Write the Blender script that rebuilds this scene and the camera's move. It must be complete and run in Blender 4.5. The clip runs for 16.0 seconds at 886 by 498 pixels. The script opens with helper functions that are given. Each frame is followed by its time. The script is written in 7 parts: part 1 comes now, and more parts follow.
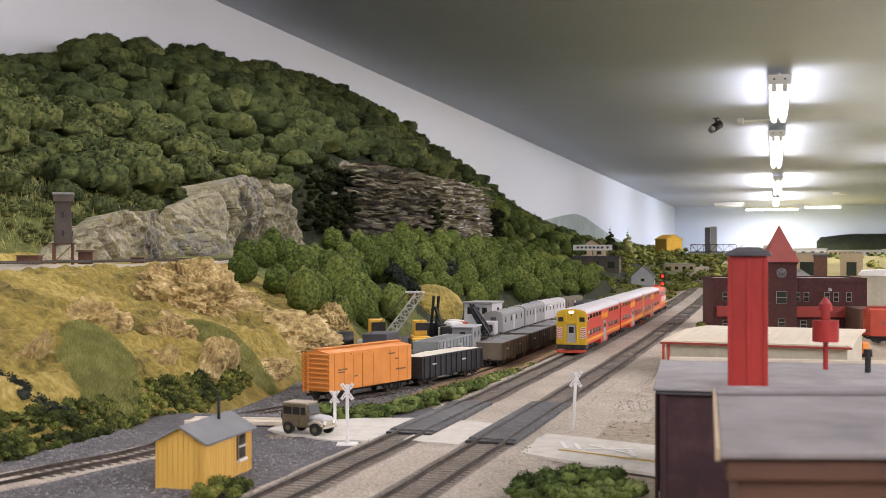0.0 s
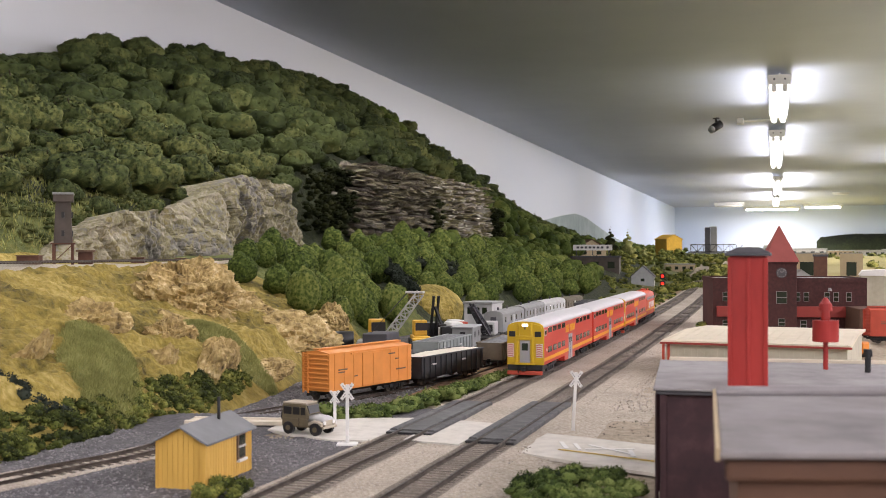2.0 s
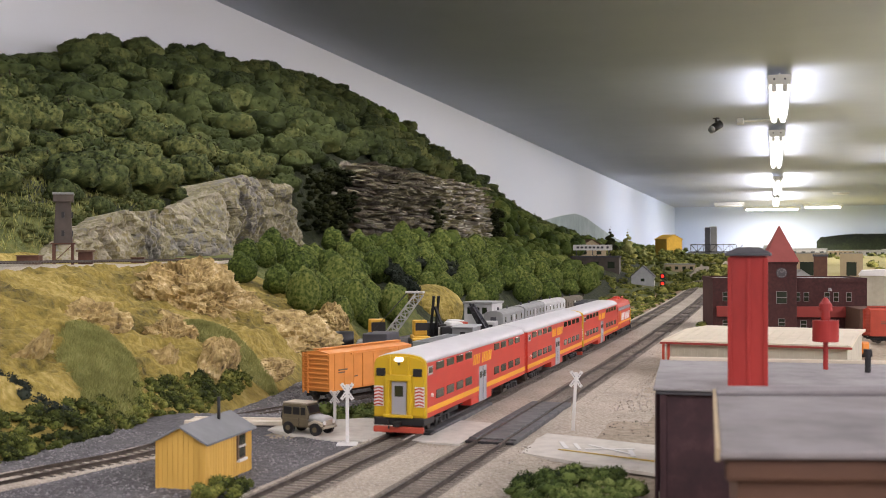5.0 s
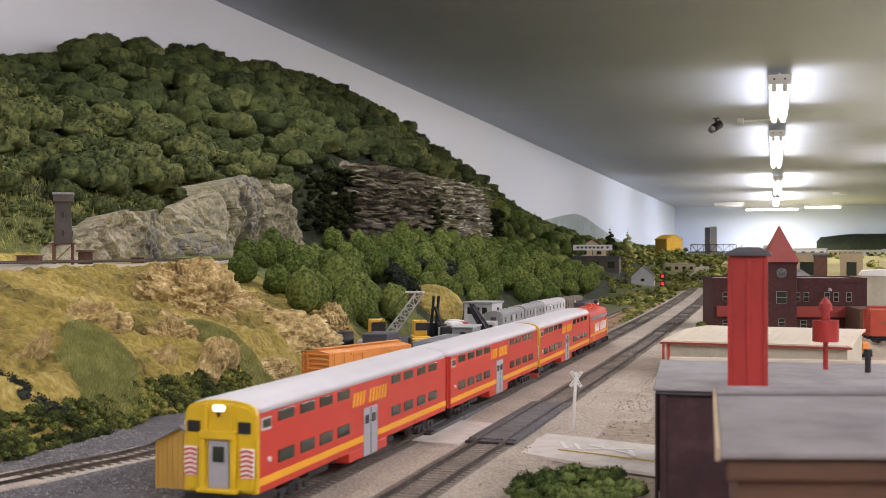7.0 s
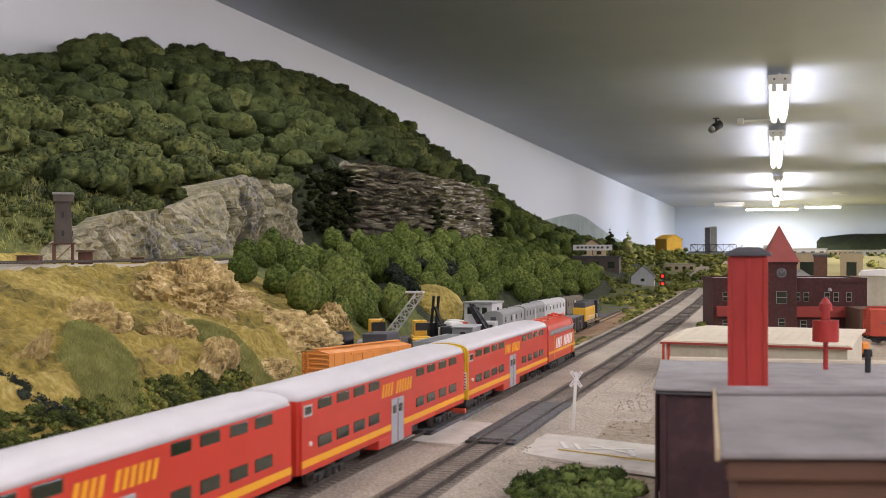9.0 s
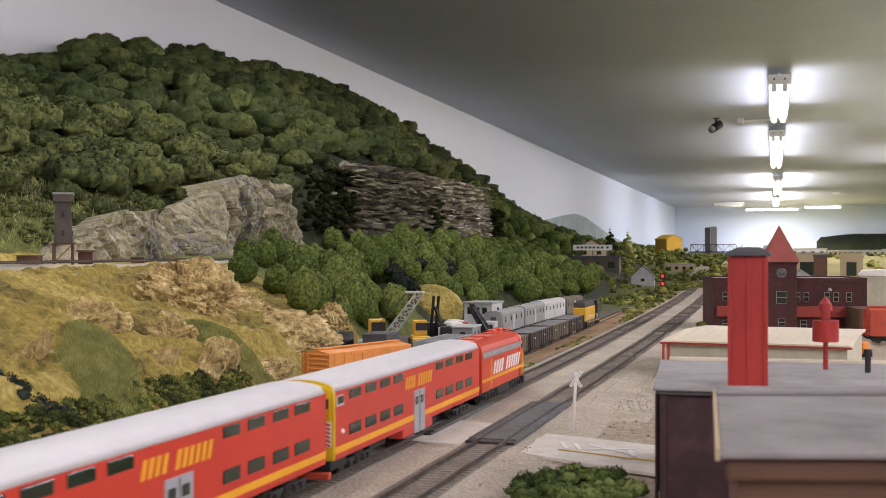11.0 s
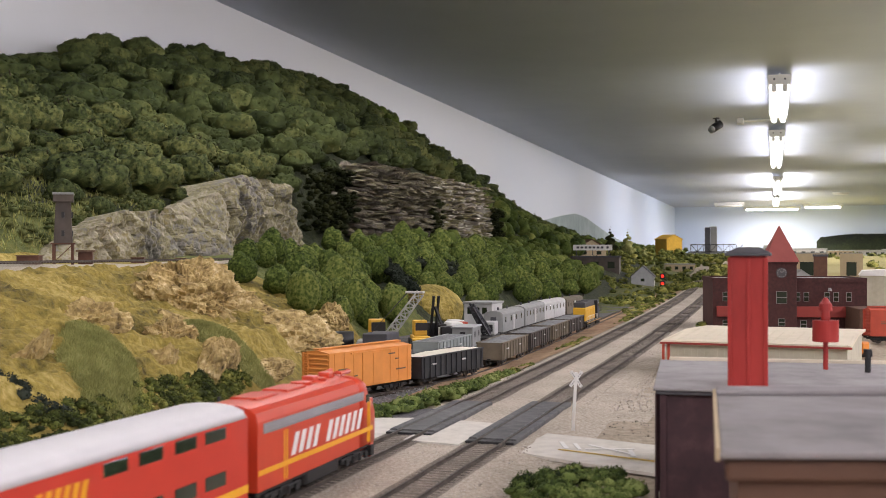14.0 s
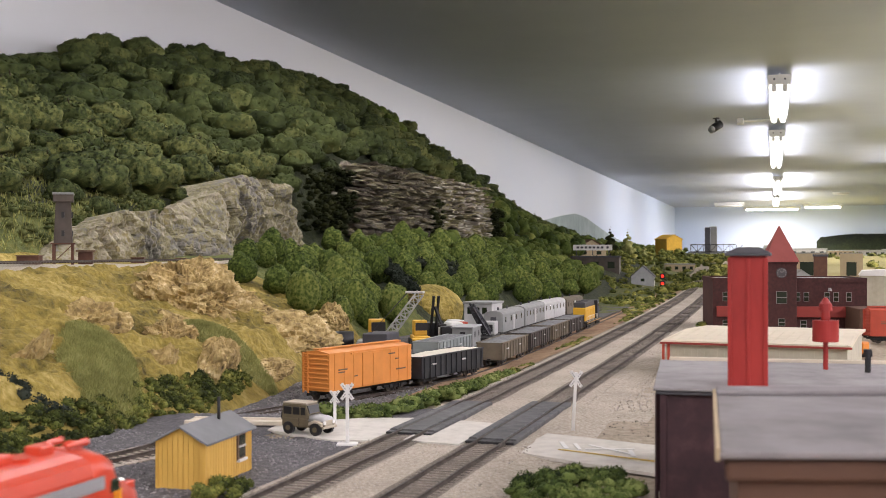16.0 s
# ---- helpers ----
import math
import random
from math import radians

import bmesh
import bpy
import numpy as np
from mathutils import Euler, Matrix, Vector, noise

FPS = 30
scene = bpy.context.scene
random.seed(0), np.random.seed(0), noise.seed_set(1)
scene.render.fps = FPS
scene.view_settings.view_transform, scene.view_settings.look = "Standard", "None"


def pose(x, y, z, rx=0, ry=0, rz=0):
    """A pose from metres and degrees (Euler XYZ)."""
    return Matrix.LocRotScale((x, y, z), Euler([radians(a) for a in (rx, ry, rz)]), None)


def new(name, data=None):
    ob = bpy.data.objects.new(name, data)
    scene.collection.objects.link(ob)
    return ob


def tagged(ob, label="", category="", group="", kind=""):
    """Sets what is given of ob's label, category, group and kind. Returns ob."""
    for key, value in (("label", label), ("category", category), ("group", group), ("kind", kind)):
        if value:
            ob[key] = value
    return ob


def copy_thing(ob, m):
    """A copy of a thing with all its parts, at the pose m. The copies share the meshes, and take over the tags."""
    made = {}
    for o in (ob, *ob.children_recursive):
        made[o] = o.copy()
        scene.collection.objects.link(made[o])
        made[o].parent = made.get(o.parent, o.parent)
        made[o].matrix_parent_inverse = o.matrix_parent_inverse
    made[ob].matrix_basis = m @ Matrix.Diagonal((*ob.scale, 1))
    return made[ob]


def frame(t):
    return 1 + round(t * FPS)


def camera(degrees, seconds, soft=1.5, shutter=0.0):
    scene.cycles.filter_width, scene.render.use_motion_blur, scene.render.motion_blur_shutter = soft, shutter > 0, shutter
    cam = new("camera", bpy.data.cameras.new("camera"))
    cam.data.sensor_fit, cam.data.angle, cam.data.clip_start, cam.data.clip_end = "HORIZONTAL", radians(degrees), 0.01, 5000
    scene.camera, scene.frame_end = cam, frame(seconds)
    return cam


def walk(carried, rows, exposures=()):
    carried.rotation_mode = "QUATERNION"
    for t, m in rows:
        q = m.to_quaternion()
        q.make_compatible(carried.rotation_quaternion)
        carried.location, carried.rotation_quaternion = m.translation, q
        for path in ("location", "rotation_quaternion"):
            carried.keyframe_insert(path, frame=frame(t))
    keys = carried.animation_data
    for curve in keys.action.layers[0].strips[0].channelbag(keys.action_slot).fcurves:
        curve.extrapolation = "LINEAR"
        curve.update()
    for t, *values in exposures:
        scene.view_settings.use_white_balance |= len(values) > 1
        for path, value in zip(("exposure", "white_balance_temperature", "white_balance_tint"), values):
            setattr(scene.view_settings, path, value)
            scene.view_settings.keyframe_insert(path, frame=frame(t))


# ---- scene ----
EXPO = 0.05
LUM = 1.95
cam = camera(42.2, 16.0, soft=0.9, shutter=0.5)
EYE = 0.124
cam.data.dof.use_dof, cam.data.dof.focus_distance, cam.data.dof.aperture_fstop = True, 1.5, 32.0
YAW = math.degrees(math.asin(0.2765))
CAM = pose(0, 0, EYE, 90.14, 0, YAW)
walk(cam, [(0, CAM), (16.0, CAM)], exposures=[(t, EXPO + e) for t, e in ((0, 0.0), (3.0, -0.02), (6.5, -0.12), (9.0, -0.18), (12.5, -0.18), (14.0, -0.14), (16.0, -0.02))])

# ---- world and lights ----
world = bpy.data.worlds.new("dim_room")
world.use_nodes = True
world.node_tree.nodes["Background"].inputs["Color"].default_value = (0.7, 0.75, 0.8, 1)
world.node_tree.nodes["Background"].inputs["Strength"].default_value = 0.02
scene.world = world
CEIL = EYE + 1.05
WALL_X = -2.24
FAR_Y = 27.6
RIGHT_X = 4.2
BACK_Y = -3.0


def strip_lamp(x, y0, y1, watts, z, turn, across=False):
    """One face of a strip's glow, along the strip; turn leans it from straight down."""
    d = bpy.data.lights.new("tube_light", "AREA")
    d.shape, d.size, d.size_y, d.energy, d.color = "RECTANGLE", 0.04, y1 - y0, watts, (0.96, 0.925, 1.0)
    ob = new("tube_light", d)
    ob.matrix_world = pose(x, (y0 + y1) / 2, z, 0, 0, 90 if across else 0) @ pose(0, 0, 0, 0, turn, 0)


def unseen_lamp(x, y0, y1, watts):
    """An unseen strip added to light the layout, turned to it from the aisle."""
    d = bpy.data.lights.new("tube_light", "AREA")
    d.shape, d.size, d.size_y, d.energy, d.color = "RECTANGLE", 0.14, y1 - y0, watts, (1.0, 0.918, 0.99)
    ob = new("tube_light", d)
    ob.matrix_world = pose(x, (y0 + y1) / 2, CEIL - 0.15, 0, 50 if x > 0 else 0, 0)


# strip lights: the row that is seen over the line, and unseen ones added to brighten the layout, over the aisle, the
# mountain and behind the viewer
ROW = [(0.035, 6.78, 8.5), (0.03, 9.85, 13.1), (0.06, 15.9, 19.4), (0.05, 20.9, 24.2)]
CROSS = [(-0.03, 25.8, 27.0), (1.0, 24.9, 25.7)]
UNSEEN = [(1.5, -2.2, 0.2), (1.5, 1.0, 3.4), (1.5, 4.2, 6.6), (1.5, 7.6, 10.0), (1.5, 12.0, 14.4), (-0.5, -2.4, 0.0), (-0.95, 0.8, 3.2)]
for x, a, b in ROW:
    w = (3.2 if b < 15 else 12.0) * (b - a) * LUM
    for side in (-1, 1):
        strip_lamp(x + side * 0.062, a + 0.06, b - 0.06, w * 0.42, CEIL - 0.125, side * -104)
    strip_lamp(x, a + 0.06, b - 0.06, w * 0.65, CEIL - 0.16, 0)
for x, a, b in CROSS:
    strip_lamp(x, (a + b) / 2 - 0.5, (a + b) / 2 + 0.5, 30 * LUM, CEIL - 0.16, 0, True)
for x, a, b in UNSEEN:
    unseen_lamp(x, a, b, (3.5 if a > 0.5 and x < 0 else 8 if x < 0 else 25 if a < 2 else 22) * LUM)


# ---- materials ----
def ramp_mat(name, stops, scale=40.0, detail=4.0, rough=0.8, bump=0.0, bump_scale=None, dist=0.002, metal=0.0, coord="Object", rnd=0.0, big=None, bigmix=0.35, spec=0.5, stretch=None):
    """Colours on a ramp over fine noise, with a second, larger noise and a bump."""
    m = bpy.data.materials.new(name)
    m.use_nodes = True
    n, l = m.node_tree.nodes, m.node_tree.links
    bs = n["Principled BSDF"]
    bs.inputs["Roughness"].default_value, bs.inputs["Metallic"].default_value = rough, metal
    bs.inputs["Specular IOR Level"].default_value = spec
    tc = n.new("ShaderNodeTexCoord")
    src = tc.outputs[coord]
    if stretch:
        mp = n.new("ShaderNodeMapping")
        mp.inputs["Scale"].default_value = stretch
        l.new(src, mp.inputs["Vector"])
        src = mp.outputs["Vector"]
    nz = n.new("ShaderNodeTexNoise")
    nz.inputs["Scale"].default_value, nz.inputs["Detail"].default_value = scale, detail
    nz.inputs["Roughness"].default_value = 0.65
    l.new(src, nz.inputs["Vector"])
    nb = n.new("ShaderNodeTexNoise")
    nb.inputs["Scale"].default_value, nb.inputs["Detail"].default_value = big or scale / 9, 3
    l.new(src, nb.inputs["Vector"])
    mx = n.new("ShaderNodeMix")
    mx.inputs["Factor"].default_value = bigmix
    l.new(nz.outputs["Fac"], mx.inputs["A"])
    l.new(nb.outputs["Fac"], mx.inputs["B"])
    fac = mx.outputs["Result"]
    if rnd:
        oi = n.new("ShaderNodeObjectInfo")
        geo = n.new("ShaderNodeNewGeometry")
        ad = n.new("ShaderNodeMath")
        ad.operation = "ADD"
        l.new(oi.outputs["Random"], ad.inputs[0])
        l.new(geo.outputs["Random Per Island"], ad.inputs[1])
        mr = n.new("ShaderNodeMapRange")
        mr.inputs["From Max"].default_value = 2.0
        mr.inputs["To Min"].default_value, mr.inputs["To Max"].default_value = -rnd, rnd
        l.new(ad.outputs[0], mr.inputs["Value"])
        a2 = n.new("ShaderNodeMath")
        a2.operation = "ADD"
        l.new(fac, a2.inputs[0])
        l.new(mr.outputs["Result"], a2.inputs[1])
        fac = a2.outputs[0]
    cr = n.new("ShaderNodeValToRGB")
    e = cr.color_ramp.elements
    lo, hi = 0.33, 0.67
    while len(e) < len(stops):
        e.new(0.5)
    for i, c in enumerate(stops):
        e[i].position = lo + (hi - lo) * i / max(1, len(stops) - 1)
        e[i].color = (*c, 1)
    l.new(fac, cr.inputs["Fac"])
    l.new(cr.outputs["Color"], bs.inputs["Base Color"])
    if bump:
        bn = n.new("ShaderNodeTexNoise")
        bn.inputs["Scale"].default_value, bn.inputs["Detail"].default_value = bump_scale or scale, 5
        l.new(src, bn.inputs["Vector"])
        b = n.new("ShaderNodeBump")
        b.inputs["Strength"].default_value, b.inputs["Distance"].default_value = bump, dist
        l.new(bn.outputs["Fac"], b.inputs["Height"])
        l.new(b.outputs["Normal"], bs.inputs["Normal"])
    return m


def paint(name, c, rough=0.45, var=0.12, metal=0.0, scale=60, bump=0.05):
    lo = tuple(max(0, v * (1 - var)) for v in c)
    hi = tuple(min(1, v * (1 + var)) for v in c)
    return ramp_mat(name, [lo, c, hi], scale=scale, rough=rough, metal=metal, bump=bump, dist=0.0004, bump_scale=scale * 6)


def glow(name, c, strength):
    m = bpy.data.materials.new(name)
    m.use_nodes = True
    n = m.node_tree.nodes
    n["Principled BSDF"].inputs["Emission Color"].default_value = (*c, 1)
    n["Principled BSDF"].inputs["Emission Strength"].default_value = strength
    n["Principled BSDF"].inputs["Base Color"].default_value = (*[0.7 * v for v in c], 1)
    return m


M = dict(
    ceiling=ramp_mat("ceiling_paint", [(0.475, 0.515, 0.605), (0.525, 0.565, 0.655)], scale=2.2, rough=0.7, bump=0.05, bump_scale=60),
    sky=None,
    dirt=ramp_mat("layout_dirt", [(0.20, 0.16, 0.11), (0.36, 0.30, 0.22), (0.46, 0.40, 0.30)], scale=160, rough=0.95, bump=0.7, bump_scale=260, dist=0.003, big=9),
    field=ramp_mat("far_field", [(0.16, 0.17, 0.05), (0.34, 0.29, 0.10), (0.42, 0.36, 0.16)], scale=14, rough=0.95, bump=0.5, bump_scale=90, dist=0.006, big=1.3, bigmix=0.6),
    gravel=ramp_mat("grey_gravel", [(0.045, 0.044, 0.048), (0.105, 0.10, 0.105), (0.19, 0.183, 0.183)], scale=330, rough=0.95, bump=0.8, bump_scale=420, dist=0.002, big=18),
    ballast=ramp_mat("tan_ballast", [(0.25, 0.21, 0.165), (0.44, 0.385, 0.31), (0.62, 0.56, 0.47)], scale=420, rough=0.95, bump=0.9, bump_scale=480, dist=0.002, big=16, bigmix=0.3),
    bed=ramp_mat("cinder_bed", [(0.09, 0.075, 0.06), (0.21, 0.18, 0.145), (0.36, 0.31, 0.25)], scale=420, rough=0.95, bump=0.9, bump_scale=480, dist=0.002, big=25),
    stones=ramp_mat("ballast_stones", [(0.20, 0.17, 0.13), (0.36, 0.315, 0.26), (0.50, 0.46, 0.40)], scale=200, rough=0.9, rnd=0.22),
    greystones=ramp_mat("grey_stones", [(0.08, 0.08, 0.085), (0.18, 0.175, 0.18), (0.30, 0.29, 0.29)], scale=200, rough=0.9, rnd=0.22),
    road=ramp_mat("road_surface", [(0.50, 0.475, 0.42), (0.62, 0.59, 0.53), (0.70, 0.67, 0.60)], scale=90, rough=0.9, bump=0.2, bump_scale=500, dist=0.0008, big=8),
    ochre=ramp_mat("ochre_grass", [(0.07, 0.055, 0.012), (0.20, 0.155, 0.028), (0.33, 0.25, 0.052), (0.52, 0.40, 0.14)], scale=120, rough=0.95, bump=0.9, bump_scale=260, dist=0.004, big=16, bigmix=0.5),
    tanrock=ramp_mat("tan_rock", [(0.06, 0.04, 0.015), (0.28, 0.20, 0.075), (0.48, 0.36, 0.15), (0.72, 0.60, 0.36)], scale=110, rough=0.9, bump=0.8, bump_scale=150, dist=0.004, big=18, bigmix=0.4),
    greyrock=ramp_mat("grey_rock", [(0.03, 0.026, 0.016), (0.115, 0.107, 0.086), (0.19, 0.18, 0.155), (0.22, 0.20, 0.10), (0.33, 0.30, 0.23), (0.24, 0.205, 0.085)], scale=55, rough=0.9, bump=0.8, bump_scale=120, dist=0.006, big=7, bigmix=0.45, rnd=0.07),
    slate=ramp_mat("layered_slate", [(0.055, 0.047, 0.034), (0.185, 0.158, 0.12), (0.29, 0.255, 0.205), (0.28, 0.255, 0.11), (0.52, 0.49, 0.42)], scale=26, rough=0.9, rnd=0.26, bump=0.8, bump_scale=90, dist=0.005, big=5),
    moss=ramp_mat("mossy_earth", [(0.045, 0.06, 0.015), (0.10, 0.115, 0.025), (0.18, 0.165, 0.05)], scale=40, rough=0.95, bump=0.8, bump_scale=150, dist=0.006),
    # near-black: the shade in the gaps between trees is put into this colour
    under=ramp_mat("shade_dark_forest", [(0.010, 0.014, 0.005), (0.024, 0.032, 0.010), (0.05, 0.058, 0.018)], scale=30, rough=0.95, bump=0.8, bump_scale=120, dist=0.008),
    grass=ramp_mat("static_grass", [(0.19, 0.20, 0.055), (0.32, 0.32, 0.105), (0.45, 0.43, 0.17)], scale=60, rough=0.9, rnd=0.12),
    drygrass=ramp_mat("dry_grass", [(0.14, 0.125, 0.024), (0.27, 0.225, 0.050), (0.40, 0.32, 0.09)], scale=40, rough=0.95, rnd=0.12),
    leafdark=ramp_mat("dark_foliage", [(0.014, 0.021, 0.009), (0.042, 0.056, 0.019), (0.078, 0.096, 0.031), (0.15, 0.155, 0.052)], scale=24, rough=0.9, rnd=0.14, big=4, bigmix=0.65, spec=0.15),
    leafmid=ramp_mat("green_foliage", [(0.012, 0.021, 0.006), (0.041, 0.064, 0.012), (0.090, 0.122, 0.025), (0.195, 0.215, 0.056)], scale=30, rough=0.9, rnd=0.11, big=5, bigmix=0.65, spec=0.15),
    leafbush=ramp_mat("bush_foliage", [(0.020, 0.028, 0.008), (0.10, 0.12, 0.026), (0.28, 0.28, 0.068), (0.50, 0.46, 0.14)], scale=60, rough=0.9, rnd=0.17, big=12, bigmix=0.5, spec=0.15),
    hedgeleaf=ramp_mat("hedge_foliage", [(0.016, 0.028, 0.010), (0.070, 0.105, 0.026), (0.17, 0.22, 0.06), (0.30, 0.34, 0.12)], scale=60, rough=0.9, rnd=0.2, big=12, bigmix=0.5, spec=0.15),
    leafgrey=ramp_mat("grey_lichen", [(0.012, 0.016, 0.011), (0.036, 0.044, 0.032), (0.08, 0.092, 0.07)], scale=40, rough=0.95, rnd=0.12, spec=0.08),
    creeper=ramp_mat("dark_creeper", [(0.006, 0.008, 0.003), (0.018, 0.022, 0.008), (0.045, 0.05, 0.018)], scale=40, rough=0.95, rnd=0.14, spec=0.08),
    rustdirt=ramp_mat("rusty_dirt", [(0.14, 0.085, 0.045), (0.32, 0.20, 0.11), (0.46, 0.33, 0.20)], scale=240, rough=0.95, bump=0.8, bump_scale=300, dist=0.002, big=16, bigmix=0.5),
    turf=ramp_mat("green_turf", [(0.12, 0.13, 0.040), (0.22, 0.23, 0.078), (0.34, 0.33, 0.13)], scale=120, rough=0.95, bump=0.8, bump_scale=500, dist=0.002, big=20),
    bark=ramp_mat("bark", [(0.03, 0.022, 0.015), (0.08, 0.06, 0.04)], scale=200, rough=0.95, bump=0.5),
    rail=ramp_mat("rail_rust", [(0.03, 0.022, 0.017), (0.07, 0.055, 0.043), (0.13, 0.105, 0.088)], scale=90, rough=0.6, metal=0.3),
    tie=ramp_mat("tie_wood", [(0.035, 0.028, 0.022), (0.085, 0.068, 0.053), (0.16, 0.13, 0.105)], scale=160, rough=0.9, rnd=0.15, bump=0.4),
    rubber=ramp_mat("crossing_pad", [(0.03, 0.03, 0.032), (0.075, 0.075, 0.077), (0.14, 0.14, 0.14)], scale=120, rough=0.6, bump=0.2),
    black=paint("black_plastic", (0.012, 0.012, 0.013), 0.5),
    grime=paint("dark_underframe", (0.013, 0.012, 0.011), 0.7, 0.4),
    red=paint("red_car_paint", (0.55, 0.046, 0.027), 0.38, 0.06),
    locored=paint("orange_red_paint", (0.57, 0.058, 0.024), 0.38, 0.06),
    yellow=paint("yellow_paint", (0.62, 0.41, 0.014), 0.4, 0.06),
    stripe=paint("orange_yellow_stripe", (0.80, 0.40, 0.02), 0.45, 0.05),
    roofwhite=paint("silver_white_roof", (0.60, 0.59, 0.60), 0.5, 0.05),
    greydoor=paint("grey_door", (0.34, 0.34, 0.36), 0.5, 0.06),
    white=paint("white_paint", (0.75, 0.74, 0.71), 0.6, 0.06),
    glass=None,
    boxorange=paint("orange_boxcar_paint", (0.70, 0.27, 0.055), 0.6, 0.10),
    darkwood=paint("weathered_wood", (0.16, 0.10, 0.06), 0.8, 0.3),
    hopper=paint("brown_hopper_paint", (0.135, 0.112, 0.078), 0.75, 0.3),
    hopperdark=paint("dark_hopper_paint", (0.055, 0.048, 0.042), 0.75, 0.3),
    gondola=paint("black_gondola_paint", (0.02, 0.022, 0.026), 0.6, 0.3),
    load=ramp_mat("cream_load", [(0.55, 0.52, 0.42), (0.68, 0.65, 0.55)], scale=120, rough=0.9, bump=0.4),
    coal=ramp_mat("grey_load", [(0.10, 0.105, 0.11), (0.22, 0.225, 0.23)], scale=260, rough=0.95, bump=0.8, dist=0.002),
    carsilver=paint("grey_car_paint", (0.27, 0.275, 0.265), 0.65, 0.15),
    carpale=paint("pale_grey_paint", (0.50, 0.50, 0.49), 0.6, 0.12),
    cargreen=paint("grey_green_paint", (0.26, 0.29, 0.28), 0.7, 0.15),
    locoyellow=paint("yellow_diesel_paint", (0.66, 0.38, 0.02), 0.5, 0.1),
    cranesteel=paint("crane_steel", (0.36, 0.36, 0.33), 0.6, 0.2),
    machyellow=paint("machine_yellow", (0.62, 0.36, 0.03), 0.6, 0.15),
    shedyellow=ramp_mat("yellow_boards", [(0.50, 0.29, 0.055), (0.60, 0.36, 0.07), (0.68, 0.42, 0.09)], scale=120, rough=0.7, rnd=0.12, stretch=(1, 1, 0.12), bump=0.3, dist=0.0005),
    shedroof=paint("grey_tar_roof", (0.20, 0.205, 0.21), 0.85, 0.15),
    # shade on the jeep's side is put into the dark khaki, its top is lighter
    jeep=paint("khaki_paint", (0.13, 0.105, 0.06), 0.7, 0.2),
    jeeptan=paint("light_tan_paint", (0.46, 0.40, 0.31), 0.7, 0.12),
    maroon=ramp_mat("maroon_plastic", [(0.022, 0.009, 0.012), (0.042, 0.016, 0.02), (0.075, 0.035, 0.04)], scale=70, rough=0.65, bump=0.2, dist=0.0006),
    brick=ramp_mat("dark_red_brick", [(0.036, 0.011, 0.010), (0.062, 0.018, 0.016), (0.09, 0.03, 0.026)], scale=200, rough=0.8, bump=0.3, dist=0.0006),
    brickred=paint("red_band", (0.30, 0.045, 0.035), 0.75, 0.1),
    spire=paint("dull_red_roof", (0.30, 0.075, 0.065), 0.8, 0.1),
    chimney=ramp_mat("red_chimney_paint", [(0.24, 0.016, 0.013), (0.35, 0.024, 0.019), (0.43, 0.036, 0.028)], scale=60, rough=0.55, big=14, bump=0.2, dist=0.0006, stretch=(1, 1, 0.25)),
    flatroof=ramp_mat("grey_flat_roof", [(0.20, 0.19, 0.195), (0.30, 0.285, 0.285), (0.36, 0.35, 0.345)], scale=45, rough=0.85, big=9, bump=0.2, dist=0.0006),
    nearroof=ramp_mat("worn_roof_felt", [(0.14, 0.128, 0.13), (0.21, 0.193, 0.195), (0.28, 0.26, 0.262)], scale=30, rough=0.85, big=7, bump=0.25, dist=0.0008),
    darkgrey=paint("dark_grey_trim", (0.07, 0.07, 0.078), 0.7, 0.2),
    cream=ramp_mat("cream_metal", [(0.62, 0.55, 0.42), (0.74, 0.66, 0.53)], scale=60, rough=0.6),
    wallcream=ramp_mat("buff_siding", [(0.42, 0.39, 0.29), (0.56, 0.53, 0.42)], scale=60, rough=0.7),
    brownwall=ramp_mat("brown_wall", [(0.078, 0.037, 0.022), (0.115, 0.056, 0.033)], scale=40, rough=0.75),
    tanwall=paint("tan_wall", (0.44, 0.35, 0.22), 0.8, 0.1),
    redcar=paint("red_boxcar_paint", (0.48, 0.07, 0.035), 0.6, 0.12),
    orange=paint("orange_truck_paint", (0.75, 0.25, 0.03), 0.5, 0.1),
    blackroof=paint("dark_roof", (0.06, 0.06, 0.065), 0.85, 0.25),
    housewall=paint("grey_house_wall", (0.36, 0.37, 0.37), 0.8, 0.15),
    tower=paint("grey_brown_tower", (0.085, 0.07, 0.058), 0.85, 0.25),
    rust=paint("rusty_brown", (0.11, 0.05, 0.03), 0.85, 0.3),
    tubeglow=glow("fluorescent_tube", (1.0, 0.97, 0.93), 9.0),
    fixture=paint("white_fixture", (0.7, 0.7, 0.68), 0.4, 0.05),
    signalred=glow("red_signal_lens", (1.0, 0.03, 0.015), 1.6),
    headlamp=glow("headlamp_lens", (1.0, 0.97, 0.9), 1.2),
    hillblue=ramp_mat("painted_hills", [(0.26, 0.31, 0.30), (0.36, 0.42, 0.40), (0.48, 0.53, 0.52)], scale=3, rough=0.9),
)


def window_glass():
    m = bpy.data.materials.new("dark_window_glass")
    m.use_nodes = True
    b = m.node_tree.nodes["Principled BSDF"]
    b.inputs["Base Color"].default_value = (0.020, 0.030, 0.018, 1)
    b.inputs["Roughness"].default_value = 0.12
    b.inputs["Coat Weight"].default_value = 0.3
    return m


M["glass"] = window_glass()


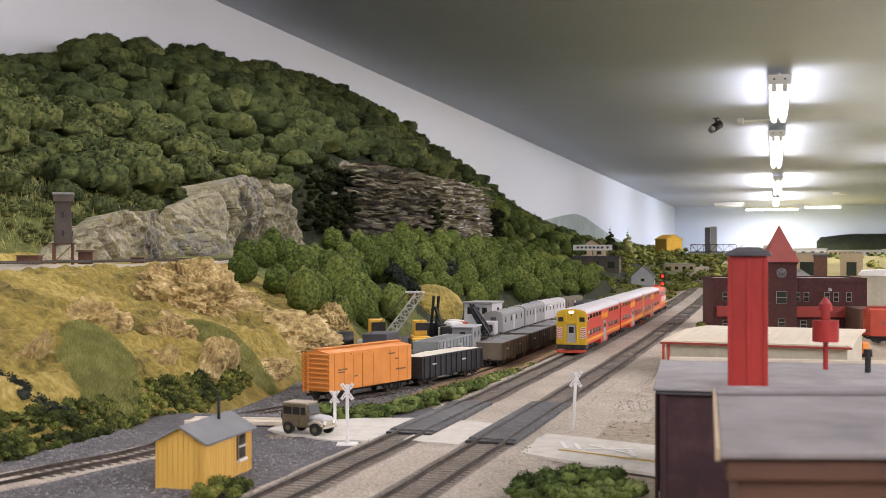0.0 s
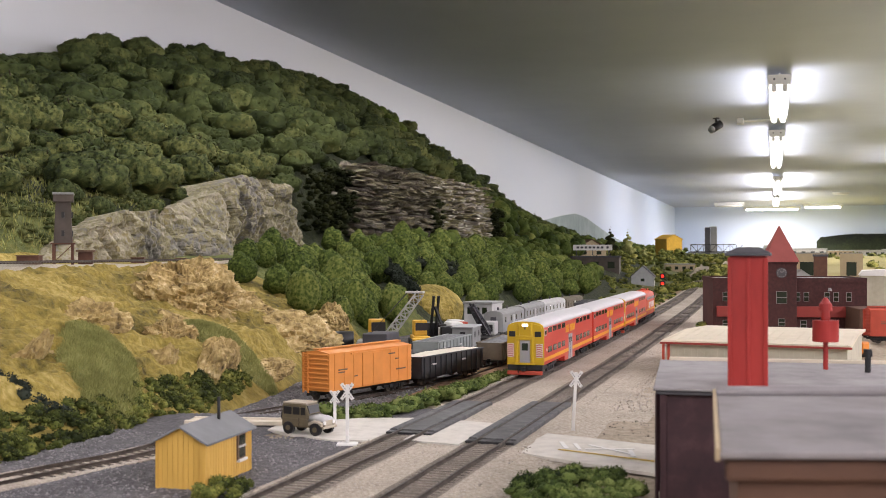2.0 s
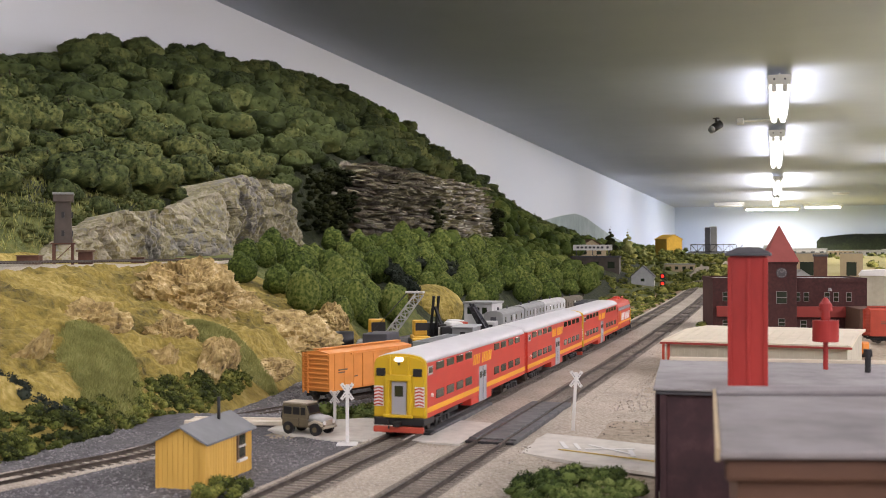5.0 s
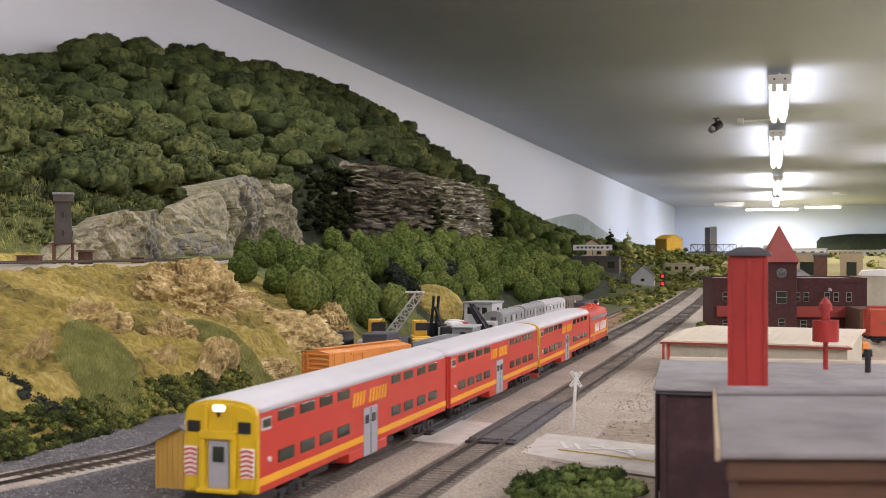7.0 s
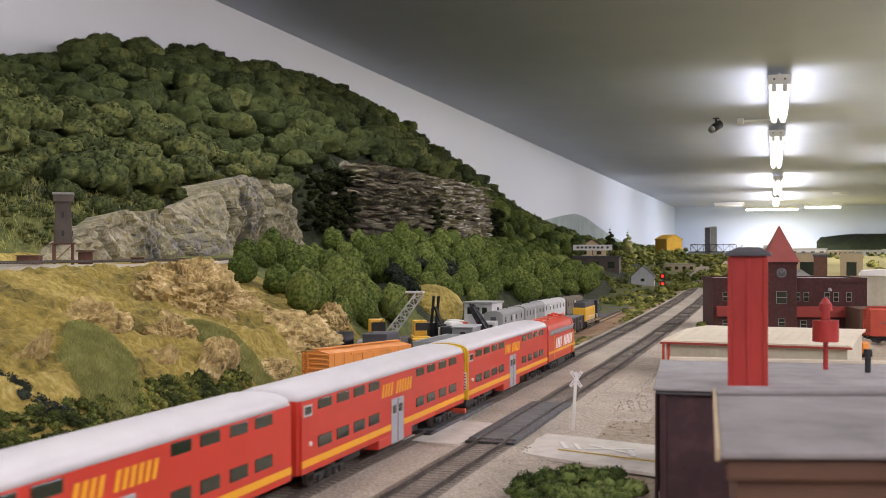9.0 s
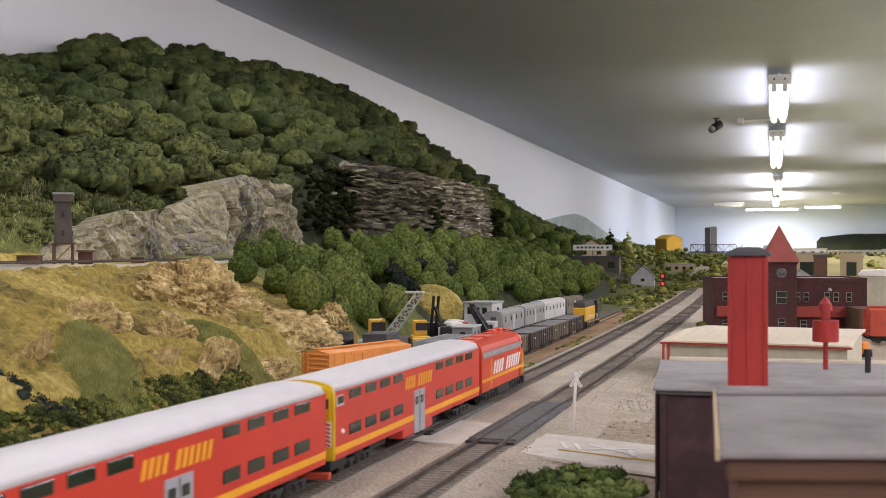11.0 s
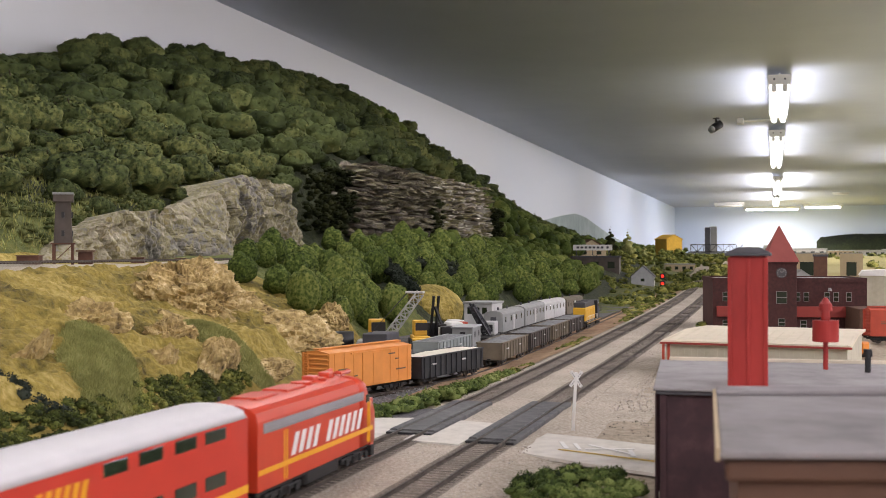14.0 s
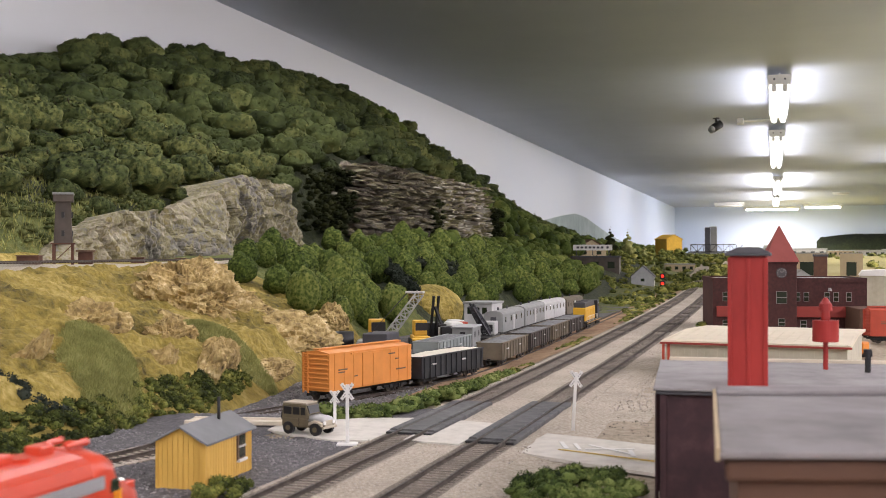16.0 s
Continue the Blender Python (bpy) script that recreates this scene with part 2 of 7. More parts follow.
def sky_paint():
    """White to pale blue painted sky with soft clouds."""
    m = bpy.data.materials.new("painted_sky")
    m.use_nodes = True
    n, l = m.node_tree.nodes, m.node_tree.links
    tc = n.new("ShaderNodeTexCoord")
    mp = n.new("ShaderNodeMapping")
    mp.inputs["Scale"].default_value = (0.35, 0.35, 0.9)
    nz = n.new("ShaderNodeTexNoise")
    nz.inputs["Scale"].default_value, nz.inputs["Detail"].default_value = 1.1, 3
    sep = n.new("ShaderNodeSeparateXYZ")
    l.new(tc.outputs["Object"], mp.inputs["Vector"])
    l.new(mp.outputs["Vector"], nz.inputs["Vector"])
    l.new(tc.outputs["Object"], sep.inputs["Vector"])
    mr = n.new("ShaderNodeMapRange")
    mr.inputs["From Min"].default_value, mr.inputs["From Max"].default_value = 6.0, 26.0
    l.new(sep.outputs["Y"], mr.inputs["Value"])
    ad = n.new("ShaderNodeMath")
    ad.operation = "MULTIPLY_ADD"
    ad.inputs[1].default_value = 1.1
    l.new(mr.outputs["Result"], ad.inputs[0])
    sb = n.new("ShaderNodeMath")
    sb.operation = "MULTIPLY_ADD"
    sb.inputs[1].default_value, sb.inputs[2].default_value = 0.9, -0.5
    l.new(nz.outputs["Fac"], sb.inputs[0])
    l.new(sb.outputs[0], ad.inputs[2])
    cr = n.new("ShaderNodeValToRGB")
    e = cr.color_ramp.elements
    e[0].position, e[0].color = 0.0, (0.79, 0.80, 0.83, 1)
    e[1].position, e[1].color = 1.0, (0.66, 0.745, 0.89, 1)
    l.new(ad.outputs[0], cr.inputs["Fac"])
    l.new(cr.outputs["Color"], n["Principled BSDF"].inputs["Base Color"])
    n["Principled BSDF"].inputs["Roughness"].default_value = 0.85
    return m


M["sky"] = sky_paint()


# ---- mesh helpers ----
def box(bm, x0, x1, y0, y1, z0, z1, m=None, bevel=0.0):
    """A box between two corners, with its edges rounded by bevel."""
    mat = Matrix.Translation(((x0 + x1) / 2, (y0 + y1) / 2, (z0 + z1) / 2)) @ Matrix.Diagonal((abs(x1 - x0), abs(y1 - y0), abs(z1 - z0), 1))
    r = bmesh.ops.create_cube(bm, size=1.0, matrix=mat)
    vs = r["verts"]
    if bevel:
        es = list({e for v in vs for e in v.link_edges})
        b = bmesh.ops.bevel(bm, geom=es, offset=bevel, segments=2, affect="EDGES", profile=0.5)
        vs = list({v for f in b["faces"] for v in f.verts} | {v for v in vs if v.is_valid})
    if m is not None:
        bmesh.ops.transform(bm, matrix=m, verts=vs)
    return bm


def rod(bm, p0, p1, r0, r1=None, seg=8):
    """A round bar from p0 to p1."""
    p0, p1 = Vector(p0), Vector(p1)
    d = p1 - p0
    m = Matrix.Translation((p0 + p1) / 2) @ d.to_track_quat("Z", "Y").to_matrix().to_4x4()
    bmesh.ops.create_cone(bm, cap_ends=True, segments=seg, radius1=r0, radius2=r0 if r1 is None else r1, depth=d.length, matrix=m)
    return bm


def beam(bm, p0, p1, w, t):
    """A flat bar from p0 to p1."""
    p0, p1 = Vector(p0), Vector(p1)
    d = p1 - p0
    m = Matrix.Translation((p0 + p1) / 2) @ d.to_track_quat("Z", "Y").to_matrix().to_4x4() @ Matrix.Diagonal((w, t, d.length, 1))
    bmesh.ops.create_cube(bm, size=1.0, matrix=m)
    return bm


def prism(bm, prof, y0, y1):
    """A profile of (x, z) points drawn out from y0 to y1."""
    a = [bm.verts.new((x, y0, z)) for x, z in prof]
    b = [bm.verts.new((x, y1, z)) for x, z in prof]
    k = len(prof)
    for i in range(k):
        bm.faces.new((a[i], a[(i + 1) % k], b[(i + 1) % k], b[i]))
    bm.faces.new(a[::-1])
    bm.faces.new(b)
    bmesh.ops.recalc_face_normals(bm, faces=bm.faces)
    return bm


def mesh_of(name, bm, material, smooth=False):
    me = bpy.data.meshes.new(name)
    bm.to_mesh(me)
    bm.free()
    me.materials.append(material)
    if smooth:
        for p in me.polygons:
            p.use_smooth = True
    return me


def part(name, bm, material, parent, label="", smooth=False):
    me = bm if isinstance(bm, bpy.types.Mesh) else mesh_of(name, bm, material, smooth)
    ob = new(name, me)
    ob.parent = parent
    return tagged(ob, label)


def thing(name, m, label, category, group="", kind=""):
    ob = new(name)
    ob.empty_display_size = 0.01
    ob.matrix_world = m
    return tagged(ob, label, category, group, kind)


def solid(name, bm, material, label, category, kind="", smooth=False, m=None):
    ob = new(name, mesh_of(name, bm, material, smooth))
    if m is not None:
        ob.matrix_world = m
    return tagged(ob, label, category, kind=kind)


def B():
    return bmesh.new()


def grid_mesh(name, xs, ys, fn, material):
    """A sheet over the lines xs and ys; fn(x, y) gives its height."""
    nx, ny = len(xs), len(ys)
    vs = [(x, y, fn(x, y)) for y in ys for x in xs]
    fs = [(j * nx + i, j * nx + i + 1, (j + 1) * nx + i + 1, (j + 1) * nx + i) for j in range(ny - 1) for i in range(nx - 1)]
    me = bpy.data.meshes.new(name)
    me.from_pydata(vs, [], fs)
    me.materials.append(material)
    for p in me.polygons:
        p.use_smooth = True
    return me


def sstep(a, b, v):
    t = min(1, max(0, (v - a) / (b - a)))
    return t * t * (3 - 2 * t)


def lerp_list(v, pts):
    """Height at v on a line of (v, height) knots."""
    if v <= pts[0][0]:
        return pts[0][1]
    for (a, ha), (b, hb) in zip(pts, pts[1:]):
        if v <= b:
            return ha + (hb - ha) * (v - a) / (b - a)
    return pts[-1][1]


def nz3(x, y, z, s):
    return noise.noise((x * s, y * s, z * s))


# ---- the line's plan ----
DELTA = 0.0274
TDIR, TNOR = (math.sin(DELTA), math.cos(DELTA)), (math.cos(DELTA), -math.sin(DELTA))
LAT, CURVE, GAUGE, SPACING = -0.2583, -0.0072, 0.0185, 0.063


def track_point(u, l=0.0):
    """A point u metres along the main line and l to its right."""
    k = LAT + l + CURVE * u * u
    return u * TDIR[0] + k * TNOR[0], u * TDIR[1] + k * TNOR[1]


def track_turn(u):
    """The line's heading at u, in degrees, as a turn about z."""
    return -math.degrees(DELTA + math.atan(2 * CURVE * u))


YARD_Z = -0.022
YARD1 = [(0.80, -0.525), (0.95, -0.457), (1.04, -0.428), (1.16, -0.391), (1.30, -0.356), (1.45, -0.346), (1.60, -0.347), (2.0, -0.35), (2.5, -0.355), (3.0, -0.36)]
YARD2 = [(1.2, -0.455), (1.45, -0.42), (1.65, -0.43), (1.9, -0.455), (2.3, -0.455), (2.6, -0.44), (3.0, -0.435)]


def yard_x(line, y):
    return lerp_list(y, line)


def yard_pose(line, y, z=YARD_Z):
    a = math.atan2(yard_x(line, y + 0.06) - yard_x(line, y - 0.06), 0.12)
    return pose(yard_x(line, y), y, z, 0, 0, -math.degrees(a))


def ground_z(x, y):
    """The layout's surface: level at the main line, lower in the yard, rising far off."""
    left = track_point(y)[0] - 0.03
    z = -0.0062
    z -= 0.0195 * sstep(0.0, 0.06, left - x) * sstep(0.80, 0.98, y)
    z += 0.088 * sstep(3.6, 9.0, y) * (1 - 0.6 * sstep(1.0, 3.0, x))
    z += 0.022 * sstep(3.2, 4.6, y) * sstep(0.02, 0.22, left - x)
    z += 0.0012 * nz3(x, y, 0, 14)
    return z


RIDGE = [(0.0, 0.36), (1.6, 0.48), (2.64, 0.585), (2.83, 0.65), (3.24, 0.755), (3.74, 0.80), (4.32, 0.835), (5.08, 0.875), (5.55, 0.825), (6.42, 0.785), (6.9, 0.665), (7.45, 0.645), (7.75, 0.57), (8.0, 0.37), (8.8, 0.36), (10.2, 0.33), (11.3, 0.20), (12.8, 0.10), (28.0, 0.10)]
BASE = [(0.0, -0.445), (0.6, -0.455), (0.82, -0.463), (1.12, -0.50), (1.3, -0.535), (1.45, -0.59), (1.9, -0.63), (2.3, -0.59), (3.2, -0.50), (5.0, -0.56), (28.0, -0.9)]


def hill_z(x, y):
    """The mountain against the wall: a slope, a shelf with a line on it, cliffs, a wooded flank."""
    b = lerp_list(y, BASE)
    g = ground_z(b, y)
    if x >= b:
        return g - 0.004 - (x - b) * 0.3
    wa = 1 - sstep(1.75, 2.25, y)
    far = sstep(4.6, 9.0, y)
    shelf = 0.104
    top = lerp_list(y, [(1.2, 0.15), (1.67, 0.19), (2.0, 0.22), (2.28, 0.285), (2.5, 0.27), (2.9, 0.37), (3.6, 0.385), (4.3, 0.37), (4.7, 0.24), (6.0, 0.16), (9.0, 0.11), (28, 0.10)])
    foot = wa * 0.107 + (1 - wa) * (0.148 * (1 - far) + 0.095 * far)
    x1 = b - 0.25
    ledge = wa * shelf + (1 - wa) * (0.075 * (1 - far) + 0.085 * far)
    ridge = lerp_list(y, RIDGE)
    knots = [(-2.24, ridge - 0.05), (-2.0, ridge), (-1.55, top + (ridge - top) * (0.58 - 0.27 * sstep(4.6, 5.6, y))), (-1.14, max(top, foot)), (-1.09, foot), (x1, ledge), (x1 + 0.03, ledge * 0.93), (b - 0.05, ledge * 0.28), (b, g)]
    z = lerp_list(x, knots)
    amp = 0.012 * sstep(0.02, 0.12, b - x)
    if x > -1.08 and x < x1 + 0.01:
        amp *= 1 - 0.85 * wa
    rough = sstep(0.01, 0.05, b - x) * (1 - 0.9 * (1.0 if -1.08 < x < x1 + 0.005 else 0.0) * wa)
    return z + amp * (nz3(x, y, 3, 7) + 0.5 * nz3(x, y, 9, 19)) + rough * (0.0025 * nz3(x, y, 2, 34))


# ---- room ----
def build_room():
    zf = -0.9
    solid("ceiling", box(B(), WALL_X - 0.1, RIGHT_X + 0.1, BACK_Y - 0.1, FAR_Y + 0.1, CEIL, CEIL + 0.08), M["ceiling"], "grey-white painted plasterboard ceiling", "ceiling", "structure")
    solid("wall_west", box(B(), WALL_X - 0.1, WALL_X, BACK_Y, FAR_Y, zf, CEIL), M["sky"], "long wall painted as a pale cloudy sky", "wall", "structure")
    solid("wall_north", box(B(), WALL_X - 0.1, RIGHT_X + 0.1, FAR_Y, FAR_Y + 0.1, zf, CEIL), M["sky"], "end wall painted as a light blue sky", "wall", "structure")
    solid("wall_east", box(B(), RIGHT_X, RIGHT_X + 0.1, BACK_Y, FAR_Y, zf, CEIL), M["sky"], "plain pale wall across the aisle", "wall", "structure")
    solid("wall_south", box(B(), WALL_X - 0.1, RIGHT_X + 0.1, BACK_Y - 0.1, BACK_Y, zf, CEIL), M["sky"], "plain pale wall behind the viewer", "wall", "structure")
    # painted hills on the west wall and the dark wooded ridge on the far wall
    bm = B()
    top = [(10.6, 0.34), (11.5, 0.45), (12.5, 0.52), (13.4, 0.575), (14.2, 0.55), (15.2, 0.46), (16.5, 0.36), (18.5, 0.24), (20.0, 0.17)]
    prev = None
    for y, z in top:
        a, b2 = bm.verts.new((0, y, 0.0)), bm.verts.new((0, y, z + 0.008 * nz3(y, 1, 2, 3)))
        if prev:
            bm.faces.new((prev[0], a, b2, prev[1]))
        prev = (a, b2)
    solid("backdrop", bm, M["hillblue"], "pale grey-green hills painted on the sky wall", "backdrop", "structure", m=pose(WALL_X + 0.004, 0, 0))


def fixture(x, y0, y1, across=False, lit=True):
    """A two-tube strip light hung a little under the ceiling."""
    n = y1 - y0
    lab = "white two-tube fluorescent strip light, lit" if lit else "white two-tube strip light, switched off"
    t = thing("ceiling_light", pose(x, (y0 + y1) / 2, CEIL, 0, 0, 90 if across else 0), lab, "ceiling light", "strip lights along the room")
    part("housing", prism(B(), [(-0.062, -0.045), (-0.066, -0.055), (-0.058, -0.098), (0.058, -0.098), (0.066, -0.055), (0.062, -0.045)], -n / 2, n / 2), M["fixture"], t)
    for s in (-1, 1):
        part("tube", rod(B(), (s * 0.030, -n / 2 + 0.05, -0.118), (s * 0.030, n / 2 - 0.05, -0.118), 0.019, seg=12), M["tubeglow"] if lit else M["white"], t, "glowing white tube" if lit else "", True)
        for e in (-1, 1):
            part("lamp_holder", box(B(), s * 0.030 - 0.014, s * 0.030 + 0.014, e * (n / 2 - 0.05), e * (n / 2 - 0.022), -0.138, -0.0985, bevel=0.003), M["fixture"], t)
    for e in (-1, 1):
        part("hanger", rod(B(), (0, e * n * 0.35, 0), (0, e * n * 0.35, -0.046), 0.006, seg=6), M["fixture"], t)
        for k in (-0.03, 0.03):
            part("screw", rod(B(), (k, e * n / 2, -0.07), (k, e * (n / 2 + 0.003), -0.07), 0.006, seg=8), M["darkgrey"], t)
    return t


def ceiling_camera():
    t = thing("security_camera", pose(-0.43, 9.25, CEIL), "small black ceiling camera on a bracket", "security camera")
    part("mount_plate", rod(B(), (0, 0, 0), (0, 0, -0.008), 0.032, seg=14), M["darkgrey"], t)
    part("bracket", rod(B(), (0, 0, -0.006), (0.0, -0.01, -0.05), 0.010), M["black"], t)
    part("camera_body", rod(B(), (0.030, 0.03, -0.055), (-0.030, -0.05, -0.105), 0.040, 0.036, seg=16), M["black"], t, "", True)
    part("lens_hood", rod(B(), (-0.028, -0.048, -0.102), (-0.045, -0.075, -0.122), 0.030, seg=14), M["carsilver"], t, "grey lens ring", True)
    t.scale = (0.85, 0.85, 0.85)
    c = thing("ceiling_conduit", pose(-0.25, 9.4, CEIL), "pale conduit with a junction box on the ceiling", "conduit")
    part("junction_box", box(B(), -0.028, 0.028, -0.10, 0.03, -0.04, 0, bevel=0.006), M["fixture"], c)
    part("pipe", rod(B(), (0.028, 0, -0.014), (0.26, 0, -0.014), 0.010), M["fixture"], c)
    d = thing("smoke_detector", pose(1.15, 21.5, CEIL), "flat white smoke detector on the ceiling", "smoke detector")
    part("housing", rod(B(), (0, 0, 0), (0, 0, -0.03), 0.16, 0.13, seg=20), M["fixture"], d)


# ---- ground ----
def spaced(knots):
    """Grid lines from knots of (start, end, step)."""
    out = []
    for a, b, s in knots:
        n = max(1, round((b - a) / s))
        out += [a + (b - a) * i / n for i in range(n)]
    return out + [knots[-1][1]]


def build_ground():
    xs = spaced([(WALL_X, -0.62, 0.12), (-0.62, 0.05, 0.02), (0.05, 0.6, 0.06), (0.6, RIGHT_X, 0.3)])
    ys = spaced([(BACK_Y, 0.3, 0.3), (0.3, 3.2, 0.025), (3.2, 9.0, 0.12), (9.0, FAR_Y, 0.6)])
    g = new("ground", grid_mesh("ground", xs, ys, ground_z, M["dirt"]))
    tagged(g, "tan and brown scatter ground of the railway layout", "ground", kind="structure")
    # far fields: a skin over the ground
    fx = spaced([(-0.15, 1.2, 0.1), (1.2, RIGHT_X, 0.3)])
    fy = spaced([(3.4, 9.0, 0.12), (9.0, FAR_Y, 0.6)])
    f = new("field", grid_mesh("field", fx, fy, lambda x, y: ground_z(x, y) + 0.002 + 0.006 * max(0, nz3(x, y, 5, 2.2)), M["field"]))
    tagged(f, "dry yellow and green fields far off", "field", kind="structure")


def build_verge():
    """Mossy green ground left of the line, towards the far town."""
    xs = spaced([(-1.0, -0.26, 0.03)])
    ys = spaced([(2.35, 5.0, 0.06), (5.0, 10.0, 0.2)])
    me = grid_mesh("verge", xs, ys, lambda x, y: ground_z(x, y) + 0.0016 + 0.002 * nz3(x, y, 2, 20), M["moss"])
    bm = B()
    bm.from_mesh(me)
    bmesh.ops.delete(bm, geom=[f for f in bm.faces if f.calc_center_median().x > track_point(f.calc_center_median().y, -0.045)[0] + 0.02 * nz3(f.calc_center_median().y, 0, 0, 9) or (f.calc_center_median().x < -0.30 and f.calc_center_median().y < 2.75)], context="FACES")
    bm.to_mesh(me)
    bm.free()
    tagged(new("verge", me), "mossy green verge beside the far line", "verge", kind="structure")


def strip(us, l0, l1, zf, step=4):
    """A strip along the main line between offsets l0 and l1."""
    vs, fs = [], []
    ls = [l0 + (l1 - l0) * i / step for i in range(step + 1)]
    for u in us:
        for l in ls:
            x, y = track_point(u, l)
            vs.append((x, y, zf(x, y, l)))
    k = step + 1
    for j in range(len(us) - 1):
        for i in range(step):
            fs.append((j * k + i, j * k + i + 1, (j + 1) * k + i + 1, (j + 1) * k + i))
    return vs, fs


def strip_object(name, us, l0, l1, zf, material, label, category, step=4):
    vs, fs = strip(us, l0, l1, zf, step)
    me = bpy.data.meshes.new(name)
    me.from_pydata(vs, [], fs)
    me.materials.append(material)
    for p in me.polygons:
        p.use_smooth = True
    return tagged(new(name, me), label, category, kind="structure")


U_NEAR = [-0.4 + 0.02 * i for i in range(90)] + [1.4 + 0.06 * i for i in range(56)]


def build_ballast():
    def far_lift(y):
        return ground_z(track_point(y)[0], y) + 0.0062

    def bed(x, y, l):
        edge = min(1, max(0, 1 - (abs(l - SPACING / 2) - 0.055) / 0.035)) if l > 0 else min(1, max(0, 1 - (-l - 0.016) / 0.014))
        return -0.0062 + 0.0035 * edge + 0.0004 * nz3(x, y, 0, 120) + max(0, far_lift(y))
    strip_object("ballast", U_NEAR, -0.031, SPACING + 0.085, bed, M["ballast"], "pale tan ballast bed under the double track", "ballast", 14)
    for k in (0, 1):
        strip_object("cinder_bed", U_NEAR, k * SPACING - 0.0165, k * SPACING + 0.0165, lambda x, y, l: -0.0021 + 0.0003 * nz3(x, y, 4, 150) + max(0, far_lift(y)), M["bed"], "dirty brown ballast between the rails", "ballast", 6)


def build_dirt_strip():
    """Rusty bare earth between the yard and the main line."""
    us = [1.02 + 0.03 * i for i in range(100)]
    strip_object("dirt_strip", us, -0.125, -0.030, lambda x, y, l: max(ground_z(x, y), -0.0062 - 0.0195 * sstep(0.0, 0.06, -l - 0.03)) + 0.0020 + 0.0006 * nz3(x, y, 1, 60), M["rustdirt"], "rusty brown bare earth beside the main line", "ground", 8)


def rail_mesh(name, pts, w=0.0011, h=0.0021):
    """A rail with head and foot drawn along points (x, y, z of its top)."""
    prof = [(-w * 1.3, -h), (-w * 1.3, -h * 0.8), (-w * 0.3, -h * 0.65), (-w * 0.3, -h * 0.35), (-w * 0.5, -h * 0.25), (-w * 0.5, 0), (w * 0.5, 0), (w * 0.5, -h * 0.25), (w * 0.3, -h * 0.35), (w * 0.3, -h * 0.65), (w * 1.3, -h * 0.8), (w * 1.3, -h)]
    vs, fs, k = [], [], len(prof)
    for i, p in enumerate(pts):
        a, b = pts[max(0, i - 1)], pts[min(len(pts) - 1, i + 1)]
        d = Vector((b[0] - a[0], b[1] - a[1])).normalized()
        nx, ny = d.y, -d.x
        vs += [(p[0] + nx * q, p[1] + ny * q, p[2] + r) for q, r in prof]
    for i in range(len(pts) - 1):
        for j in range(k):
            fs.append((i * k + j, i * k + (j + 1) % k, (i + 1) * k + (j + 1) % k, (i + 1) * k + j))
    me = bpy.data.meshes.new(name)
    me.from_pydata(vs, [], fs)
    me.materials.append(M["rail"])
    return me


def build_track(name, centre, us, gauge, zf, label, near_until, tie_step=0.0068):
    """A track of two rails and its ties; centre(u) gives (x, y, turn)."""
    t = thing(name, pose(0, 0, 0), label, "railway track", "tracks")
    for s in (-1, 1):
        pts = []
        for u in us:
            x, y, a = centre(u)
            c, si = math.cos(radians(a)), math.sin(radians(a))
            pts.append((x + s * gauge / 2 * c, y + s * gauge / 2 * si, zf(x, y)))
        part("rail", rail_mesh("rail", pts), M["rail"], t)
    tie = mesh_of("tie", box(B(), -0.0148, 0.0148, -0.0014, 0.0014, -0.0036, -0.0020), M["tie"])
    u, far, count = us[0], [], 0
    while u < us[-1]:
        x, y, a = centre(u)
        m = pose(x + random.uniform(-0.0004, 0.0004), y, zf(x, y), 0, 0, a + random.uniform(-1.5, 1.5))
        if near_until[0] < u < near_until[1] and count < 150:
            o = part("tie", tie, None, t)
            o.matrix_local = m
            count += 1
        else:
            far.append(m)
        u += tie_step
    base = [v.co.copy() for v in tie.vertices]
    polys = [tuple(p.vertices) for p in tie.polygons]
    vs, fs = [], []
    for m in far:
        o = len(vs)
        vs += [tuple(m @ c) for c in base]
        fs += [tuple(o + i for i in p) for p in polys]
    if vs:
        me = bpy.data.meshes.new("tie_run")
        me.from_pydata(vs, [], fs)
        me.materials.append(M["tie"])
        tagged(part("tie_run", me, None, t), "dark wooden ties", kind="stuff")


def lift(x, y):
    return max(0, ground_z(track_point(y)[0], y) + 0.0062)


